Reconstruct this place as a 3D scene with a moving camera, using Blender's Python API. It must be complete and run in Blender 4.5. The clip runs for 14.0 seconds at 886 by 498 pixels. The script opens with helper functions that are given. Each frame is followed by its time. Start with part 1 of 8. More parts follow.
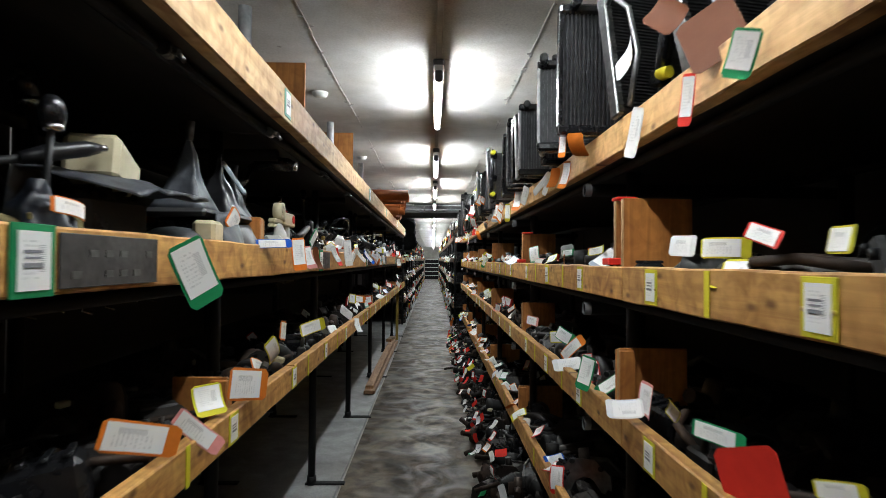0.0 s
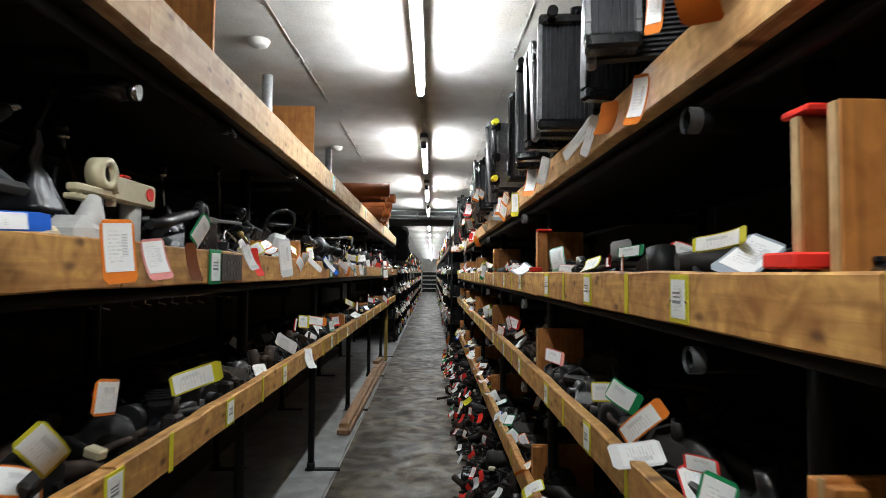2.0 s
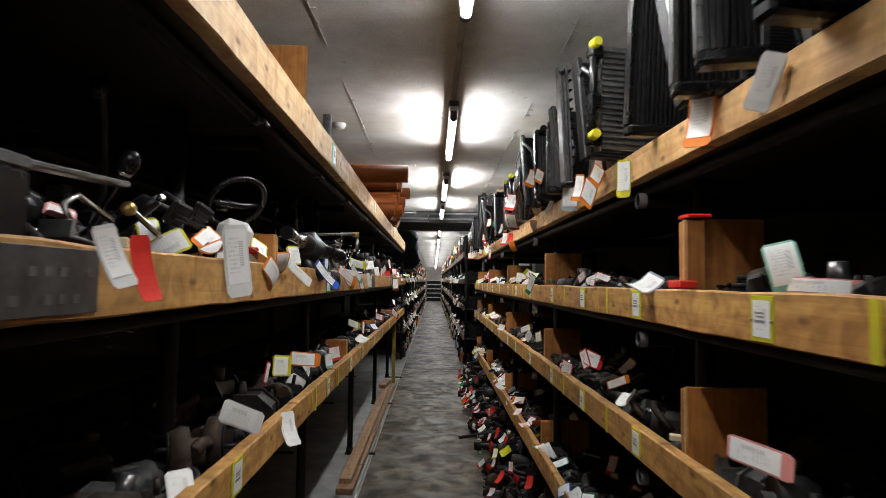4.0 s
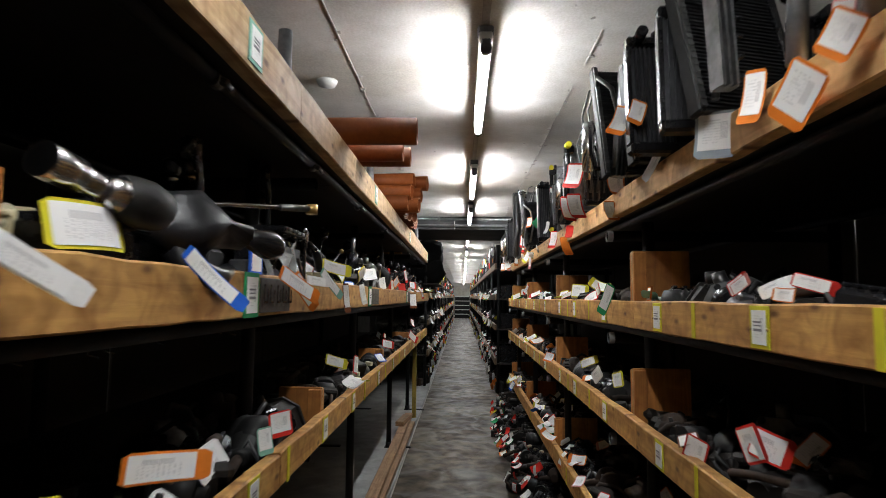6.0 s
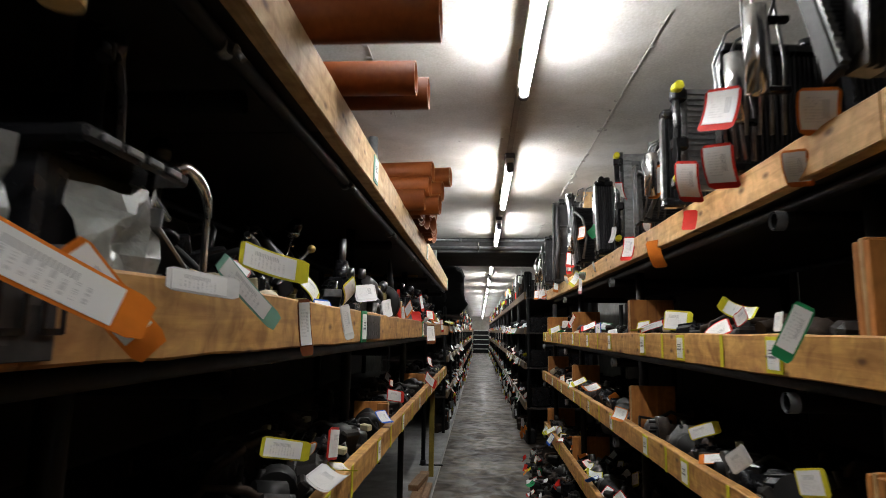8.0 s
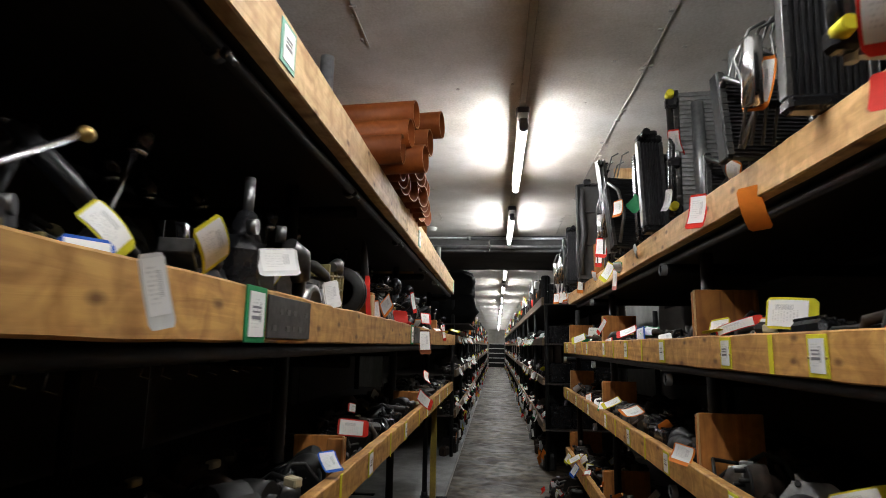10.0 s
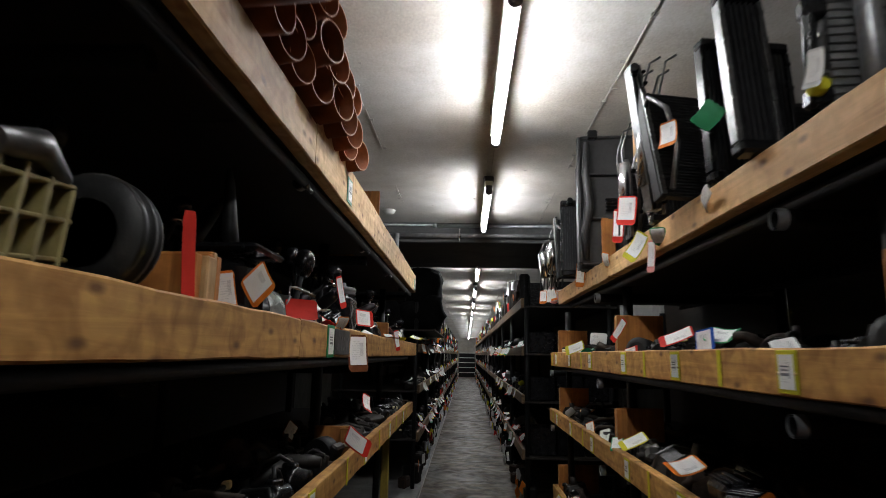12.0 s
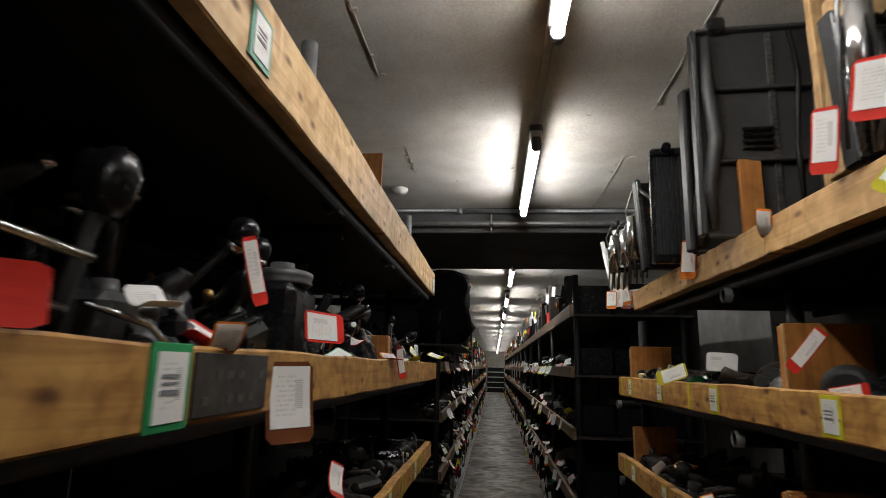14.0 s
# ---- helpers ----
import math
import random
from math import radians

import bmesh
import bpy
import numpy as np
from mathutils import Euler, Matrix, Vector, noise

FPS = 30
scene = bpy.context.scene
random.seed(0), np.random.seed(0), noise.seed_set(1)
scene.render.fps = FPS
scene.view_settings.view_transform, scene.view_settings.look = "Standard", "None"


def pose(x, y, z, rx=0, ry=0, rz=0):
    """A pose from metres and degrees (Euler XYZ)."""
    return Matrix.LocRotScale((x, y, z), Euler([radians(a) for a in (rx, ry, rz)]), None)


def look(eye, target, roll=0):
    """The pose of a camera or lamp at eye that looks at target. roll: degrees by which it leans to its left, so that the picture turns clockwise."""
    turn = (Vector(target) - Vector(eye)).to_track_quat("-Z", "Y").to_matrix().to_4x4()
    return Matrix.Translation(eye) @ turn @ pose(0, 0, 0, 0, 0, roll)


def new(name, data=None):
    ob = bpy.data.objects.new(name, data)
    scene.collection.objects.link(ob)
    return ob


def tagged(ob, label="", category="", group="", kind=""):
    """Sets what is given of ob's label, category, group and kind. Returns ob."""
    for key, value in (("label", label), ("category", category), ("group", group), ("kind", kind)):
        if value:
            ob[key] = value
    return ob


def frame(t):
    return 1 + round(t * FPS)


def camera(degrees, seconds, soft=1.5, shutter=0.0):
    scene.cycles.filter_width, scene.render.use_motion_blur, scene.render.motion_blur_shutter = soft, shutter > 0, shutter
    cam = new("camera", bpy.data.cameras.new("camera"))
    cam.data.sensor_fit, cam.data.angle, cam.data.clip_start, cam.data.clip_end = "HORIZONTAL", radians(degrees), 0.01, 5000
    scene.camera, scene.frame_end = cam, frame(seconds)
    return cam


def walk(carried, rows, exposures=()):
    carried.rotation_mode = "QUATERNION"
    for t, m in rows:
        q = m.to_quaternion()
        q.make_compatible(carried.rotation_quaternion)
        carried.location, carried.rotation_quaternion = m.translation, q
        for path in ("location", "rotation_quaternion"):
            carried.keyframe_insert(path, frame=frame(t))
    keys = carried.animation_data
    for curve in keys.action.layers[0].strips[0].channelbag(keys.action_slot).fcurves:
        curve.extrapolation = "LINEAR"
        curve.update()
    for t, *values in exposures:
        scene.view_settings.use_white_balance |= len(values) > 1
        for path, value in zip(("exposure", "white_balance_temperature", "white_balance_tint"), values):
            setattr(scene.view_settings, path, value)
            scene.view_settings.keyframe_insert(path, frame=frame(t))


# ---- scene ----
cam = camera(75.6, 14.0, soft=0.9, shutter=0.45)
PATH = [
    (0, (0.004, 0.019, 1.491), (0.039, 2.018, 1.531), 0.5),
    (0.5, (0.001, 0.306, 1.484), (0.035, 2.305, 1.527), 0.6),
    (1, (0.022, 0.567, 1.44), (0.057, 2.566, 1.485), 0.5),
    (1.5, (0.09, 0.88, 1.497), (0.128, 2.879, 1.565), 0.5),
    (2, (0.103, 1.128, 1.472), (0.141, 3.126, 1.556), 0.4),
    (2.5, (0.018, 1.383, 1.484), (0.057, 3.38, 1.588), 0.7),
    (3, (-0.022, 1.713, 1.447), (0.018, 3.71, 1.554), 0.6),
    (3.2, (-0.036, 1.823, 1.469), (0.004, 3.819, 1.577), 0.7),
    (5.3, (-0.11, 3.135, 1.499), (-0.159, 5.129, 1.638), 0.5),
    (5.5, (-0.084, 3.254, 1.483), (-0.151, 5.248, 1.63), 0.5),
    (6, (-0.065, 3.538, 1.484), (-0.134, 5.529, 1.653), 0.5),
    (6.5, (-0.029, 3.864, 1.461), (-0.1, 5.854, 1.648), 0.5),
    (7, (0.012, 4.128, 1.493), (-0.1, 6.112, 1.727), 0.6),
    (7.5, (-0.087, 4.412, 1.481), (-0.22, 6.391, 1.738), 0.8),
    (8, (-0.164, 4.629, 1.474), (-0.294, 6.604, 1.759), 0.8),
    (8.2, (-0.178, 4.737, 1.466), (-0.313, 6.712, 1.749), 0.9),
    (10.3, (-0.1, 5.673, 1.436), (-0.288, 7.634, 1.778), 1.0),
    (10.5, (-0.092, 5.797, 1.469), (-0.269, 7.758, 1.819), 0.8),
    (11, (-0.012, 6.05, 1.478), (-0.194, 8.008, 1.842), 0.8),
    (11.5, (-0.027, 6.36, 1.47), (-0.173, 8.321, 1.832), 0.9),
    (12, (-0.111, 6.68, 1.451), (-0.197, 8.645, 1.813), 1.0),
    (12.5, (-0.138, 6.991, 1.507), (-0.248, 8.952, 1.884), 1.0),
    (13, (-0.134, 7.238, 1.474), (-0.292, 9.19, 1.878), 1.1),
    (13.5, (-0.177, 7.54, 1.49), (-0.34, 9.492, 1.893), 1.3),
    (14, (-0.164, 7.862, 1.516), (-0.344, 9.812, 1.919), 1.2),
]
walk(cam, [(t, look(eye, target, roll)) for t, eye, target, roll in PATH], exposures=[(0, 0.42, 5950, 6), (2.5, 0.44, 6030, 8), (3, 0.3, 6100, 10), (5.5, 0.18, 6300, 10), (6.5, 0.15, 6000, 10), (8, 0.05, 6300, 10), (10.5, -0.12, 6300, 10), (11, -0.4, 6200, 10), (11.5, -0.6, 6150, 10), (12, -0.58, 6150, 10), (12.5, -0.5, 6200, 10), (13.5, -0.52, 6350, 10), (14, -0.72, 6550, 10)])

# ---- world and light ----
world = bpy.data.worlds.new("dark_interior")
world.use_nodes = True
world.node_tree.nodes["Background"].inputs[0].default_value = (0.02, 0.02, 0.02, 1)
world.node_tree.nodes["Background"].inputs[1].default_value = 0.0
scene.world = world
TUBE_POWER = 90.0
CEIL = 2.68
LAMP_X = 0.028
LAMP_ENDS = [-0.55, 1.98, 4.48, 7.1, 9.5, 11.62] + [15.05 + 2.45 * i for i in range(15)]
LAMP_LEN = 1.24


# ---- materials ----
def nodes_of(name):
    m = bpy.data.materials.new(name)
    m.use_nodes = True
    nt = m.node_tree
    return m, nt, nt.nodes["Principled BSDF"]


def surface(name, col, col2=None, rough=0.5, metal=0.0, scale=6.0, fine=60.0, stretch=(1, 1, 1), bump=0.15, vary=0.25, contrast=0.35, generated=False, spec=0.5):
    """Two scales of noise between two colours, an object-wise shade and a fine relief."""
    m, nt, b = nodes_of(name)
    n, l = nt.nodes, nt.links
    col2 = col2 or tuple(c * 0.55 for c in col)
    tc = n.new("ShaderNodeTexCoord")
    mp = n.new("ShaderNodeMapping")
    mp.inputs["Scale"].default_value = stretch
    l.new(tc.outputs["Object"], mp.inputs[0])
    oi = n.new("ShaderNodeObjectInfo")
    off = n.new("ShaderNodeVectorMath")
    off.operation = "ADD"
    sc = n.new("ShaderNodeVectorMath")
    sc.operation = "SCALE"
    sc.inputs[0].default_value = (13.1, 7.7, 9.3)
    l.new(oi.outputs["Random"], sc.inputs["Scale"])
    l.new(mp.outputs[0], off.inputs[0])
    l.new(sc.outputs[0], off.inputs[1])
    a = n.new("ShaderNodeTexNoise")
    a.inputs["Scale"].default_value, a.inputs["Detail"].default_value = scale, 5
    f = n.new("ShaderNodeTexNoise")
    f.inputs["Scale"].default_value, f.inputs["Detail"].default_value = fine, 4
    l.new(off.outputs[0], a.inputs[0])
    l.new(off.outputs[0], f.inputs[0])
    mix = n.new("ShaderNodeMath")
    mix.operation = "MULTIPLY_ADD"
    mix.inputs[1].default_value = 0.4
    l.new(f.outputs[0], mix.inputs[0])
    half = n.new("ShaderNodeMath")
    half.operation = "MULTIPLY"
    half.inputs[1].default_value = 0.6
    l.new(a.outputs[0], half.inputs[0])
    l.new(half.outputs[0], mix.inputs[2])
    ramp = n.new("ShaderNodeValToRGB")
    ramp.color_ramp.elements[0].position, ramp.color_ramp.elements[1].position = 0.5 - contrast / 2, 0.5 + contrast / 2
    ramp.color_ramp.elements[0].color, ramp.color_ramp.elements[1].color = (*col2, 1), (*col, 1)
    l.new(mix.outputs[0], ramp.inputs[0])
    hsv = n.new("ShaderNodeHueSaturation")
    v = n.new("ShaderNodeMapRange")
    v.inputs["To Min"].default_value, v.inputs["To Max"].default_value = 1 - vary, 1 + vary
    l.new(oi.outputs["Random"], v.inputs[0])
    l.new(v.outputs[0], hsv.inputs["Value"])
    l.new(ramp.outputs[0], hsv.inputs["Color"])
    l.new(hsv.outputs[0], b.inputs["Base Color"])
    r = n.new("ShaderNodeMapRange")
    r.inputs["To Min"].default_value, r.inputs["To Max"].default_value = min(1, rough + 0.14), max(0.05, rough - 0.14)
    l.new(mix.outputs[0], r.inputs[0])
    l.new(r.outputs[0], b.inputs["Roughness"])
    b.inputs["Metallic"].default_value = metal
    b.inputs["Specular IOR Level"].default_value = spec
    if bump:
        bp = n.new("ShaderNodeBump")
        bp.inputs["Strength"].default_value, bp.inputs["Distance"].default_value = bump, 0.004
        l.new(mix.outputs[0], bp.inputs["Height"])
        l.new(bp.outputs[0], b.inputs["Normal"])
    return m


def timber(name, light, dark, along=1, knots=True, rough=0.62, vary=0.18, blotch=0.6):
    """Sawn softwood: long grain along an axis, warped rings, knots and grey handling stains."""
    m, nt, b = nodes_of(name)
    n, l = nt.nodes, nt.links
    tc, oi = n.new("ShaderNodeTexCoord"), n.new("ShaderNodeObjectInfo")
    sc = n.new("ShaderNodeVectorMath")
    sc.operation = "SCALE"
    sc.inputs[0].default_value = (5.3, 17.1, 3.9)
    l.new(oi.outputs["Random"], sc.inputs["Scale"])
    off = n.new("ShaderNodeVectorMath")
    off.operation = "ADD"
    l.new(tc.outputs["Object"], off.inputs[0])
    l.new(sc.outputs[0], off.inputs[1])
    mp = n.new("ShaderNodeMapping")
    s = [16.0, 16.0, 16.0]
    s[along] = 1.1
    mp.inputs["Scale"].default_value = s
    l.new(off.outputs[0], mp.inputs[0])
    g = n.new("ShaderNodeTexNoise")
    g.inputs["Scale"].default_value, g.inputs["Detail"].default_value, g.inputs["Distortion"].default_value = 2.2, 6, 1.1
    l.new(mp.outputs[0], g.inputs[0])
    ramp = n.new("ShaderNodeValToRGB")
    ramp.color_ramp.elements[0].position, ramp.color_ramp.elements[1].position = 0.33, 0.62
    ramp.color_ramp.elements[0].color, ramp.color_ramp.elements[1].color = (*dark, 1), (*light, 1)
    l.new(g.outputs[0], ramp.inputs[0])
    st = n.new("ShaderNodeTexNoise")
    st.inputs["Scale"].default_value, st.inputs["Detail"].default_value = 15.0, 7
    st.inputs["Distortion"].default_value = 1.2
    l.new(off.outputs[0], st.inputs[0])
    stain = n.new("ShaderNodeValToRGB")
    stain.color_ramp.elements[0].position, stain.color_ramp.elements[1].position = 0.3, 0.62
    stain.color_ramp.elements[0].color, stain.color_ramp.elements[1].color = (0.58, 0.46, 0.34, 1), (1.04, 1.04, 1.04, 1)
    l.new(st.outputs[0], stain.inputs[0])
    mul = n.new("ShaderNodeMix")
    mul.data_type, mul.blend_type = "RGBA", "MULTIPLY"
    mul.inputs[0].default_value = blotch
    l.new(ramp.outputs[0], mul.inputs[6])
    l.new(stain.outputs[0], mul.inputs[7])
    last = mul.outputs[2]
    if knots:
        ks, kc = n.new("ShaderNodeSeparateXYZ"), n.new("ShaderNodeCombineXYZ")
        l.new(off.outputs[0], ks.inputs[0])
        for q, size in ((0, 4.6), (1, 10.0)):
            km = n.new("ShaderNodeMath")
            km.operation = "MULTIPLY"
            km.inputs[1].default_value = size
            l.new(ks.outputs[(along, 2)[q]], km.inputs[0])
            l.new(km.outputs[0], kc.inputs[q])
        vo = n.new("ShaderNodeTexVoronoi")
        vo.voronoi_dimensions = "2D"
        vo.inputs["Scale"].default_value = 1.0
        l.new(kc.outputs[0], vo.inputs[0])
        kr = n.new("ShaderNodeValToRGB")
        kr.color_ramp.elements[0].position, kr.color_ramp.elements[1].position = 0.03, 0.11
        kr.color_ramp.elements[0].color, kr.color_ramp.elements[1].color = (0.22, 0.13, 0.08, 1), (1, 1, 1, 1)
        l.new(vo.outputs["Distance"], kr.inputs[0])
        km = n.new("ShaderNodeMix")
        km.data_type, km.blend_type = "RGBA", "MULTIPLY"
        km.inputs[0].default_value = 0.85
        l.new(last, km.inputs[6])
        l.new(kr.outputs[0], km.inputs[7])
        last = km.outputs[2]
    hsv = n.new("ShaderNodeHueSaturation")
    v = n.new("ShaderNodeMapRange")
    v.inputs["To Min"].default_value, v.inputs["To Max"].default_value = 1 - vary, 1 + vary
    l.new(oi.outputs["Random"], v.inputs[0])
    l.new(v.outputs[0], hsv.inputs["Value"])
    l.new(last, hsv.inputs["Color"])
    l.new(hsv.outputs[0], b.inputs["Base Color"])
    b.inputs["Roughness"].default_value = rough
    bp = n.new("ShaderNodeBump")
    bp.inputs["Strength"].default_value, bp.inputs["Distance"].default_value = 0.35, 0.002
    l.new(g.outputs[0], bp.inputs["Height"])
    l.new(bp.outputs[0], b.inputs["Normal"])
    return m


def printed(name, base=(0.86, 0.86, 0.85), ink=(0.2, 0.2, 0.22)):
    """White paper with broken lines of grey print, in the sheet's own plane."""
    m, nt, b = nodes_of(name)
    n, l = nt.nodes, nt.links
    tc, oi = n.new("ShaderNodeTexCoord"), n.new("ShaderNodeObjectInfo")
    sep = n.new("ShaderNodeSeparateXYZ")
    l.new(tc.outputs["Generated"], sep.inputs[0])

    def op(kind, a, c, d=None):
        q = n.new("ShaderNodeMath")
        q.operation = kind
        for i, v in enumerate((a, c, d)):
            if v is None:
                continue
            if isinstance(v, (int, float)):
                q.inputs[i].default_value = v
            else:
                l.new(v, q.inputs[i])
        return q.outputs[0]

    x, y = sep.outputs[0], sep.outputs[1]
    row = op("GREATER_THAN", op("FRACT", op("MULTIPLY", y, 13.0), 0), 0.55)
    nz = n.new("ShaderNodeTexNoise")
    nz.inputs["Scale"].default_value = 1.0
    comb = n.new("ShaderNodeCombineXYZ")
    l.new(op("MULTIPLY", x, 22.0), comb.inputs[0])
    l.new(op("FLOOR", op("MULTIPLY", y, 13.0), 0), comb.inputs[1])
    l.new(op("MULTIPLY", oi.outputs["Random"], 50.0), comb.inputs[2])
    l.new(comb.outputs[0], nz.inputs[0])
    word = op("GREATER_THAN", nz.outputs[0], 0.5)
    inner = op("MULTIPLY", op("LESS_THAN", op("ABSOLUTE", op("SUBTRACT", x, 0.5), 0), 0.36), op("LESS_THAN", op("ABSOLUTE", op("SUBTRACT", y, 0.52), 0), 0.33))
    side_ = op("LESS_THAN", x, 0.62)
    lines = op("MULTIPLY", op("MULTIPLY", row, word), op("MULTIPLY", op("MULTIPLY", inner, side_), 0.3))
    bars = op("GREATER_THAN", op("FRACT", op("MULTIPLY", y, 31.0), 0), 0.45)
    code = op("MULTIPLY", op("LESS_THAN", op("ABSOLUTE", op("SUBTRACT", x, 0.72), 0), 0.1), op("LESS_THAN", op("ABSOLUTE", op("SUBTRACT", y, 0.55), 0), 0.24))
    ink_at = op("MAXIMUM", lines, op("MULTIPLY", op("MULTIPLY", code, bars), 0.5))
    mix = n.new("ShaderNodeMix")
    mix.data_type = "RGBA"
    mix.inputs[6].default_value, mix.inputs[7].default_value = (*base, 1), (*ink, 1)
    l.new(ink_at, mix.inputs[0])
    l.new(mix.outputs[2], b.inputs["Base Color"])
    b.inputs["Roughness"].default_value = 0.55
    return m


def concrete(name, light, dark, stain, rough, gloss, scale=1.0, relief=0.25, sheen=None):
    m, nt, b = nodes_of(name)
    n, l = nt.nodes, nt.links
    tc = n.new("ShaderNodeTexCoord")

    def noise_at(s, d, dist=0.0):
        q = n.new("ShaderNodeTexNoise")
        q.inputs["Scale"].default_value, q.inputs["Detail"].default_value, q.inputs["Distortion"].default_value = s, d, dist
        l.new(tc.outputs["Object"], q.inputs[0])
        return q.outputs[0]

    big, mid, grain = noise_at(1.1 * scale, 6, 0.6), noise_at(6 * scale, 6, 0.3), noise_at(90, 3)
    r1 = n.new("ShaderNodeValToRGB")
    r1.color_ramp.elements[0].position, r1.color_ramp.elements[1].position = 0.38, 0.64
    r1.color_ramp.elements[0].color, r1.color_ramp.elements[1].color = (*dark, 1), (*light, 1)
    l.new(mid, r1.inputs[0])
    r2 = n.new("ShaderNodeValToRGB")
    r2.color_ramp.elements[0].position, r2.color_ramp.elements[1].position = 0.4, 0.56
    r2.color_ramp.elements[0].color, r2.color_ramp.elements[1].color = (*stain, 1), (1, 1, 1, 1)
    l.new(big, r2.inputs[0])
    mul = n.new("ShaderNodeMix")
    mul.data_type, mul.blend_type = "RGBA", "MULTIPLY"
    mul.inputs[0].default_value = 1.0
    l.new(r1.outputs[0], mul.inputs[6])
    l.new(r2.outputs[0], mul.inputs[7])
    g = n.new("ShaderNodeMix")
    g.data_type, g.blend_type = "RGBA", "OVERLAY"
    g.inputs[0].default_value = 0.35
    l.new(mul.outputs[2], g.inputs[6])
    l.new(grain, g.inputs[7])
    l.new(g.outputs[2], b.inputs["Base Color"])
    rr = n.new("ShaderNodeMapRange")
    rr.inputs["From Min"].default_value, rr.inputs["From Max"].default_value = 0.3, 0.7
    rr.inputs["To Min"].default_value, rr.inputs["To Max"].default_value = gloss, rough
    l.new(mid, rr.inputs[0])
    l.new(rr.outputs[0], b.inputs["Roughness"])
    if sheen:  # polished, trodden patches among dull ones
        patch = noise_at(3.2, 7, 1.4)
        for sock, lo, hi in (("Roughness", gloss, rough), ("Specular IOR Level", *sheen)):
            pr = n.new("ShaderNodeMapRange")
            pr.inputs["From Min"].default_value, pr.inputs["From Max"].default_value = 0.36, 0.62
            pr.inputs["To Min"].default_value, pr.inputs["To Max"].default_value = lo, hi
            l.new(patch, pr.inputs[0])
            l.new(pr.outputs[0], b.inputs[sock])
    bp = n.new("ShaderNodeBump")
    bp.inputs["Strength"].default_value, bp.inputs["Distance"].default_value = relief, 0.004
    l.new(mid, bp.inputs["Height"])
    l.new(bp.outputs[0], b.inputs["Normal"])
    return m


def glow(name, col, strength):
    m, nt, b = nodes_of(name)
    b.inputs["Base Color"].default_value = (0.9, 0.9, 0.9, 1)
    b.inputs["Emission Color"].default_value = (*col, 1)
    b.inputs["Emission Strength"].default_value = strength
    return m


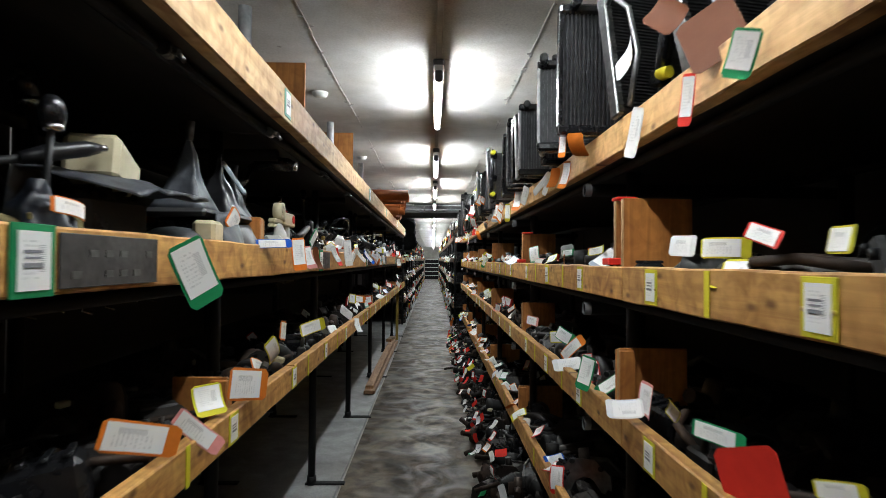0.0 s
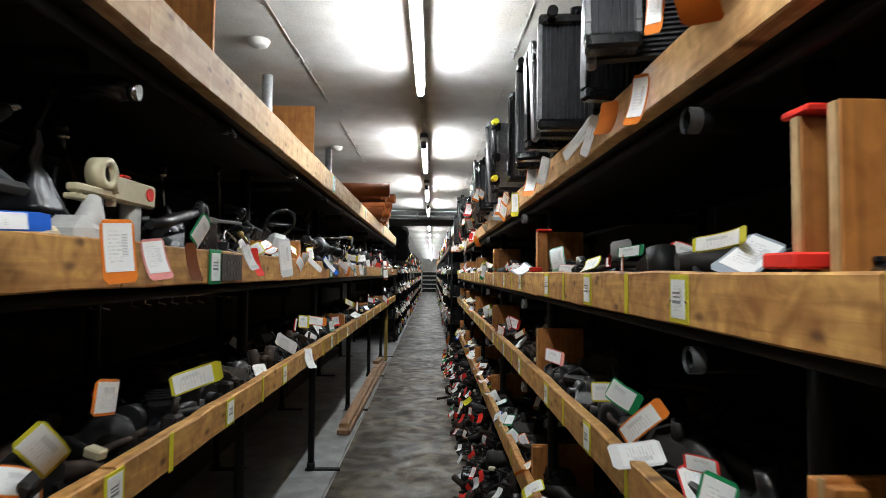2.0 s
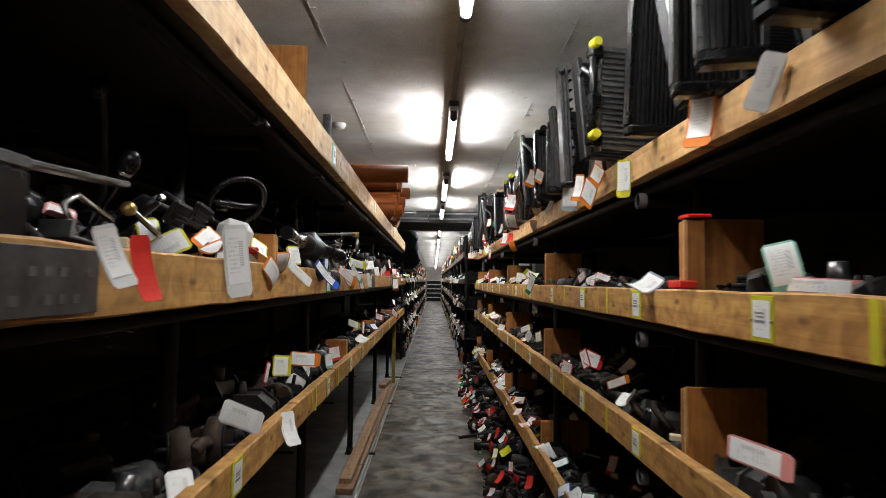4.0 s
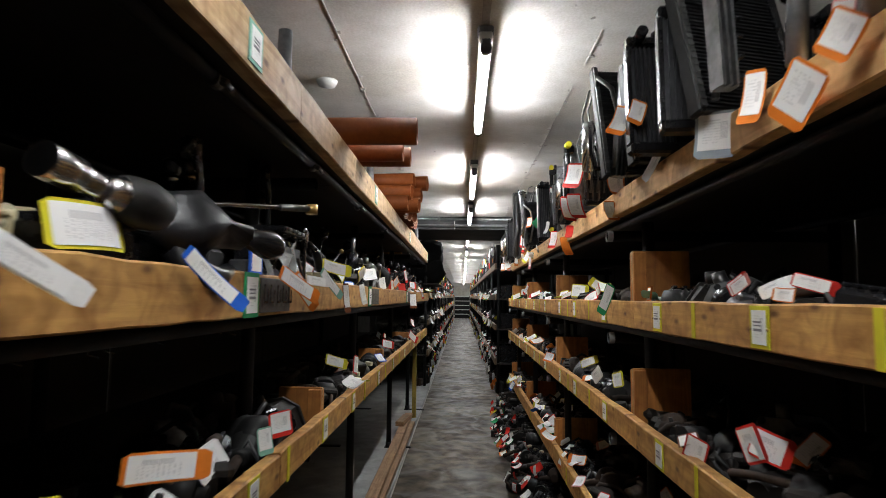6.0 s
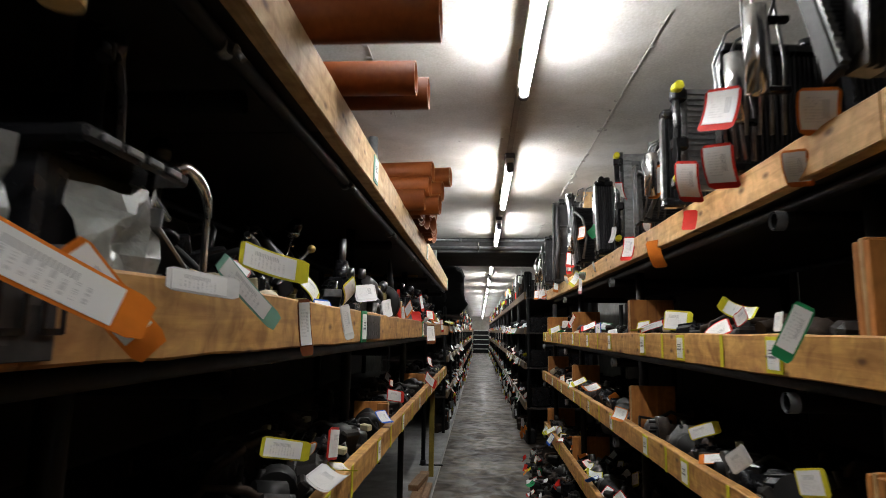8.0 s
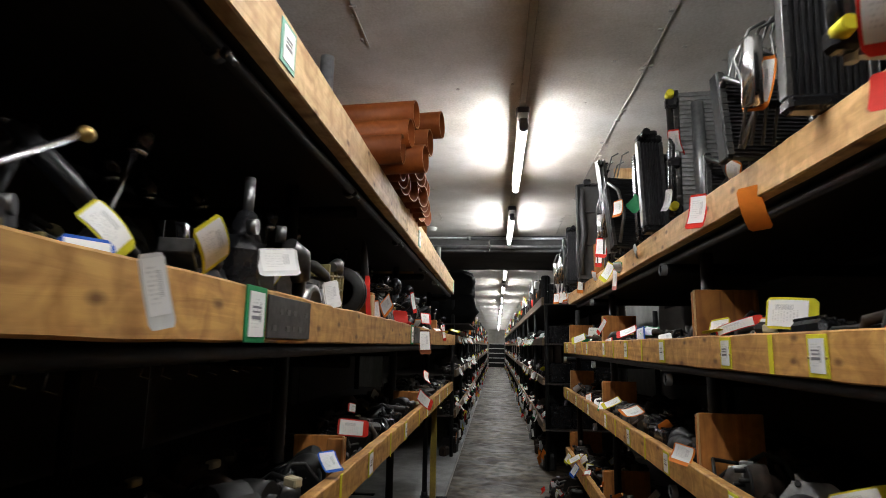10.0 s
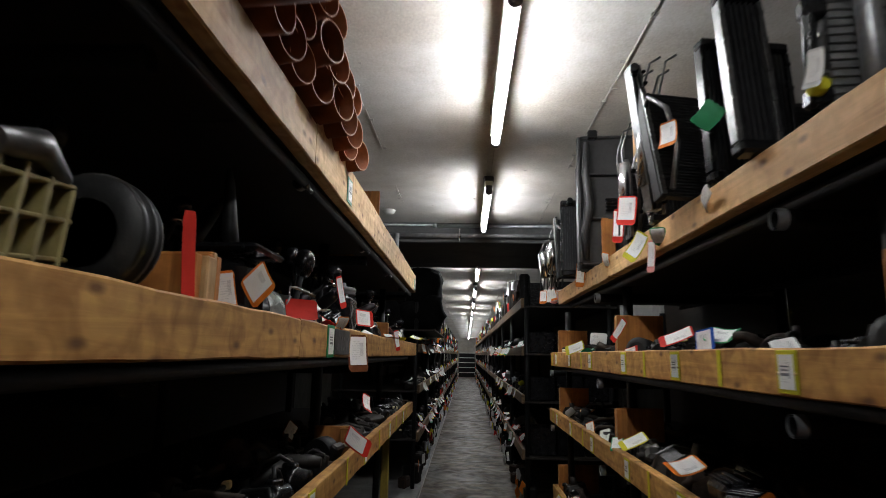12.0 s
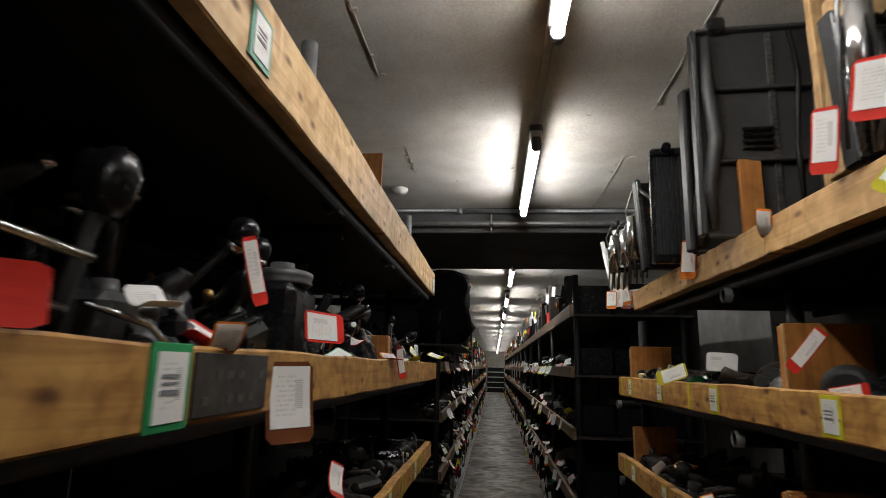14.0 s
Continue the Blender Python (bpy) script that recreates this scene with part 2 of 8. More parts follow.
M = {
    "board": timber("sawn_board", (0.61, 0.345, 0.1), (0.42, 0.205, 0.054), blotch=1.0),
    # lighter copy of the board timber: nearness to the lamps put into colour
    "lamplit_board": timber("lamplit_sawn_board", (0.7, 0.45, 0.2), (0.54, 0.32, 0.125), blotch=0.7),
    "pale_board": timber("pale_sawn_board", (0.62, 0.44, 0.235), (0.46, 0.3, 0.14), blotch=0.8),
    "ply": timber("orange_plywood", (0.5, 0.2, 0.042), (0.33, 0.125, 0.024), along=2, knots=False, vary=0.25),
    "pale_ply": timber("pale_plywood", (0.55, 0.37, 0.18), (0.4, 0.25, 0.11), along=2, knots=False),
    # decks and back sheets: shade inside the shelves is put into this near-black
    "deck": timber("shade_dark_deck", (0.022, 0.016, 0.012), (0.01, 0.008, 0.006), knots=False),
    "plank": timber("floor_plank", (0.34, 0.2, 0.1), (0.2, 0.11, 0.05)),
    "yellow_wood": surface("yellow_paint", (0.42, 0.31, 0.04), (0.25, 0.17, 0.03), rough=0.6, scale=9),
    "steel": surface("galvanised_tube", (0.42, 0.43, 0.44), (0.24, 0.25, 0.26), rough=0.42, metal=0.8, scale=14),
    # dark steel parts, and rack tubes whose shade is put into the colour
    "dark_steel": surface("dark_and_shaded_steel", (0.013, 0.013, 0.0135), (0.006, 0.006, 0.006), rough=0.55, metal=0.2, scale=12, spec=0.3),
    "floor": concrete("worn_concrete", (0.15, 0.122, 0.086), (0.05, 0.04, 0.028), (0.42, 0.38, 0.33), 0.62, 0.38, scale=1.25, relief=0.0, sheen=(0.36, 0.12)),
    "strip": concrete("pale_concrete", (0.36, 0.36, 0.355), (0.25, 0.25, 0.245), (0.72, 0.71, 0.7), 0.8, 0.65),
    "ceiling": concrete("painted_concrete", (0.66, 0.645, 0.61), (0.56, 0.545, 0.51), (0.86, 0.83, 0.78), 0.85, 0.7, 0.9),
    "wall": concrete("wall_paint", (0.5, 0.5, 0.48), (0.4, 0.4, 0.39), (0.8, 0.78, 0.75), 0.85, 0.75),
    "seam": surface("seam_filler", (0.46, 0.44, 0.41), (0.3, 0.285, 0.26), rough=0.9),
    # beam concrete darkened in its colour, as its underside is unlit
    "soffit": concrete("unlit_dark_beam", (0.13, 0.13, 0.13), (0.085, 0.085, 0.085), (0.7, 0.7, 0.7), 0.85, 0.7),
    "white_metal": surface("white_enamel", (0.72, 0.72, 0.7), (0.6, 0.6, 0.57), rough=0.4, vary=0.05),
    "shroud_plastic": surface("shroud_plastic", (0.04, 0.04, 0.041), (0.022, 0.022, 0.023), rough=0.5),
    "grey_plastic": surface("grey_plastic", (0.11, 0.11, 0.115), (0.06, 0.06, 0.065), rough=0.5),
    "tube": glow("lit_tube", (1.0, 0.985, 0.95), TUBE_POWER),
    "black": surface("black_plastic", (0.012, 0.012, 0.013), (0.006, 0.006, 0.007), rough=0.25, scale=18, bump=0.12, spec=0.38),
    "rubber": surface("black_rubber", (0.013, 0.0125, 0.012), (0.006, 0.006, 0.006), rough=0.55, scale=20, bump=0.35, spec=0.3),
    "matt_black": surface("matt_black_film", (0.012, 0.012, 0.012), (0.006, 0.006, 0.006), rough=0.85, scale=9, bump=0.5, spec=0.08),
    "leather": surface("black_leather", (0.014, 0.014, 0.016), (0.006, 0.006, 0.007), rough=0.36, scale=25, bump=0.4, spec=0.45),
    "iron": surface("cast_iron", (0.026, 0.022, 0.019), (0.009, 0.007, 0.006), rough=0.55, metal=0.2, scale=22, bump=0.45, vary=0.5, spec=0.35),
    "rust": surface("rusty_iron", (0.045, 0.028, 0.018), (0.015, 0.01, 0.008), rough=0.7, metal=0.1, scale=26, bump=0.4, vary=0.4, spec=0.25),
    "alu": surface("dull_aluminium", (0.24, 0.24, 0.24), (0.1, 0.1, 0.1), rough=0.38, metal=0.9, scale=20, vary=0.4),
    "chrome": surface("bright_metal", (0.72, 0.72, 0.73), (0.5, 0.5, 0.5), rough=0.2, metal=1.0, scale=20, vary=0.1),
    "fins": surface("radiator_fins", (0.05, 0.05, 0.053), (0.022, 0.022, 0.024), rough=0.5, metal=0.6, scale=40),
    "silver_fins": surface("condenser_fins", (0.3, 0.3, 0.3), (0.18, 0.18, 0.18), rough=0.45, metal=0.8, scale=40),
    "cream": surface("cream_plastic", (0.62, 0.56, 0.38), (0.48, 0.42, 0.26), rough=0.45, vary=0.12),
    "olive": surface("olive_plastic", (0.24, 0.2, 0.07), (0.14, 0.11, 0.04), rough=0.55, vary=0.12),
    "slate": surface("blue_grey_leather", (0.022, 0.027, 0.04), (0.009, 0.011, 0.016), rough=0.42, scale=20, bump=0.3, spec=0.4),
    "slate_light": surface("worn_slate_leather", (0.075, 0.082, 0.095), (0.032, 0.035, 0.042), rough=0.5, scale=16, bump=0.35, vary=0.2),
    "alu_light": surface("grey_casting", (0.12, 0.12, 0.12), (0.05, 0.05, 0.05), rough=0.6, metal=0.4, scale=24, bump=0.3),
    "milky": surface("milky_polythene", (0.5, 0.51, 0.48), (0.36, 0.37, 0.34), rough=0.18, scale=30, bump=0.6, spec=0.8),
    "clear": surface("polythene", (0.95, 0.95, 0.96), (0.85, 0.86, 0.87), rough=0.16, scale=40, bump=1.0, spec=1.0),
    "terracotta": surface("orange_drain_pipe", (0.23, 0.058, 0.009), (0.145, 0.034, 0.006), rough=0.55, scale=5, bump=0.04, vary=0.2, spec=0.2),
    "cut_rim": surface("cut_pipe_rim", (0.52, 0.25, 0.11), (0.36, 0.15, 0.06), rough=0.6, vary=0.1),
    "paper": printed("printed_paper"),
    "ink": surface("faded_ink", (0.24, 0.24, 0.26), (0.16, 0.16, 0.18), rough=0.7, vary=0.05),
    "brass": surface("brass_screw", (0.6, 0.42, 0.15), (0.4, 0.28, 0.1), rough=0.35, metal=0.9),
    # same timber with the far aisle's dimness put into its colour
    "far_board": timber("dim_far_board", (0.2, 0.135, 0.075), (0.12, 0.075, 0.035)),
    "white_plastic": surface("white_plastic", (0.62, 0.62, 0.6), (0.48, 0.48, 0.46), rough=0.4, vary=0.08, scale=10),
    "plate_print": surface("worn_print", (0.11, 0.105, 0.1), (0.05, 0.047, 0.044), rough=0.5, scale=30, bump=0.2),
    "plate": surface("worn_grey_plate", (0.075, 0.07, 0.066), (0.03, 0.027, 0.025), rough=0.5, metal=0.3, scale=14, bump=0.3),
}
film_bsdf = M["clear"].node_tree.nodes["Principled BSDF"]
film_bsdf.inputs["Transmission Weight"].default_value = 0.96
film_bsdf.inputs["IOR"].default_value = 1.14
M["milky"].node_tree.nodes["Principled BSDF"].inputs["Transmission Weight"].default_value = 0.6
M["milky"].node_tree.nodes["Principled BSDF"].inputs["IOR"].default_value = 1.2
CARD = {
    "red": (0.66, 0.03, 0.018), "orange": (0.74, 0.2, 0.018), "yellow": (0.66, 0.6, 0.025), "green": (0.02, 0.26, 0.09),
    "blue": (0.02, 0.12, 0.6), "brown": (0.13, 0.036, 0.009), "white": (0.84, 0.84, 0.83), "grey": (0.36, 0.41, 0.46), "mint": (0.25, 0.5, 0.4), "pink": (0.75, 0.3, 0.28),
}
for cname, ccol in CARD.items():
    M["card_" + cname] = surface(cname + "_card", ccol, tuple(c * 0.82 for c in ccol), rough=0.68, bump=0.05, vary=0.12, scale=12, spec=0.25)


# ---- mesh helpers ----
def basis(d):
    d = d.normalized()
    a = Vector((0, 0, 1)) if abs(d.z) < 0.9 else Vector((1, 0, 0))
    u = d.cross(a).normalized()
    return u, d.cross(u)


def cyl(bm, p0, p1, r0, r1=None, seg=12, mi=0, caps=True):
    p0, p1 = Vector(p0), Vector(p1)
    r1 = r0 if r1 is None else r1
    u, v = basis(p1 - p0)
    rings = []
    for p, r in ((p0, r0), (p1, r1)):
        rings.append([bm.verts.new(p + (u * math.cos(k) + v * math.sin(k)) * r) for k in (2 * math.pi * i / seg for i in range(seg))])
    fs = [bm.faces.new((rings[0][i], rings[0][(i + 1) % seg], rings[1][(i + 1) % seg], rings[1][i])) for i in range(seg)]
    for f in fs:
        f.smooth = True
    if caps:
        fs += [bm.faces.new(rings[0][::-1]), bm.faces.new(rings[1])]
    for f in fs:
        f.material_index = mi


def lathe(bm, prof, c=(0, 0, 0), axis="z", seg=14, mi=0):
    """A turned body from (radius, height) pairs round an axis through c."""
    c = Vector(c)
    rings = []
    for r, h in prof:
        ring = []
        for i in range(seg):
            k = 2 * math.pi * i / seg
            a, b = math.cos(k) * max(r, 0.0004), math.sin(k) * max(r, 0.0004)
            ring.append(bm.verts.new(c + Vector({"z": (a, b, h), "x": (h, a, b), "y": (b, h, a)}[axis])))
        rings.append(ring)
    for q0, q1 in zip(rings, rings[1:]):
        for i in range(seg):
            f = bm.faces.new((q0[i], q0[(i + 1) % seg], q1[(i + 1) % seg], q1[i]))
            f.smooth, f.material_index = True, mi
    bm.faces.new(rings[0][::-1]).material_index = mi
    bm.faces.new(rings[-1]).material_index = mi


def box(bm, c, s, rot=None, mi=0, bev=0.0):
    """A block of size s about c, its edges chamfered by bev."""
    c, h = Vector(c), Vector(s) / 2
    b = min(bev, 0.45 * min(s))
    pts = []
    if b <= 0:
        for x in (-1, 1):
            for y in (-1, 1):
                for z in (-1, 1):
                    pts.append(Vector((x * h.x, y * h.y, z * h.z)))
        quads = [(0, 1, 3, 2), (4, 6, 7, 5), (0, 4, 5, 1), (2, 3, 7, 6), (0, 2, 6, 4), (1, 5, 7, 3)]
        vs = [bm.verts.new(c + (rot @ p if rot else p)) for p in pts]
        for q in quads:
            bm.faces.new([vs[i] for i in q]).material_index = mi
        return
    key = {}
    for x in (-1, 1):
        for y in (-1, 1):
            for z in (-1, 1):
                for ax in range(3):
                    p = Vector((x * (h.x - b), y * (h.y - b), z * (h.z - b)))
                    p[ax] = (x, y, z)[ax] * h[ax]
                    key[x, y, z, ax] = bm.verts.new(c + (rot @ p if rot else p))
    order = [(-1, -1), (1, -1), (1, 1), (-1, 1)]
    for ax in range(3):
        o1, o2 = (ax + 1) % 3, (ax + 2) % 3
        for sgn in (-1, 1):
            vs = []
            for p, q in order:
                k = [0, 0, 0]
                k[ax], k[o1], k[o2] = sgn, p, q
                vs.append(key[(*k, ax)])
            bm.faces.new(vs if sgn > 0 else vs[::-1]).material_index = mi
        for p in (-1, 1):
            for q in (-1, 1):
                k0, k1 = [0, 0, 0], [0, 0, 0]
                k0[ax], k1[ax] = -1, 1
                k0[o1] = k1[o1] = p
                k0[o2] = k1[o2] = q
                vs = [key[(*k0, o1)], key[(*k1, o1)], key[(*k1, o2)], key[(*k0, o2)]]
                bm.faces.new(vs if p * q < 0 else vs[::-1]).material_index = mi
    for x in (-1, 1):
        for y in (-1, 1):
            for z in (-1, 1):
                vs = [key[x, y, z, a] for a in range(3)]
                bm.faces.new(vs if x * y * z > 0 else vs[::-1]).material_index = mi


def pipe(bm, pts, r, seg=8, mi=0):
    """A bent rod or hose through the points."""
    pts = [Vector(p) for p in pts]
    u, v = basis(pts[1] - pts[0])
    rings = []
    for i, p in enumerate(pts):
        d = (pts[min(i + 1, len(pts) - 1)] - pts[max(i - 1, 0)]).normalized()
        u = (u - d * u.dot(d)).normalized()
        v = d.cross(u)
        rr = r[i] if isinstance(r, (list, tuple)) else r
        rings.append([bm.verts.new(p + (u * math.cos(k) + v * math.sin(k)) * rr) for k in (2 * math.pi * j / seg for j in range(seg))])
    for q0, q1 in zip(rings, rings[1:]):
        for i in range(seg):
            f = bm.faces.new((q0[i], q0[(i + 1) % seg], q1[(i + 1) % seg], q1[i]))
            f.smooth, f.material_index = True, mi
    bm.faces.new(rings[0][::-1]).material_index = mi
    bm.faces.new(rings[-1]).material_index = mi


def ball(bm, c, r, squash=(1, 1, 1), mi=0, seg=12):
    prof = [(r * math.sin(k), -r * math.cos(k)) for k in (math.pi * i / 7 for i in range(8))]
    tmp = len(bm.verts)
    lathe(bm, prof, seg=seg, mi=mi)
    bm.verts.ensure_lookup_table()
    for v in bm.verts[tmp:]:
        v.co = Vector((v.co.x * squash[0], v.co.y * squash[1], v.co.z * squash[2])) + Vector(c)


def ring(bm, c, R, r, axis="z", seg=16, mi=0, turn=1.0):
    pts = []
    for i in range(seg + 1):
        k = 2 * math.pi * turn * i / seg
        a, b = R * math.cos(k), R * math.sin(k)
        pts.append(Vector(c) + Vector({"z": (a, b, 0), "x": (0, a, b), "y": (a, 0, b)}[axis]))
    pipe(bm, pts, r, 7, mi)


def mesh_of(bm, name, *mats):
    bmesh.ops.recalc_face_normals(bm, faces=bm.faces)
    me = bpy.data.meshes.new(name)
    bm.to_mesh(me)
    bm.free()
    for m in mats:
        me.materials.append(M[m] if isinstance(m, str) else m)
    return me


def part(name, bm, material, parent=None, label=""):
    ob = new(name, mesh_of(bm, name, *(material if isinstance(material, (list, tuple)) else (material,))))
    ob.parent = parent
    return tagged(ob, label)


def share(name, me, parent, m=None, label=""):
    ob = new(name, me)
    ob.parent = parent
    if m is not None:
        ob.matrix_basis = m
    return tagged(ob, label)


def empty(name, label, category, group="", kind="", at=(0, 0, 0)):
    ob = new(name)
    ob.location = at
    return tagged(ob, label, category, group, kind)


# ---- the setting ----
Y0, Y1 = -3.0, 50.6
WL, WR = -3.4, 2.3

bm = bmesh.new()
box(bm, ((-0.585 + WR) / 2, (Y0 + Y1) / 2, -0.06), (WR + 0.585, Y1 - Y0, 0.12))
floor = part("floor", bm, "floor")
tagged(floor, "worn grey concrete floor with polished patches and stains", "floor", kind="structure")
bm = bmesh.new()
box(bm, ((WL - 0.605) / 2, (Y0 + Y1) / 2, -0.055), (-0.605 - WL, Y1 - Y0, 0.12), bev=0.006)
strip = part("floor_strip", bm, "strip")
tagged(strip, "paler raised concrete strip beneath the shelving", "floor", kind="structure")
bm = bmesh.new()
box(bm, (-0.595, (Y0 + Y1) / 2, -0.08), (0.02, Y1 - Y0, 0.12))
tagged(part("floor_joint", bm, "seam"), "dark dirty joint in the concrete floor", "floor joint", kind="structure")

bm = bmesh.new()
box(bm, ((WL + WR) / 2, (Y0 + Y1) / 2, CEIL + 0.1), (WR - WL, Y1 - Y0, 0.2))
rnd = random.Random(11)
for x0 in (-0.645, 0.553, -1.75, 1.7):  # lengthwise panel seams
    y = -2.5
    while y < 50:
        seglen = rnd.uniform(0.25, 0.8)
        gap = rnd.uniform(0.0, 0.05) if rnd.random() < 0.8 else rnd.uniform(0.3, 0.9)
        wob = rnd.uniform(-0.006, 0.006)
        if not 11.9 < y + seglen / 2 < 13.7:
            box(bm, (x0 + wob, y + seglen / 2, CEIL - 0.002), (rnd.uniform(0.003, 0.006), seglen, 0.004), mi=1)
            for j in range(3):
                box(bm, (x0 + wob + rnd.uniform(-0.02, 0.02), y + rnd.random() * seglen, CEIL - 0.002), (rnd.uniform(0.01, 0.03), rnd.uniform(0.008, 0.02), 0.008), mi=1)
        y += seglen + gap
for i in range(90):
    box(bm, (rnd.uniform(-0.9, 1.0), rnd.uniform(0, 30), CEIL - 0.001), (rnd.uniform(0.006, 0.02), rnd.uniform(0.006, 0.03), 0.004), Matrix.Rotation(rnd.uniform(0, 3), 3, "Z"), mi=1)
tagged(part("ceiling", bm, ("ceiling", "seam")), "pale painted concrete ceiling with cracked panel seams", "ceiling", kind="structure")

for wname, c, s, lab in (
    ("wall_west", (WL - 0.1, (Y0 + Y1) / 2, 1.4), (0.2, Y1 - Y0, 2.8), "plain painted wall behind the shelving"),
    ("wall_east", (WR + 0.1, (Y0 + Y1) / 2, 1.4), (0.2, Y1 - Y0, 2.8), "grey block wall behind the shelving"),
    ("wall_south", ((WL + WR) / 2, Y0 - 0.1, 1.4), (WR - WL + 0.4, 0.2, 2.8), "plain painted end wall"),
    ("wall_north", ((WL + WR) / 2, Y1 + 0.1, 1.4), (WR - WL + 0.4, 0.2, 2.8), "far end wall, coloured pale to look lit"),
):
    bm = bmesh.new()
    box(bm, c, s)
    # north wall takes the paler ceiling colour for the brightness at the aisle's end
    tagged(part(wname, bm, "ceiling" if wname == "wall_north" else "wall"), lab, "wall", kind="structure")

# beam between two lamps; its missing light is painted as dark concrete
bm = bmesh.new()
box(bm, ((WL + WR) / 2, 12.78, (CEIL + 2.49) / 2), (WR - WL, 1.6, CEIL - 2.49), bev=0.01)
tagged(part("ceiling_beam", bm, "soffit"), "wide concrete beam crossing under the ceiling, coloured dark as unlit", "beam", kind="structure")

# conduits along and across the ceiling
run = empty("conduit", "grey conduit with coupling along the concrete beam", "pipe")
bm = bmesh.new()
cyl(bm, (-1.6, 11.93, 2.648), (-0.42, 11.93, 2.648), 0.014)
cyl(bm, (-0.42, 11.93, 2.64), (WR, 11.93, 2.64), 0.017)
part("pipe", bm, "steel", run)
bm = bmesh.new()
cyl(bm, (-0.44, 11.93, 2.644), (-0.40, 11.93, 2.644), 0.024)
part("coupling", bm, "steel", run)
run = empty("water_pipe", "grey steel pipe clamped to the dark beam", "pipe")
bm = bmesh.new()
cyl(bm, (-1.9, 11.92, 2.543), (WR, 11.92, 2.543), 0.021, seg=16)
part("pipe", bm, "steel", run)
bm = bmesh.new()
cyl(bm, (-0.2, 11.92, 2.543), (-0.175, 11.92, 2.543), 0.032, seg=16)
box(bm, (-0.188, 11.915, 2.585), (0.014, 0.02, 0.06), bev=0.003)
box(bm, (-0.188, 11.915, 2.5), (0.012, 0.02, 0.03), bev=0.003)
part("clamp", bm, "chrome", run)
for x in (-1.2, 0.7, 1.5):
    bm = bmesh.new()
    cyl(bm, (x, 11.92, 2.543), (x + 0.02, 11.92, 2.543), 0.029, seg=14)
    part("clamp", bm, "dark_steel", run)

# lamps
rail = None
bm = bmesh.new()
for a, b in ((Y0 + 0.2, 11.9), (13.62, 50.3)):
    box(bm, (LAMP_X, (a + b) / 2, CEIL - 0.012), (0.034, b - a, 0.02), bev=0.003)
cyl(bm, (LAMP_X, 11.94, 2.66), (LAMP_X - 0.02, 13.58, 2.478), 0.008)
tagged(part("lamp_rail", bm, "seam"), "long grey cable trunking along the ceiling", "cable trunking", kind="structure")
LAMP_MESH = {}
bm = bmesh.new()
box(bm, (0, -LAMP_LEN / 2, 0.052), (0.058, LAMP_LEN, 0.044), bev=0.006)
LAMP_MESH["housing"] = mesh_of(bm, "housing", "white_metal")
bm = bmesh.new()
cyl(bm, (0, -0.03, 0), (0, -LAMP_LEN + 0.03, 0), 0.019, seg=14)
LAMP_MESH["tube"] = mesh_of(bm, "tube", "tube")
bm = bmesh.new()
box(bm, (0, 0, 0.012), (0.046, 0.032, 0.066), bev=0.008)
cyl(bm, (0, -0.018, 0), (0, 0.018, 0), 0.024, seg=14)
LAMP_MESH["lamp_holder"] = mesh_of(bm, "lamp_holder", "grey_plastic")
bm = bmesh.new()
box(bm, (0, 0, 0.095), (0.07, 0.05, 0.05), bev=0.008)
LAMP_MESH["bracket"] = mesh_of(bm, "bracket", "grey_plastic")
for yf in LAMP_ENDS:
    lamp = empty("ceiling_lamp", "lit bare fluorescent tube on a white batten", "ceiling lamp", "fluorescent lamps along the aisle", at=(LAMP_X, yf, 2.53))
    share("housing", LAMP_MESH["housing"], lamp)
    share("tube", LAMP_MESH["tube"], lamp, label="glowing white tube")
    for y in (-0.012, -LAMP_LEN + 0.012):
        share("lamp_holder", LAMP_MESH["lamp_holder"], lamp, pose(0, y, 0))
    for y in (-0.2, -LAMP_LEN + 0.06):
        share("bracket", LAMP_MESH["bracket"], lamp, pose(0, y, 0))

# smoke detectors
bm = bmesh.new()
lathe(bm, [(0.058, 0.0), (0.056, -0.012), (0.046, -0.03), (0.03, -0.038), (0.0, -0.04)], seg=20)
DET = mesh_of(bm, "smoke_detector", "white_metal")
for x, y in ((-0.81, 4.08), (-0.825, 6.6), (-0.80, 11.5)):
    tagged(share("smoke_detector", DET, None, pose(x, y, CEIL)), "round white smoke detector on the ceiling", "smoke detector", "smoke detectors")


# ---- shelving ----
def lip_x(side, z, y):
    """The aisle face of a shelf's front board."""
    if side < 0 and z > 1.8 and y < 12:
        return -0.495 - 0.0056 * y
    return -0.552 if side < 0 else 0.567


def tube_mesh(length, r=0.024):
    bm = bmesh.new()
    cyl(bm, (0, 0, 0), (0, 0, length), r, seg=12)
    return mesh_of(bm, "tube", "dark_steel")


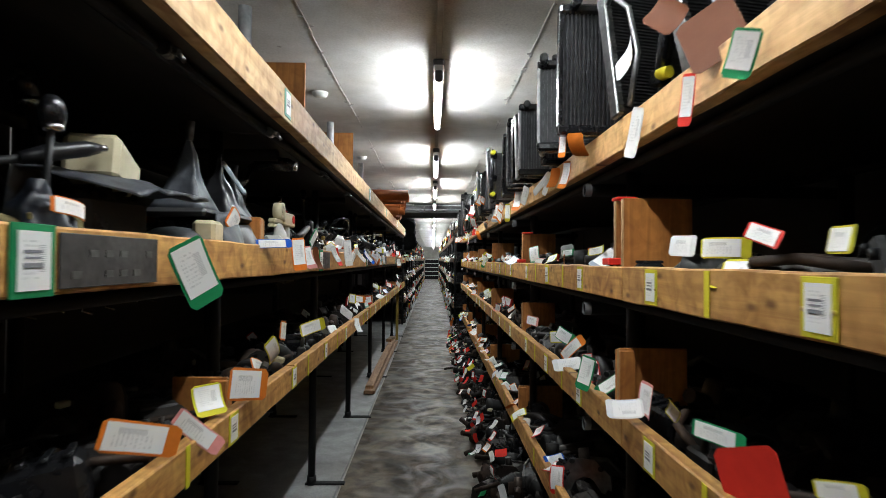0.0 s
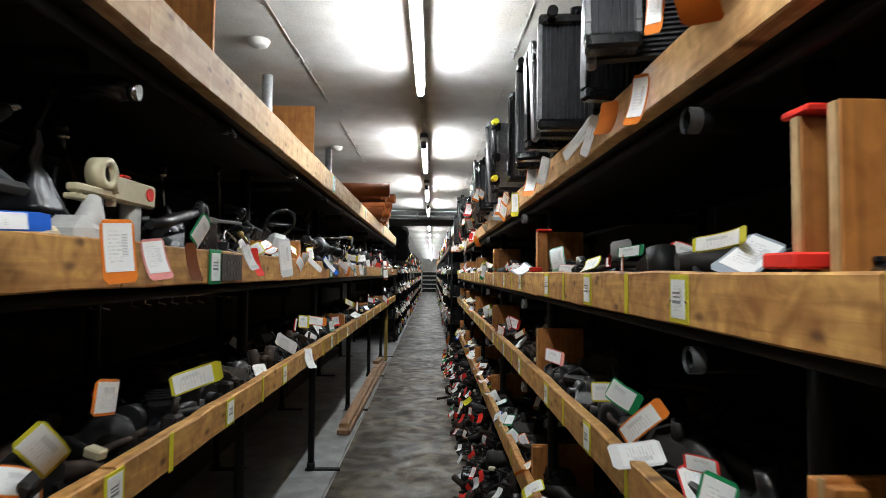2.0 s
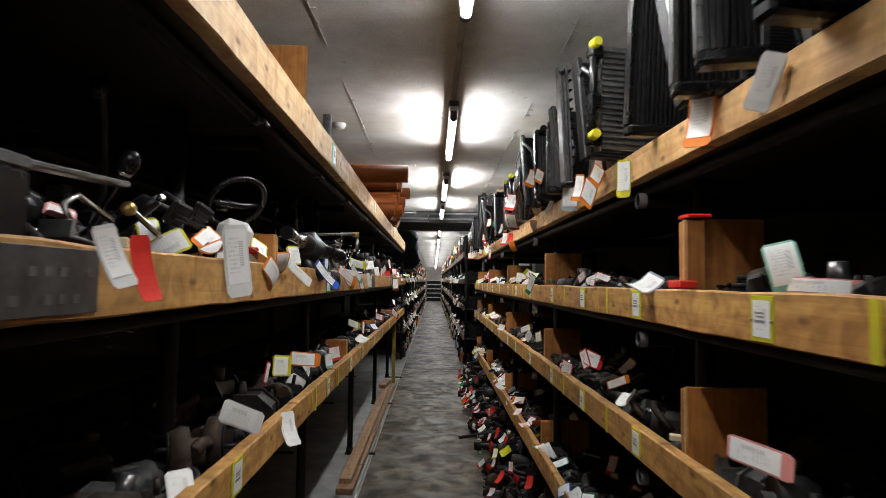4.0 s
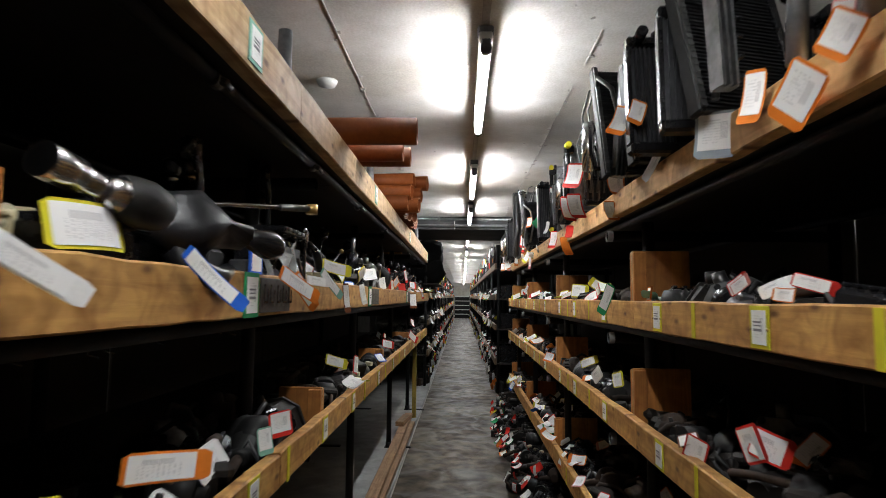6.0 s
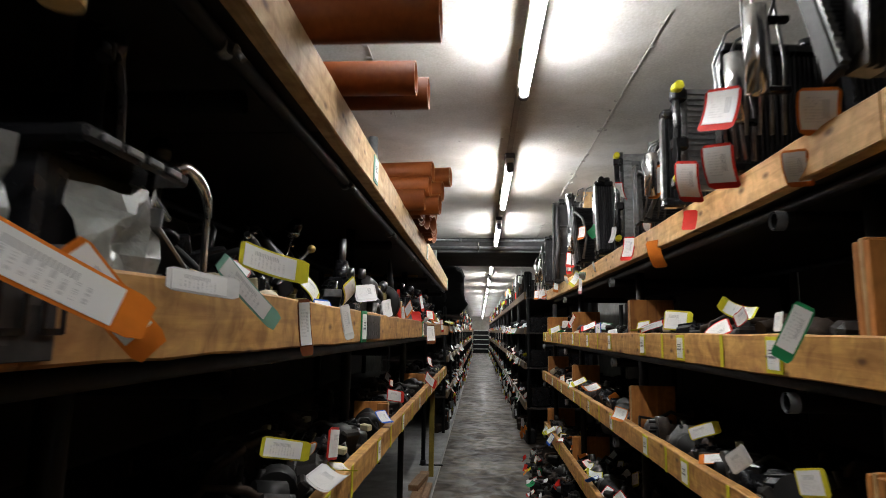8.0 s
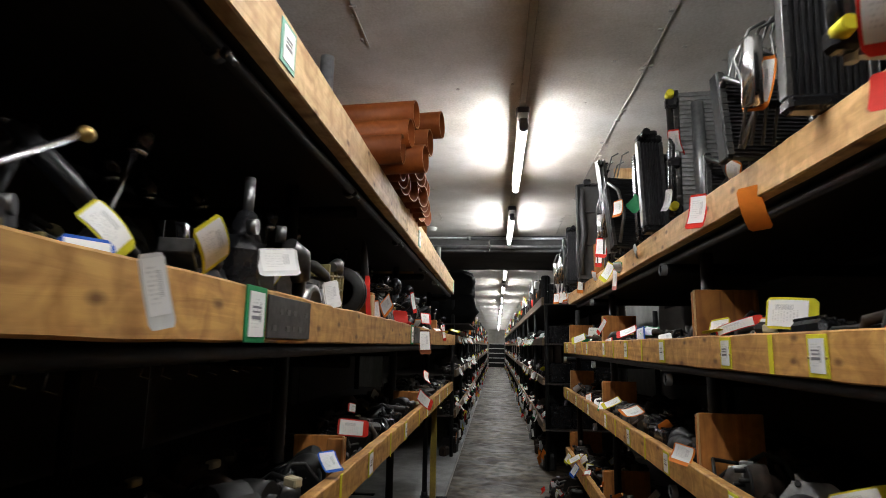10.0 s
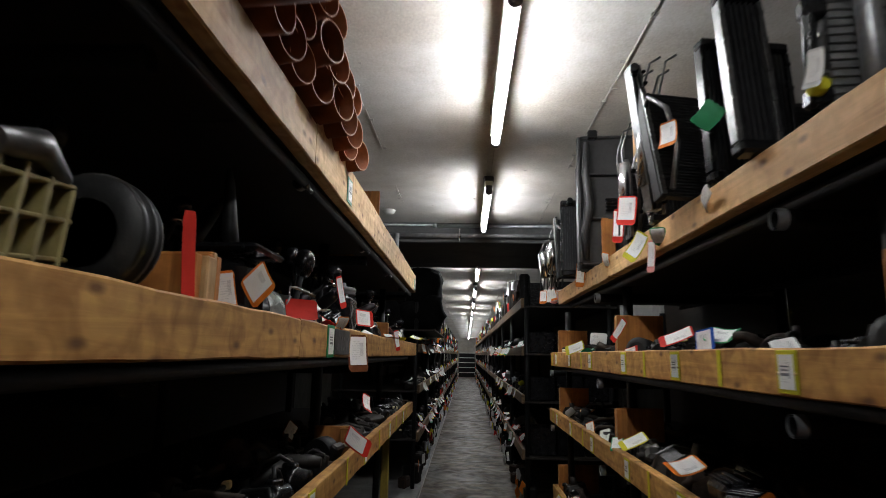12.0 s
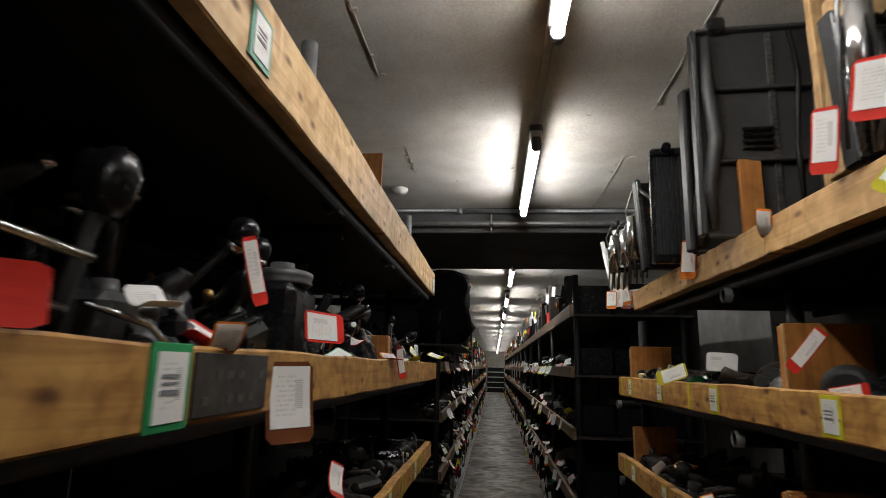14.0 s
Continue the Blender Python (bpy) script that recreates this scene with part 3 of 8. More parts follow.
LEVELS = {-1: [(1.967, 2.088), (1.434, 1.537), (0.970, 1.062)], 1: [(1.826, 1.925), (1.375, 1.478), (0.94, 1.038), (0.365, 0.478)]}
ENDS = {-1: [11.6, 11.75, 11.55], 1: [10.95, 11.4, 11.5, 11.4]}
POSTS = {-1: [0.35, 2.1, 3.84, 5.45, 7.3, 9.3, 11.2], 1: [-0.12, 1.99, 3.95, 5.91, 7.77, 9.6, 11.33]}
DEPTH = 0.95
RACK = {}
for side, sname in ((-1, "shade-dark steel tube shelving with timber front boards"), (1, "steel tube shelving with timber front boards")):
    rack = empty("shelf_rack", sname + ", crammed with parts", "shelving")
    RACK[side] = rack
    top = CEIL - 0.42
    for y in POSTS[side]:
        for back in (0, 1):
            if side > 0:
                lengths = [(0.70 + 0.75 * back, 0.012, 1.80)] + ([(0.70, 1.86, 2.42)] if abs(y - 7.77) < 0.1 and not back else [])
            else:
                lengths = [(-0.785 - 0.7 * back, 0.012, 1.95)] + ([] if back else [(-0.69, 1.99, 2.41)])
            for x, za, zb in lengths:
                bm = bmesh.new()
                cyl(bm, (x, y, za), (x, y, zb), 0.024, seg=14)
                # lengths above the top shelf look lit; lower ones are coloured dark for shade
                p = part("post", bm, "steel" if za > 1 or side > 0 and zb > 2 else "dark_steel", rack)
                if za > 1:
                    continue
                bm = bmesh.new()
                box(bm, (x + (0.09 if side < 0 else -0.02), y, 0.012), (0.26, 0.05, 0.012), bev=0.003)
                cyl(bm, (x, y, 0.0), (x, y, 0.06), 0.031, seg=12)
                part("foot", bm, "dark_steel", p)
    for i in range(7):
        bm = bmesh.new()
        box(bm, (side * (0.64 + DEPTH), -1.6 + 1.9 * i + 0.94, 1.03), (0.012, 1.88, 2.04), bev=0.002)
        part("back_panel", bm, "deck", rack, "hardboard back sheet, coloured near-black for shade")
    for (z0, z1), yend in zip(LEVELS[side], ENDS[side]):
        # front boards, in lengths that butt at the posts
        cuts = [-1.6, 1.71 if side > 0 else 2.35, 5.68 if side > 0 else 5.1, 9.45 if side > 0 else 8.2, yend]
        for a, b in zip(cuts, cuts[1:]):
            xa, xb = lip_x(side, z1, a), lip_x(side, z1, b)
            rnd = random.Random(int(a * 100 + z0 * 1000))
            rise = 0.03 if side < 0 and z0 > 1.8 and a > 8 else 0.0
            n = 26
            bm = bmesh.new()
            prev = None
            for i in range(n + 1):
                y = a + (b - a - 0.004) * i / n
                x = xa + (xb - xa) * i / n + rnd.uniform(-0.0012, 0.0012)
                zt, zb = z1 + rise + rnd.uniform(-0.0025, 0.0025), z0 + rnd.uniform(-0.002, 0.002)
                ch = 0.004
                prof = [(0, zb + ch), (0, zt - ch), (ch, zt), (0.034, zt), (0.038, zt - ch), (0.038, zb), (ch, zb)]
                row = [bm.verts.new((x + side * d, y, z)) for d, z in prof]
                if prev:
                    for k in range(len(row)):
                        bm.faces.new((prev[k], prev[(k + 1) % len(row)], row[(k + 1) % len(row)], row[k]))
                else:
                    bm.faces.new(row)
                prev = row
            bm.faces.new(prev[::-1])
            # top east boards take the copy lightened for the lamps close by
            part("front_board", bm, "pale_board" if side < 0 and z0 > 1.8 else "lamplit_board" if z0 > 1.8 else "board", rack, "pale knotty sawn board")
        # deck sheets, their near-black colour holding the shelf's inner shade
        y = -1.6
        while y < yend - 0.1:
            ye = min(y + 1.9, yend - 0.02)
            bm = bmesh.new()
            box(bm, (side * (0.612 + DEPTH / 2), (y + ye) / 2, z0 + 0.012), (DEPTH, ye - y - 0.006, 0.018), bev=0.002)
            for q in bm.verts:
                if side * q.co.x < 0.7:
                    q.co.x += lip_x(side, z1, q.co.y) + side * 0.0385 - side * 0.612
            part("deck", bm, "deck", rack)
            y = ye
        # carrying tubes, lengthwise and crosswise
        for dx in (0.075, DEPTH - 0.1):
            bm = bmesh.new()
            xx = lip_x(side, z1, 5) + side * dx
            cyl(bm, (xx, -1.5, z0 - 0.02), (xx, yend - 0.1, z0 - 0.02), 0.016, seg=10)
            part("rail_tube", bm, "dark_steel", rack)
        for y in POSTS[side]:
            if y > yend:
                continue
            bm = bmesh.new()
            yy = y + 0.2
            x0 = side * (0.585 if side > 0 else 0.62)
            zc = z0 - 0.062
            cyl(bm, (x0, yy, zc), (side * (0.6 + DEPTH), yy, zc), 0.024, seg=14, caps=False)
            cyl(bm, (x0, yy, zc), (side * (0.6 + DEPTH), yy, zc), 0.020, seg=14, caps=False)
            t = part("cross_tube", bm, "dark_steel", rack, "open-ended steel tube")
            # ring in brighter steel paints the lit end of the shade-dark tube
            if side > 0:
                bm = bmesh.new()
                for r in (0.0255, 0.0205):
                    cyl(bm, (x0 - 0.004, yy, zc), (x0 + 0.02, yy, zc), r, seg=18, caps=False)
                part("tube_end", bm, "steel", t, "galvanised tube end, coloured bright as lit")

# bright scaffold couplers under the top west shelf
bm = bmesh.new()
cyl(bm, (-0.016, 0, 0), (0.016, 0, 0), 0.017, seg=14)
box(bm, (0, -0.021, 0.003), (0.02, 0.022, 0.018), bev=0.004)
cyl(bm, (0, -0.03, 0.0), (0, -0.046, -0.01), 0.006, seg=8)
COUPLER = mesh_of(bm, "coupler", "alu")
for y in (1.25, 2.05, 3.0, 3.88, 4.7, 5.5, 6.4, 7.35, 8.3, 9.35, 10.2, 11.1):
    share("coupler", COUPLER, RACK[-1], pose(lip_x(-1, 2.0, y) - 0.072, y, 1.94, 20, 0, 90), "bright scaffold coupler")

# plywood dividers between the bays, each with a doubled front edge
def divider(side, y, z0, h, depth=0.22, red=False, thin=False, plain=False):
    xf = lip_x(side, z0, y) + side * 0.045
    bm = bmesh.new()
    box(bm, (xf + side * depth / 2, y, z0 + 0.022 + h / 2), (depth, 0.018 if plain else 0.014, h), bev=0.002)
    p = part("divider", bm, "ply", RACK[side], "orange-brown plywood divider")
    bm = bmesh.new()
    box(bm, (xf - side * 0.0025, y, z0 + 0.022 + h / 2), (0.005, 0.015 if plain else 0.011, h - 0.004), bev=0.001)
    part("edge_strip", bm, "pale_ply", p, "pale raw plywood edge")
    for dy in () if plain else (0.017,) if thin else (-0.017, 0.017):
        bm = bmesh.new()
        box(bm, (xf + side * 0.02, y + dy, z0 + 0.022 + h / 2 - 0.004), (0.05, 0.019, h - 0.006), bev=0.002)
        part("batten", bm, "ply", p)
    if red:
        bm = bmesh.new()
        box(bm, (xf + side * 0.03, y, z0 + 0.027 + h), (0.07, 0.06, 0.012), bev=0.003)
        part("red_tape", bm, "card_red", p, "bright red tape on the top edge")
        bm = bmesh.new()
        box(bm, (xf - side * 0.012, y - 0.01, z0 + 0.117), (0.05, 0.075, 0.022), bev=0.003)
        part("red_block", bm, "card_red", p, "bright red marker block")


DIVY = [-0.2, 1.91, 3.87, 5.83, 7.66, 9.49, 11.25]
WAIST_DIVY = [-0.2, 1.87, 3.87, 5.85, 7.69, 9.55, 11.25]
for i, y in enumerate(DIVY):
    divider(1, y, 1.375, 0.298 if i == 1 else 0.278 if i < 4 else 0.253, red=i in (1, 2), thin=i > 3, plain=i == 1)
    if i == 1:
        divider(1, y - 0.075, 1.375, 0.298, plain=True)
    divider(1, WAIST_DIVY[i], 0.94, 0.25, thin=i % 2 == 0)
    divider(1, y + 0.12, 0.365, 0.24, depth=0.3)
for y in (1.72, 5.72, 7.38, 9.2):
    divider(-1, y, 0.970, 0.15, depth=0.16)
for y in (2.02, 4.14, 7.74, 10.2):
    divider(-1, y, 1.434, 0.18, depth=0.45)
bm = bmesh.new()
box(bm, (-1.22, 9.68, 1.957), (1.0, 0.03, 0.02), bev=0.002)
part("deck_bearer", bm, "board", RACK[-1], "thin timber bearer under the deck")
for y, zt, xr in ((3.3, 2.62, -0.74), (4.92, 2.58, -0.69), (10.66, 2.605, -0.75)):
    bm = bmesh.new()
    box(bm, (xr - 0.22, y, (1.985 + zt) / 2), (0.44, 0.018, zt - 1.985), bev=0.002)
    part("divider", bm, "ply", RACK[-1], "upright plywood board on the top shelf")
bm = bmesh.new()
box(bm, (0.80, 9.35, 2.24), (0.22, 0.03, 0.8), bev=0.003)
part("divider", bm, "pale_ply", RACK[1], "upright pale plywood board")
bm = bmesh.new()
box(bm, (0.62, 9.62, 2.0), (0.07, 0.02, 0.33), bev=0.003)
part("divider", bm, "ply", RACK[1])

# label holders and marker strips on the front boards
bm = bmesh.new()
box(bm, (0, 0, 0), (0.085, 0.098, 0.003), bev=0.001)
HOLDER = {c: bm.copy() for c in ("yellow", "green", "brown", "mint")}
bm.free()
HOLDER = {c: mesh_of(b, "label_holder", "card_" + c) for c, b in HOLDER.items()}
bm = bmesh.new()
box(bm, (0, 0, 0), (0.062, 0.078, 0.0016))
SHEET = mesh_of(bm, "paper", "paper")
bm = bmesh.new()
for k, (w, h, yy) in enumerate(((0.034, 0.004, 0.012), (0.03, 0.003, 0.004), (0.036, 0.006, -0.006))):
    box(bm, (-0.004, yy, 0), (w, h, 0.0008))
PRINT = mesh_of(bm, "print", "ink")
bm = bmesh.new()
lathe(bm, [(0.004, 0), (0.004, 0.002), (0.002, 0.0035)], seg=8)
SCREW = mesh_of(bm, "screw", "brass")


def on_board(side, y, z):
    """A frame on a front board's aisle face: x along the wall to the reader's right, y up, z out."""
    x = lip_x(side, z, y)
    return Matrix(((0, 0, -side, x - side * 0.0022), (-side, 0, 0, y), (0, 1, 0, z), (0, 0, 0, 1)))


def holder(side, y, z, colour="yellow", k=1.0, screws=True):
    h = share("label_holder", HOLDER[colour], RACK[side], on_board(side, y, z) @ Matrix.Scale(k, 4), colour + " card holder with a printed label")
    p = share("paper", SHEET, h, pose(0, 0, 0.0024))
    if screws:
        for x in (-0.037, 0.037):
            share("screw", SCREW, h, pose(x, -0.004, 0.0015))
    share("print", PRINT, h, pose(0, 0, 0.0038))


bm = bmesh.new()
box(bm, (0, 0, 0), (0.021, 0.096, 0.0018))
STRIP = mesh_of(bm, "marker_strip", "card_yellow")
for lev, shift in ((1, 0.0), (2, 0.01)):
    z0, z1 = LEVELS[1][lev]
    zc = (z0 + z1) / 2
    for y in (0.2, 0.84, 1.48, 2.19, 2.82, 3.42, 4.12, 4.78, 5.42, 6.12, 6.79, 7.28, 7.94, 8.6, 9.22, 9.9, 10.54, 11.1):
        holder(1, y + shift, zc, "yellow", 0.93 if lev == 1 else 0.9, screws=lev == 1)
    for y in (-0.1, 1.18, 2.48, 3.13, 4.43, 5.13, 6.43, 7.0, 8.27, 8.93, 10.15, 11.3):
        share("marker_strip", STRIP, RACK[1], on_board(1, y + shift, zc), "yellow tape strip")
z0, z1 = LEVELS[1][3]
for y in (1.2, 2.5, 3.15, 4.45, 5.15, 6.45, 7.1, 8.3, 8.9, 10.1):
    share("marker_strip", STRIP, RACK[1], on_board(1, y, (z0 + z1) / 2), "yellow tape strip")
z0, z1 = LEVELS[-1][2]
for y in (1.34, 2.6, 3.38, 4.63, 5.17, 6.43, 7.2, 7.99, 8.9, 9.7, 10.4, 11.0):
    share("marker_strip", STRIP, RACK[-1], on_board(-1, y, (z0 + z1) / 2), "yellow tape strip")
for y in (0.95, 1.64, 2.34, 3.02, 3.71, 4.9, 5.6, 6.13, 6.9, 7.6, 8.4, 9.3, 10.1, 10.8):
    holder(-1, y, (z0 + z1) / 2, "yellow", 0.88, screws=False)
z0, z1 = LEVELS[-1][1]
PLATE_BM = bmesh.new()
box(PLATE_BM, (0, 0, 0), (0.3, 0.085, 0.003), bev=0.001)
for i in range(6):
    for j in range(2):
        if (i * 3 + j) % 4:
            box(PLATE_BM, (-0.11 + i * 0.045, 0.012 - j * 0.034, 0.002), (0.024, 0.012, 0.001), mi=1)
PLATE = mesh_of(PLATE_BM, "plate", "plate", "plate_print")
for y, w in ((0.82, 1.0), (2.86, 0.62), (4.84, 0.78), (6.53, 0.85), (8.53, 0.8)):
    holder(-1, y, (z0 + z1) / 2, "green", 1.06, screws=False)
    share("plate", PLATE, RACK[-1], on_board(-1, y + 0.055 + 0.15 * w, (z0 + z1) / 2) @ Matrix.Diagonal((w, 1, 1, 1)), "scuffed dark grey plate")
for i, w in enumerate((0.024, 0.028, 0.02, 0.03, 0.024)):
    bm = bmesh.new()
    for dx, dz, ww, hh in ((-w / 2, 0, 0.006, 0.046), (w / 2, -0.006, 0.006, 0.034), (0, -0.021, w, 0.006)):
        box(bm, (dx, dz, 0), (ww, hh, 0.0012))
    share("plate_mark", mesh_of(bm, "plate_mark", "black"), RACK[-1], on_board(-1, 4.93 + 0.048 * i, (z0 + z1) / 2 + 0.004) @ pose(0, 0, 0.0042), "worn dark stencilled mark")
z0, z1 = LEVELS[-1][0]
for y in (2.0, 4.73, 6.55, 8.67, 11.5):
    holder(-1, y, (z0 + z1) / 2, "mint", 0.95, screws=False)

# timber on the floor beneath the left shelving
for x, y0, y1, z, w, rz in ((-0.675, 6.35, 10.3, 0.03, 0.12, -0.25), (-0.70, 6.45, 10.6, 0.065, 0.09, 0.2)):
    bm = bmesh.new()
    box(bm, (0, 0, 0), (w, y1 - y0, 0.04), bev=0.004)
    p = part("floor_plank", bm, "plank")
    p.matrix_basis = pose(x, (y0 + y1) / 2, z, 0, 0, rz)
    tagged(p, "long brown timber plank lying on the concrete", "plank", "planks on the floor")
bm = bmesh.new()
box(bm, (0, 0, 0), (0.09, 0.4, 0.05), bev=0.004)
p = part("wood_block", bm, "plank")
p.matrix_basis = pose(-0.72, 10.05, 0.112, 0, 0, -6)
tagged(p, "short offcut of pale timber on the planks", "wood")
bm = bmesh.new()
box(bm, (-0.655, 10.72, 0.485), (0.05, 0.05, 0.96), bev=0.004)
tagged(part("wooden_post", bm, "yellow_wood"), "yellowed timber post propping the lower shelf", "post")

# an added rail of bright wires, standing for glints under the eye-level west shelf
rail = empty("glint_rail", "added thin rail of small bright wires standing for glints", "rail")
bm = bmesh.new()
cyl(bm, (-1.05, 0.6, 1.37), (-1.05, 8.6, 1.37), 0.006, seg=8)
part("rod", bm, "alu", rail)
rnd = random.Random(3)
for i in range(60):
    bm = bmesh.new()
    y = 0.7 + 0.13 * i + rnd.uniform(-0.04, 0.04)
    d = rnd.uniform(0.012, 0.035)
    pipe(bm, [(-1.05, y, 1.376), (-1.04, y, 1.36), (-1.045, y, 1.36 - d), (-1.02, y + 0.01, 1.352 - d)], 0.003, 5)
    part("hook", bm, "chrome", rail)


# ---- tags ----
def card_mesh(w, h, curl, name, mat, inset=0.0, lift=0.0, thick=0.0009, band=0.0):
    """A card that hangs from the origin along -y and curls out of its plane; rounded corners."""
    n = 12
    bm = bmesh.new()

    def at(x, s, dz):
        if abs(curl) < 1e-3:
            return Vector((x, -s, dz))
        k = curl / h
        a = k * s
        return Vector((x, -math.sin(a) / k - dz * -math.sin(a), (1 - math.cos(a)) / k + dz * math.cos(a)))

    c = 0.14 * w
    rows = []
    for i in range(n + 1):
        s = inset + (h - 2 * inset - band) * i / n
        edge = min(s - inset, h - inset - s)
        half = w / 2 - inset * 0.75 - (max(0.0, c - edge) * 0.8 if not inset else 0.0)
        rows.append([(bm.verts.new(at(x, s, lift)), bm.verts.new(at(x, s, lift - thick))) for x in (-half, 0, half)])
    for r0, r1 in zip(rows, rows[1:]):
        for k in range(2):
            bm.faces.new((r0[k][0], r1[k][0], r1[k + 1][0], r0[k + 1][0]))
            bm.faces.new((r0[k][1], r0[k + 1][1], r1[k + 1][1], r1[k][1]))
        bm.faces.new((r0[0][0], r0[0][1], r1[0][1], r1[0][0]))
        bm.faces.new((r0[2][0], r1[2][0], r1[2][1], r0[2][1]))
    for r in (rows[0], rows[-1]):
        for k in range(2):
            bm.faces.new((r[k][0], r[k + 1][0], r[k + 1][1], r[k][1]))
    return mesh_of(bm, name, mat)


CURLS = (0.25, 0.8, 1.5, -0.9)
TAG_W, TAG_H = 0.062, 0.112
TAG = {(c, k): card_mesh(TAG_W, TAG_H, u, "tag", "card_" + c) for c in CARD for k, u in enumerate(CURLS)}
TAG_PAPER = {k: card_mesh(TAG_W, TAG_H, u, "tag_paper", "paper", 0.0065, 0.0014, band=0.014) for k, u in enumerate(CURLS)}
COLOURS = ["red"] * 5 + ["orange"] * 4 + ["yellow"] * 5 + ["green"] * 2 + ["white"] * 5 + ["blue", "brown", "mint", "pink", "grey"]


def facing(at, normal, roll):
    """A pose whose z is the normal and whose -y hangs downwards, turned by roll degrees."""
    z = Vector(normal).normalized()
    up = Vector((0, 0, 1)) if abs(z.z) < 0.95 else Vector((0, 1, 0))
    x = up.cross(z).normalized()
    y = z.cross(x)
    m = Matrix((x, y, z)).transposed().to_4x4()
    return Matrix.Translation(at) @ m @ Matrix.Rotation(radians(roll), 4, "Z")


def add_tag(thing, m, colour, curl=0, k=1.0, blank=False):
    inv = thing.matrix_basis.inverted()
    t = new("tag", TAG[colour, curl])
    t.parent, t.matrix_parent_inverse = thing, inv
    t.matrix_basis = m @ Matrix.Scale(k, 4)
    tagged(t, colour + " card tag")
    if not blank:
        p = new("tag_paper", TAG_PAPER[curl])
        p.parent = t
    return t


# ---- car parts, each built once as named meshes standing on z = 0 ----
PROTO = {}


def proto(kind, label, category, *parts):
    """parts: (name, bmesh, materials); the first is the thing itself."""
    PROTO.setdefault(kind, []).append((label, category, [(n, mesh_of(b, n, *m)) for n, b, m in parts]))


R = random.Random(5)


def gathered(bm, prof, seed, seg=36, rows=26, folds=7, depth=0.2, crease=0.012, square=0.0):
    """Soft leather drawn in towards its top: folds that wander, and small creases."""
    rings = []
    lean = Vector((random.Random(seed).uniform(-0.02, 0.02), random.Random(seed + 1).uniform(-0.02, 0.02), 0))
    for j in range(rows + 1):
        u = j / rows * (len(prof) - 1)
        i = min(int(u), len(prof) - 2)
        f = u - i
        f = f * f * (3 - 2 * f)
        r, z = (prof[i][q] + (prof[i + 1][q] - prof[i][q]) * f for q in (0, 1))
        v = j / rows
        ring = []
        for k in range(seg):
            a = 2 * math.pi * k / seg
            wob = noise.noise(Vector((math.cos(a) * 1.3, math.sin(a) * 1.3, z * 14 + seed)))
            fold = 1 - 2 * abs(math.sin(folds * a / 2 + 0.9 * wob + 1.2 * v + seed))
            q = 1 + depth * math.sin(math.pi * min(1, v * 1.15)) * (0.6 * fold + 0.7 * wob)
            c = max(abs(math.cos(a)), abs(math.sin(a)))
            q *= 1 + square * (1 / c - 1) * (1 - v)
            co = Vector((math.cos(a) * r * q, math.sin(a) * r * q, z)) + lean * v
            co += noise.noise_vector(co * 38 + Vector((seed, 0, 0))) * crease * (0.25 + v * (1 - v) * 3)
            ring.append(bm.verts.new(co))
        rings.append(ring)
    for q0, q1 in zip(rings, rings[1:]):
        for i in range(seg):
            bm.faces.new((q0[i], q0[(i + 1) % seg], q1[(i + 1) % seg], q1[i])).smooth = True
    bm.faces.new(rings[0][::-1])
    bm.faces.new(rings[-1])


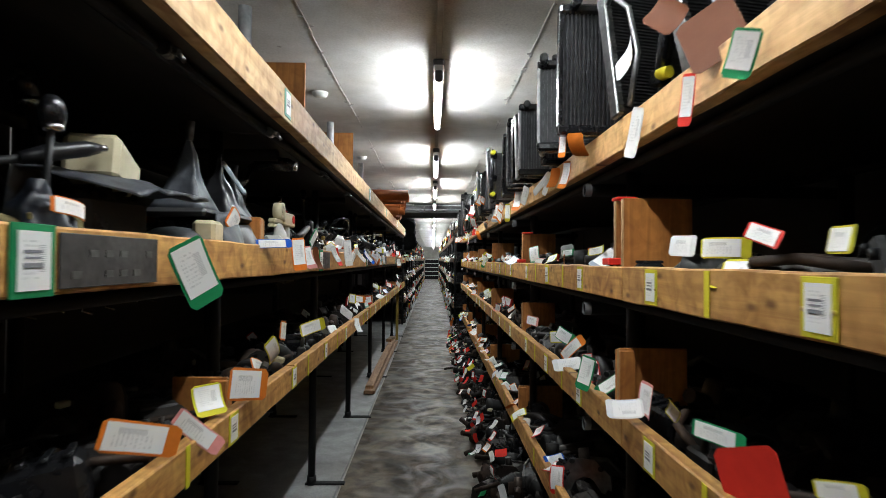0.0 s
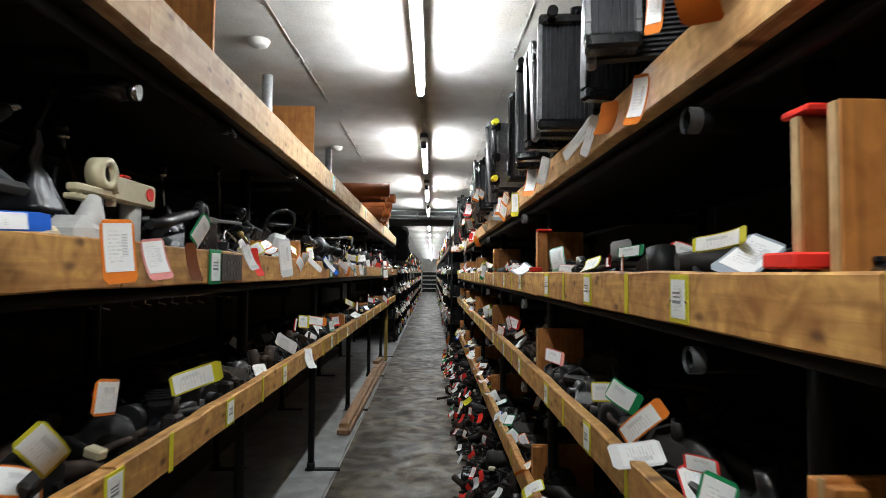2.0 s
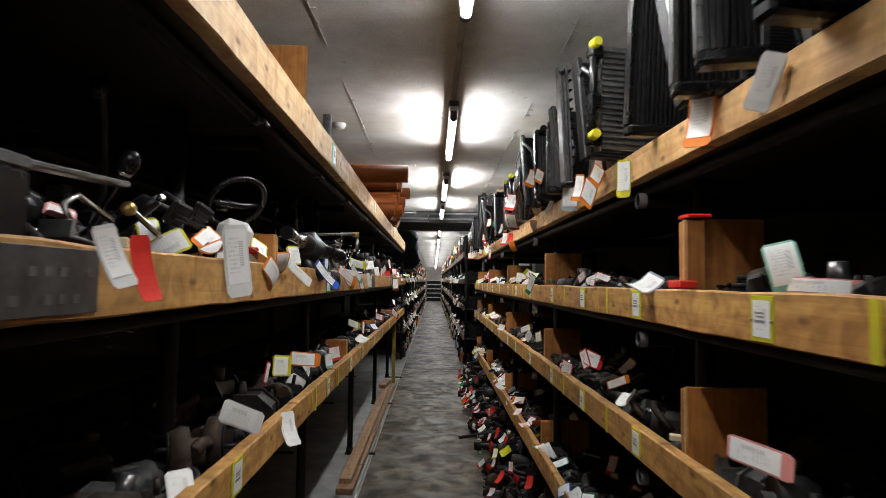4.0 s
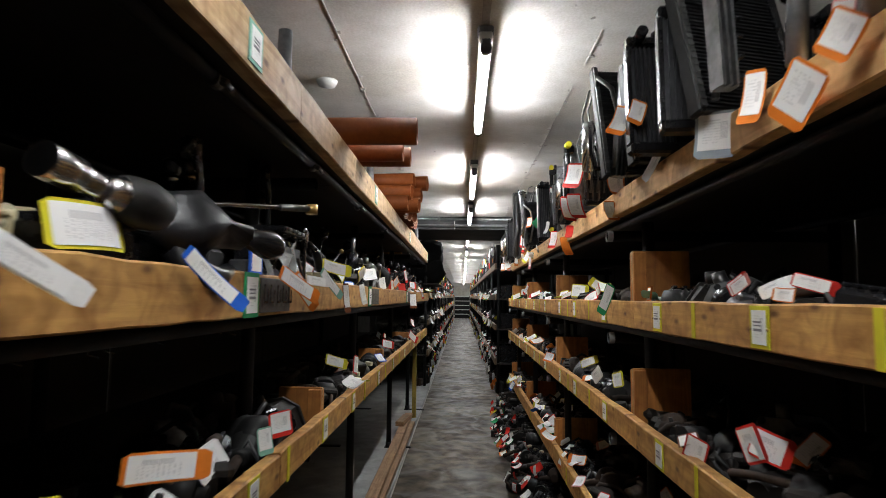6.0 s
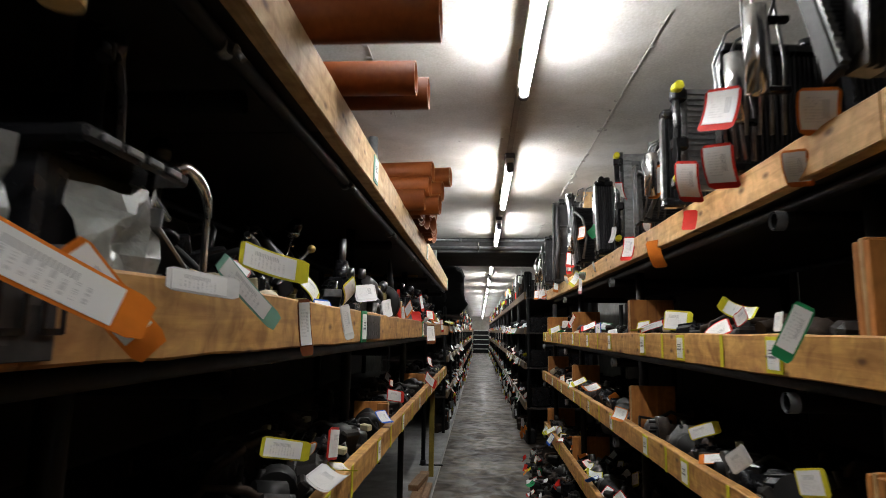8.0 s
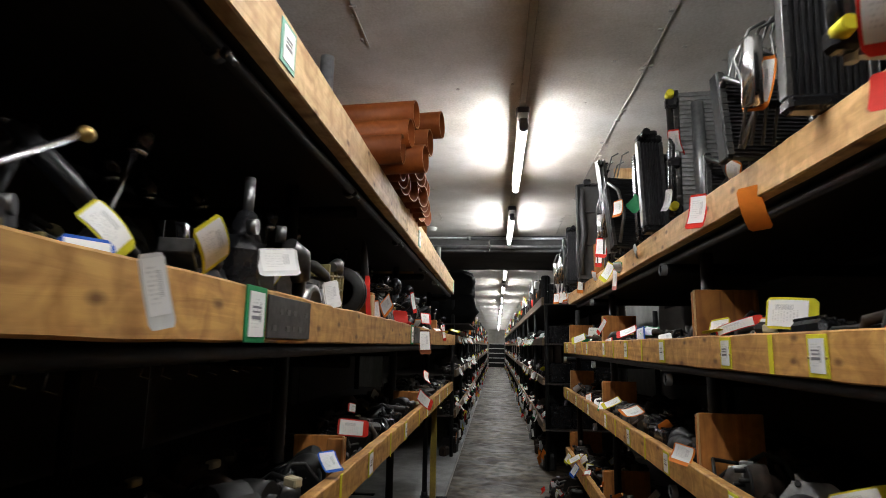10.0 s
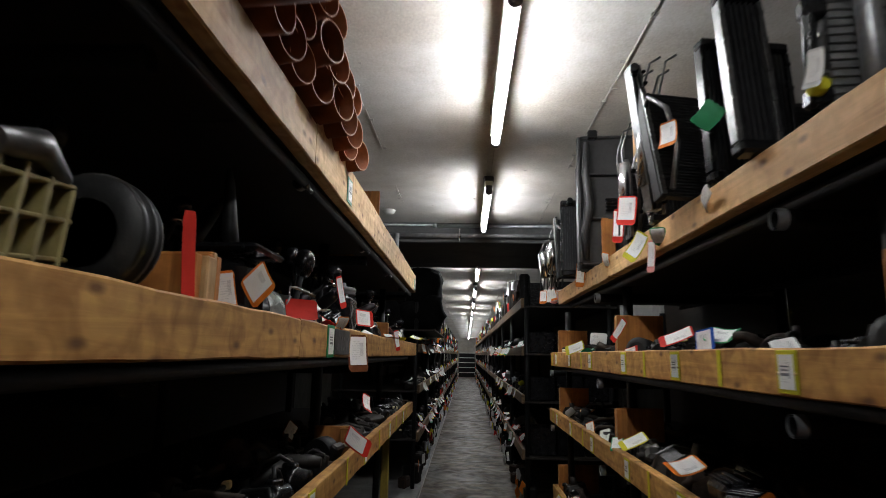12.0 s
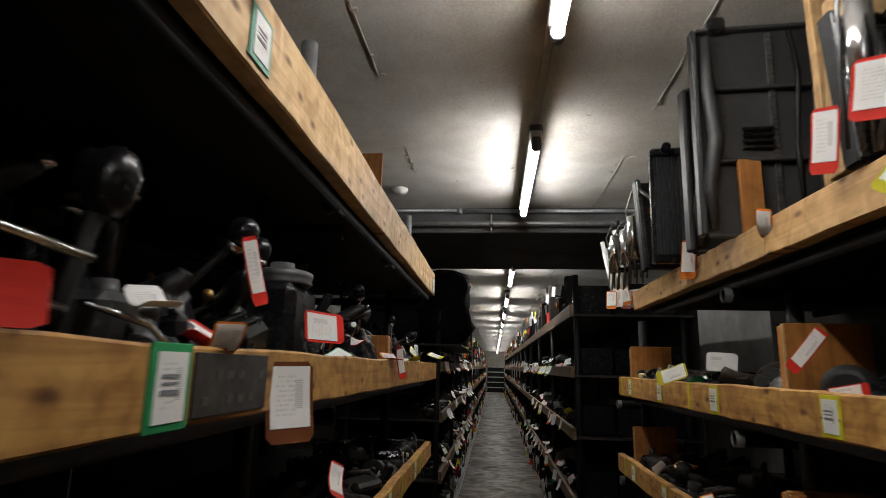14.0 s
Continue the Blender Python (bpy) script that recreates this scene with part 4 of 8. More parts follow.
for v in range(3):
    # engine mount: rubber bush in a bracket
    b = bmesh.new()
    r = 0.036 + 0.007 * v
    cyl(b, (-0.03, 0, r), (0.03, 0, r), r, seg=16)
    cyl(b, (-0.05, 0, r), (0.05, 0, r), r * 0.45, seg=12)
    box(b, (0, 0.05, 0.02), (0.05, 0.08, 0.022), bev=0.005)
    a = bmesh.new()
    box(a, (0, 0.085, 0.03), (0.075, 0.03, 0.06), bev=0.006)
    box(a, (0, -0.05, 0.03 + 0.012 * v), (0.06, 0.028, 0.06), Matrix.Rotation(0.5, 3, "X"), bev=0.006)
    box(a, (0, 0.02, 0.006), (0.05, 0.16, 0.012), bev=0.003)
    cyl(a, (0, 0.085, 0.055), (0, 0.085, 0.095), 0.007)
    proto("mount", "greasy black rubber engine mount with its bracket", "engine mount", ("engine_mount", b, ("rubber",)), ("bracket", a, ("iron",)))
    # brake caliper
    b = bmesh.new()
    box(b, (0, 0, 0.045), (0.14, 0.09, 0.075), bev=0.018)
    box(b, (0, 0.045, 0.07), (0.11, 0.05, 0.035), bev=0.012)
    cyl(b, (-0.035 + 0.01 * v, -0.06, 0.045), (-0.035 + 0.01 * v, 0.0, 0.045), 0.03, seg=16)
    cyl(b, (0.035, -0.06, 0.045), (0.035, 0, 0.045), 0.03, seg=16)
    a = bmesh.new()
    pipe(a, [(-0.085, 0.02, 0.02), (-0.1, -0.02, 0.05), (-0.085, -0.05, 0.08), (0, -0.07, 0.09), (0.085, -0.05, 0.08), (0.095, 0, 0.04)], 0.009)
    proto("caliper", "grimy cast iron brake caliper", "brake caliper", ("brake_caliper", b, ("iron",)), ("carrier", a, ("rust",)))
    # wheel hub knuckle
    b = bmesh.new()
    lathe(b, [(0.03, -0.03), (0.055, -0.03), (0.06, -0.01), (0.06, 0.01), (0.035, 0.016), (0.032, 0.045), (0.018, 0.045)], (0, 0, 0.062), "x", 18)
    pipe(b, [(0, 0.04, 0.07), (0.0, 0.1, 0.09), (0.01, 0.13, 0.06 + 0.02 * v)], [0.02, 0.015, 0.018])
    pipe(b, [(0, -0.04, 0.05), (0.0, -0.1, 0.04), (0.02, -0.12, 0.03)], [0.02, 0.014, 0.016])
    a = bmesh.new()
    for i in range(5):
        k = i * 1.2566
        cyl(a, (-0.03, 0.042 * math.cos(k), 0.062 + 0.042 * math.sin(k)), (-0.062, 0.042 * math.cos(k), 0.062 + 0.042 * math.sin(k)), 0.006, seg=8)
    cyl(a, (-0.03, 0, 0.062), (-0.036, 0, 0.062), 0.052, seg=16)
    proto("hub", "rusty cast wheel hub with steering knuckle", "wheel hub", ("wheel_hub", b, ("rust",)), ("studs", a, ("dark_steel",)))
    # control arm
    b = bmesh.new()
    pipe(b, [(0.13, -0.1, 0.025), (0.05, -0.05, 0.03), (-0.03, -0.02, 0.045), (-0.12, 0.0, 0.03)], [0.014, 0.02, 0.026, 0.016])
    pipe(b, [(0.11, 0.1, 0.025), (0.05, 0.05, 0.035), (-0.03, 0.0, 0.045)], [0.014, 0.02, 0.024])
    bush = []
    for x, y in ((0.13, -0.1), (0.11, 0.1)):
        a = bmesh.new()
        cyl(a, (x, y, 0.0), (x, y, 0.055), 0.026, seg=14)
        bush.append(("bush", a, ("rubber",)))
    proto("arm", "black wishbone control arm with rubber bushes", "control arm", ("suspension_wishbone", b, ("iron",)), *bush)
    # drum-shaped pump or motor
    b = bmesh.new()
    lathe(b, [(0.02, -0.075), (0.042, -0.07), (0.046, -0.03), (0.05, -0.03), (0.05, 0.0), (0.044, 0.002), (0.044, 0.05), (0.03, 0.06), (0.012, 0.062), (0.012, 0.085)], (0, 0, 0.05), "y" if v % 2 else "x", 16)
    box(b, (0.0, 0.0, 0.098), (0.05, 0.04, 0.03), bev=0.006)
    a = bmesh.new()
    pipe(a, [(0.0, 0.0, 0.11), (0.03, 0.03, 0.14), (0.08, 0.05, 0.12), (0.11, 0.05, 0.06), (0.13, 0.04, 0.01)], 0.008)
    proto("pump", "dark round pump with a stub of hose", "pump", ("pump", b, ("alu" if v == 1 else "black",)), ("hose", a, ("rubber",)))
    # plastic housing with a plug
    b = bmesh.new()
    box(b, (0, 0, 0.035 + 0.01 * v), (0.13, 0.09, 0.07 + 0.02 * v), bev=0.012)
    for i in range(4):
        box(b, (-0.045 + 0.03 * i, 0, 0.074 + 0.02 * v), (0.012, 0.08, 0.008), bev=0.002)
    a = bmesh.new()
    box(a, (0.075, 0.01, 0.04), (0.03, 0.04, 0.03), bev=0.005)
    pipe(a, [(0.085, 0.01, 0.04), (0.11, 0.02, 0.07), (0.13, 0.0, 0.03), (0.14, -0.03, 0.008)], 0.005, 6)
    proto("module", "black ribbed plastic housing with cable plug", "plastic housing", ("plastic_housing", b, ("black",)), ("plug", a, ("grey_plastic",)))
    # hose coil
    b = bmesh.new()
    ring(b, (0, 0, 0.014), 0.075, 0.013, seg=20)
    ring(b, (0.008, 0.004, 0.036), 0.066 + 0.004 * v, 0.012, seg=20, turn=0.85)
    a = bmesh.new()
    cyl(a, (0.066, 0.0, 0.036), (0.11, -0.03, 0.045), 0.012)
    proto("coil", "coiled black rubber hose", "hose", ("hose_coil", b, ("rubber",)), ("end_fitting", a, ("alu",)))
    # drive shaft joint boot
    b = bmesh.new()
    prof = [(0.018, 0.0)]
    for i in range(6):
        prof += [(0.026 + 0.005 * i, 0.012 + 0.014 * i), (0.02 + 0.005 * i, 0.019 + 0.014 * i)]
    prof += [(0.05, 0.1), (0.05, 0.14), (0.03, 0.15)]
    lathe(b, prof, (-0.06, 0, 0.052), "x", 16)
    a = bmesh.new()
    cyl(a, (-0.06, 0, 0.052), (-0.2, 0.01, 0.024), 0.013)
    proto("joint", "rubber-booted drive shaft joint", "drive shaft", ("drive_joint", b, ("rubber",)), ("shaft", a, ("rust",)))

for v in range(4):
    # gear shifter
    b = bmesh.new()
    box(b, (0, 0, 0.025), (0.15, 0.11, 0.05), bev=0.012)
    box(b, (0.05, 0, 0.055), (0.03, 0.08, 0.02), bev=0.005)
    a = bmesh.new()
    gathered(a, [(0.064, 0.05), (0.066, 0.07), (0.056, 0.1), (0.044, 0.135), (0.024, 0.165), (0.014, 0.19)], 3 + v, folds=5 + v, square=0.5)
    c = bmesh.new()
    top = 0.27 + 0.03 * v
    pipe(c, [(0, 0, 0.05), (0.004, 0, 0.18), (0.02, 0.005, top)], 0.007)
    d = bmesh.new()
    ball(d, (0.022, 0.005, top + 0.025), 0.03, (0.9, 0.8, 1.25 if v % 2 else 0.95))
    e = bmesh.new()
    cyl(e, (0.022, 0.005, top - 0.012), (0.022, 0.005, top + 0.001), 0.016, 0.022)
    proto("shifter", "black gear lever with " + ("a slate-grey" if v == 1 else "a black") + " leather boot", "gear lever",
          ("gear_lever", b, ("black",)), ("boot", a, ("slate" if v == 1 else "leather",)), ("lever", c, ("chrome" if v == 2 else "dark_steel",)), ("knob", d, ("black",)), ("collar", e, ("chrome",)))
for v in range(3):
    # pedal assembly
    b = bmesh.new()
    box(b, (0, 0, 0.05), (0.05, 0.16, 0.1), bev=0.01)
    box(b, (0, 0.06, 0.12), (0.04, 0.04, 0.08), bev=0.008)
    a = bmesh.new()
    pipe(a, [(0.0, -0.03, 0.09), (0.06, -0.09, 0.15), (0.12, -0.11, 0.18), (0.17, -0.1, 0.16)], 0.009)
    c = bmesh.new()
    box(c, (0.19, -0.1, 0.155), (0.012, 0.06, 0.05), Matrix.Rotation(0.5, 3, "Y"), bev=0.004)
    for i in range(4):
        box(c, (0.199, -0.1, 0.14 + i * 0.01), (0.004, 0.05, 0.004), Matrix.Rotation(0.5, 3, "Y"))
    proto("pedal", "black foot pedal on its steel bracket", "pedal", ("foot_pedal", b, ("black",)), ("arm", a, ("dark_steel",)), ("pad", c, ("rubber",)))
    # handbrake lever
    b = bmesh.new()
    box(b, (-0.08, 0, 0.035), (0.09, 0.05, 0.07), bev=0.008)
    cyl(b, (-0.09, -0.035, 0.05), (-0.09, 0.035, 0.05), 0.022)
    a = bmesh.new()
    pipe(a, [(-0.08, 0, 0.06), (0.0, 0, 0.1 + 0.02 * v), (0.06, 0, 0.13 + 0.03 * v)], 0.01)
    c = bmesh.new()
    pipe(c, [(0.05, 0, 0.125 + 0.028 * v), (0.1, 0, 0.15 + 0.04 * v), (0.17, 0, 0.18 + 0.055 * v), (0.2, 0, 0.19 + 0.06 * v)], [0.015, 0.021, 0.02, 0.012])
    d = bmesh.new()
    cyl(d, (0.2, 0, 0.19 + 0.06 * v), (0.215, 0, 0.196 + 0.062 * v), 0.008)
    proto("handbrake", "handbrake lever with a black moulded grip", "handbrake lever", ("handbrake_lever", b, ("alu",)), ("lever", a, ("dark_steel",)), ("grip", c, ("leather",)), ("button", d, ("chrome",)))
    # lattice bracket of moulded plastic
    b = bmesh.new()
    box(b, (-0.005, 0, 0.006), (0.15, 0.05, 0.012), bev=0.003)
    pm = (("cream", "olive", "cream")[v],)
    ribs = []
    for i in range(4):
        a = bmesh.new()
        box(a, (-0.07 + 0.045 * i, 0, 0.06), (0.007, 0.05, 0.12 - 0.014 * i), bev=0.002)
        ribs.append(("rib", a, pm))
    for z in (0.045, 0.085, 0.108):
        a = bmesh.new()
        box(a, (-0.02 - 0.2 * z, 0, z), (0.13 - 0.55 * z, 0.044, 0.007), bev=0.002)
        ribs.append(("shelf", a, pm))
    a = bmesh.new()
    lathe(a, [(0.02, -0.03), (0.034, -0.03), (0.034, 0.03), (0.02, 0.03), (0.02, -0.03)], (0.085, 0, 0.04), "y", 20)
    ribs.append(("ring", a, pm))
    a = bmesh.new()
    cyl(a, (0.085, -0.026, 0.04), (0.085, 0.026, 0.04), 0.019, seg=14)
    ribs.append(("boss", a, (("card_red", "black", "dark_steel")[v],)))
    a = bmesh.new()
    pipe(a, [(-0.06, 0.0, 0.115), (-0.02, 0.01, 0.1), (0.05, 0.0, 0.075), (0.09, 0, 0.07)], [0.008, 0.01, 0.012, 0.01])
    ribs.append(("web", a, pm))
    proto("lattice", ("cream", "olive", "pale yellow")[v] + " moulded plastic bracket with a boss", "plastic bracket", ("plastic_bracket", b, pm), *ribs)
    # linkage rod
    b = bmesh.new()
    pipe(b, [(-0.17, 0, 0.02), (-0.05, 0.01, 0.05 + 0.02 * v), (0.16, 0.02, 0.07 + 0.03 * v)], 0.006)
    a = bmesh.new()
    ball(a, (0.17, 0.02, 0.07 + 0.03 * v), 0.014)
    e = bmesh.new()
    ball(e, (-0.17, 0, 0.014), 0.014)
    c = bmesh.new()
    box(c, (-0.05, 0, 0.03), (0.07, 0.04, 0.06), bev=0.006)
    proto("linkage", "thin steel linkage rod with ball ends", "linkage rod", ("linkage_rod", b, ("chrome",)), ("ball_end", a, ("brass",)), ("ball_end", e, ("brass",)), ("pivot", c, ("black",)))
    # bag of small parts
    b = bmesh.new()
    gathered(b, [(0.03, 0.0), (0.055, 0.012), (0.06, 0.04), (0.045, 0.07), (0.02, 0.092), (0.01, 0.105)], 40 + v, seg=20, rows=14, folds=5, depth=0.35, crease=0.06)
    for f in b.faces:
        f.smooth = False
    a = bmesh.new()
    lathe(a, [(0.012, 0.1), (0.009, 0.115), (0.02, 0.135), (0.03, 0.15)], seg=8)
    proto("bag", "tied clear polythene bag of small parts", "plastic bag", ("plastic_bag", b, ("clear",)), ("neck", a, ("clear",)))
    # crumpled leather boot
    b = bmesh.new()
    box(b, (0, 0, 0.012), (0.17, 0.13, 0.016), bev=0.005)
    a = bmesh.new()
    gathered(a, [(0.08, 0.018), (0.074, 0.035), (0.05, 0.07), (0.032, 0.1), (0.018, 0.13), (0.011, 0.15)], 21 + 3 * v, folds=6 + v, depth=0.3, crease=0.02, square=0.9)
    proto("gaiter", "crumpled " + ("slate-grey" if v else "black") + " leather gear gaiter", "gaiter", ("gear_gaiter", b, ("black",)), ("gaiter", a, ("slate" if v else "leather",)))
# cast housing with an arched opening, flanges and bolts
for v in range(2):
    b = bmesh.new()
    n = 12
    for y0, y1, grow in ((-0.05, 0.05, 0.0), (-0.062, -0.05, 0.012), (0.05, 0.062, 0.012)):
        outer = [(-0.1 - grow, 0.0), (-0.1 - grow, 0.07), (-0.075, 0.115 + grow), (0.03, 0.125 + grow), (0.085 + grow, 0.09), (0.1 + grow, 0.0)]
        inner = [(0.062 * math.cos(math.pi * i / n), 0.07 * math.sin(math.pi * i / n)) for i in range(n + 1)]
        loop = outer + inner
        lo = [b.verts.new((x, y0, z)) for x, z in loop]
        hi = [b.verts.new((x, y1, z)) for x, z in loop]
        b.faces.new(lo)
        b.faces.new(hi)
        for i in range(len(loop)):
            b.faces.new((lo[i], lo[(i + 1) % len(loop)], hi[(i + 1) % len(loop)], hi[i]))
    bmesh.ops.triangulate(b, faces=[f for f in b.faces if len(f.verts) > 4])
    cyl(b, (-0.04, 0, 0.11), (-0.05, 0, 0.165), 0.024, 0.02, seg=14)
    parts = [("cast_housing", b, ("alu" if v == 0 else "iron",))]
    for x, z in ((-0.095, 0.05), (0.06, 0.11), (-0.06, 0.118), (0.098, 0.03)):
        a = bmesh.new()
        cyl(a, (x, -0.062, z), (x, -0.075, z), 0.01, seg=6)
        parts.append(("bolt", a, ("dark_steel",)))
    proto("casting", ("dull grey" if v == 0 else "dark") + " cast metal housing with an arched opening", "cast housing", *parts)
# wiring loom, stamped latch, ribbed disc
for v in range(3):
    rl = random.Random(60 + v)
    b = bmesh.new()
    pts = [(0.1 * math.cos(i * 1.1) * rl.uniform(0.5, 1), 0.08 * math.sin(i * 1.1) * rl.uniform(0.5, 1), 0.008 + rl.uniform(0, 0.07)) for i in range(14)]
    pipe(b, pts, 0.0055, 6)
    parts = [("wiring_loom", b, ("rubber",))]
    for q, m in ((0, "cream"), (-1, "grey_plastic"), (6, "black")):
        a = bmesh.new()
        box(a, pts[q], (0.034, 0.022, 0.018), Matrix.Rotation(rl.uniform(0, 3), 3, "Z"), bev=0.003)
        parts.append(("plug", a, (m,)))
    proto("loom", "tangled black wiring loom with plugs", "wiring", *parts)
    b = bmesh.new()
    box(b, (0, 0, 0.02), (0.11, 0.05, 0.006), bev=0.002)
    box(b, (-0.052, 0, 0.03), (0.006, 0.05, 0.025), bev=0.002)
    box(b, (0.03, 0.02, 0.012), (0.05, 0.008, 0.022), bev=0.002)
    a = bmesh.new()
    cyl(a, (0.02, 0, 0.022), (0.02, 0, 0.05), 0.011, seg=12)
    cyl(a, (0.02, 0, 0.045), (0.02, 0, 0.052), 0.017, seg=12)
    c = bmesh.new()
    pipe(c, [(-0.03, -0.01, 0.024), (-0.06, -0.01, 0.06), (-0.02, 0.01, 0.085), (0.05, 0.012, 0.07 + 0.02 * v)], 0.0045, 6)
    proto("latch", "zinc-plated latch plate with a bent rod", "latch", ("latch_plate", b, ("alu",)), ("pin", a, ("black",)), ("rod", c, ("chrome",)))
b = bmesh.new()
lathe(b, [(0.075, -0.022), (0.08, -0.018), (0.08, -0.008), (0.072, -0.006), (0.072, 0.0), (0.08, 0.002), (0.08, 0.014), (0.068, 0.016), (0.06, 0.006), (0.03, 0.006), (0.026, 0.03), (0.012, 0.03)], (0, 0, 0.08), "y", 32)
parts = [("ribbed_disc", b, ("black",))]
for i in range(6):
    k = i * math.pi / 3
    a = bmesh.new()
    box(a, (0.046 * math.cos(k), 0.01, 0.08 + 0.046 * math.sin(k)), (0.04, 0.012, 0.008), Matrix.Rotation(-k, 3, "Y"), bev=0.002)
    parts.append(("rib", a, ("black",)))
proto("disc", "black ribbed plastic disc standing on edge", "plastic disc", *parts)
# white moulded housing and a glossy ring
b = bmesh.new()
box(b, (0, 0, 0.05), (0.13, 0.1, 0.1), bev=0.022)
box(b, (0.01, 0, 0.13), (0.085, 0.075, 0.09), Matrix.Rotation(0.25, 3, "Y"), bev=0.02)
a = bmesh.new()
cyl(a, (-0.02, -0.052, 0.05), (-0.02, -0.062, 0.05), 0.02, seg=14)
c = bmesh.new()
box(c, (0.04, -0.05, 0.1), (0.05, 0.012, 0.016), bev=0.003)
proto("white_housing", "white moulded plastic housing", "plastic housing", ("moulded_housing", b, ("white_plastic",)), ("boss", a, ("white_plastic",)), ("clip", c, ("card_red",)))
b = bmesh.new()
ring(b, (0, 0, 0), 0.13, 0.013, seg=36)
for q in b.verts:
    q.co = Vector((q.co.x, q.co.z, q.co.y + 0.143))
a = bmesh.new()
pipe(a, [(-0.125, 0, 0.14), (-0.05, 0.015, 0.12), (0.05, 0.015, 0.12), (0.125, 0, 0.14)], [0.01, 0.016, 0.016, 0.01])
proto("trim_ring", "glossy black trim ring standing on edge", "trim ring", ("trim_ring", b, ("black",)), ("spoke", a, ("black",)))
# cream box
b = bmesh.new()
box(b, (0, 0, 0.05), (0.2, 0.11, 0.1), bev=0.012)
a = bmesh.new()
box(a, (0.05, 0, 0.104), (0.06, 0.08, 0.01), bev=0.003)
proto("cream_box", "cream plastic control box", "plastic box", ("control_box", b, ("cream",)), ("lid", a, ("cream",)))


ITEMS = []


PROTO_CO = {}


def place(kind, x, y, z, rz=0.0, rx=0.0, ry=0.0, k=1.0, v=None, rnd=R, group="", behind=None, under=None):
    """Stand a part at x, y, z; behind=(side, x) keeps it past that x, under keeps it below that z, and it rests on z."""
    v = rnd.randrange(len(PROTO[kind])) if v is None else v
    label, category, parts = PROTO[kind][v]
    if (kind, v) not in PROTO_CO:
        PROTO_CO[kind, v] = np.concatenate([np.array([q.co for q in me.vertices]) for _, me in parts])
    turn = np.array(pose(0, 0, 0, rx, ry, rz).to_3x3())
    co = PROTO_CO[kind, v] @ turn.T
    tall = co[:, 2].max() - co[:, 2].min()
    if under is not None and tall * k > under - z:
        k = max(0.55, (under - z) / tall)
    if behind:
        side, xb = behind
        reach = (co[:, 0] * side).min() * k
        x = side * max(side * x, side * xb - reach)
        z -= co[:, 2].min() * k
    root = new(parts[0][0], parts[0][1])
    root.matrix_basis = pose(x, y, z, rx, ry, rz) @ Matrix.Scale(k, 4)
    for n, me in parts[1:]:
        o = new(n, me)
        o.parent = root
    ITEMS.append((root, Vector((x, y, z))))
    return tagged(root, label, category, group)


# how high above its base each kind reaches, for tags laid on top
TOP = {"mount": 0.08, "caliper": 0.09, "hub": 0.1, "arm": 0.06, "pump": 0.11, "module": 0.085, "coil": 0.05, "joint": 0.1, "shifter": 0.1, "pedal": 0.12, "handbrake": 0.1, "lattice": 0.11, "linkage": 0.07, "bag": 0.1, "gaiter": 0.08, "cream_box": 0.11, "casting": 0.12, "loom": 0.08, "latch": 0.08, "disc": 0.16}
GREASY = ["mount"] * 5 + ["caliper"] * 5 + ["hub"] * 3 + ["arm"] * 2 + ["pump"] * 3 + ["module"] * 3 + ["coil"] + ["joint"] * 3 + ["casting"] * 2 + ["loom"] * 3
CABIN = ["shifter"] * 6 + ["pedal"] * 4 + ["handbrake"] * 4 + ["lattice"] * 2 + ["linkage"] * 3 + ["module"] * 4 + ["gaiter"] * 5 + ["bag"] + ["pump"] + ["loom"] * 5 + ["latch"] * 4


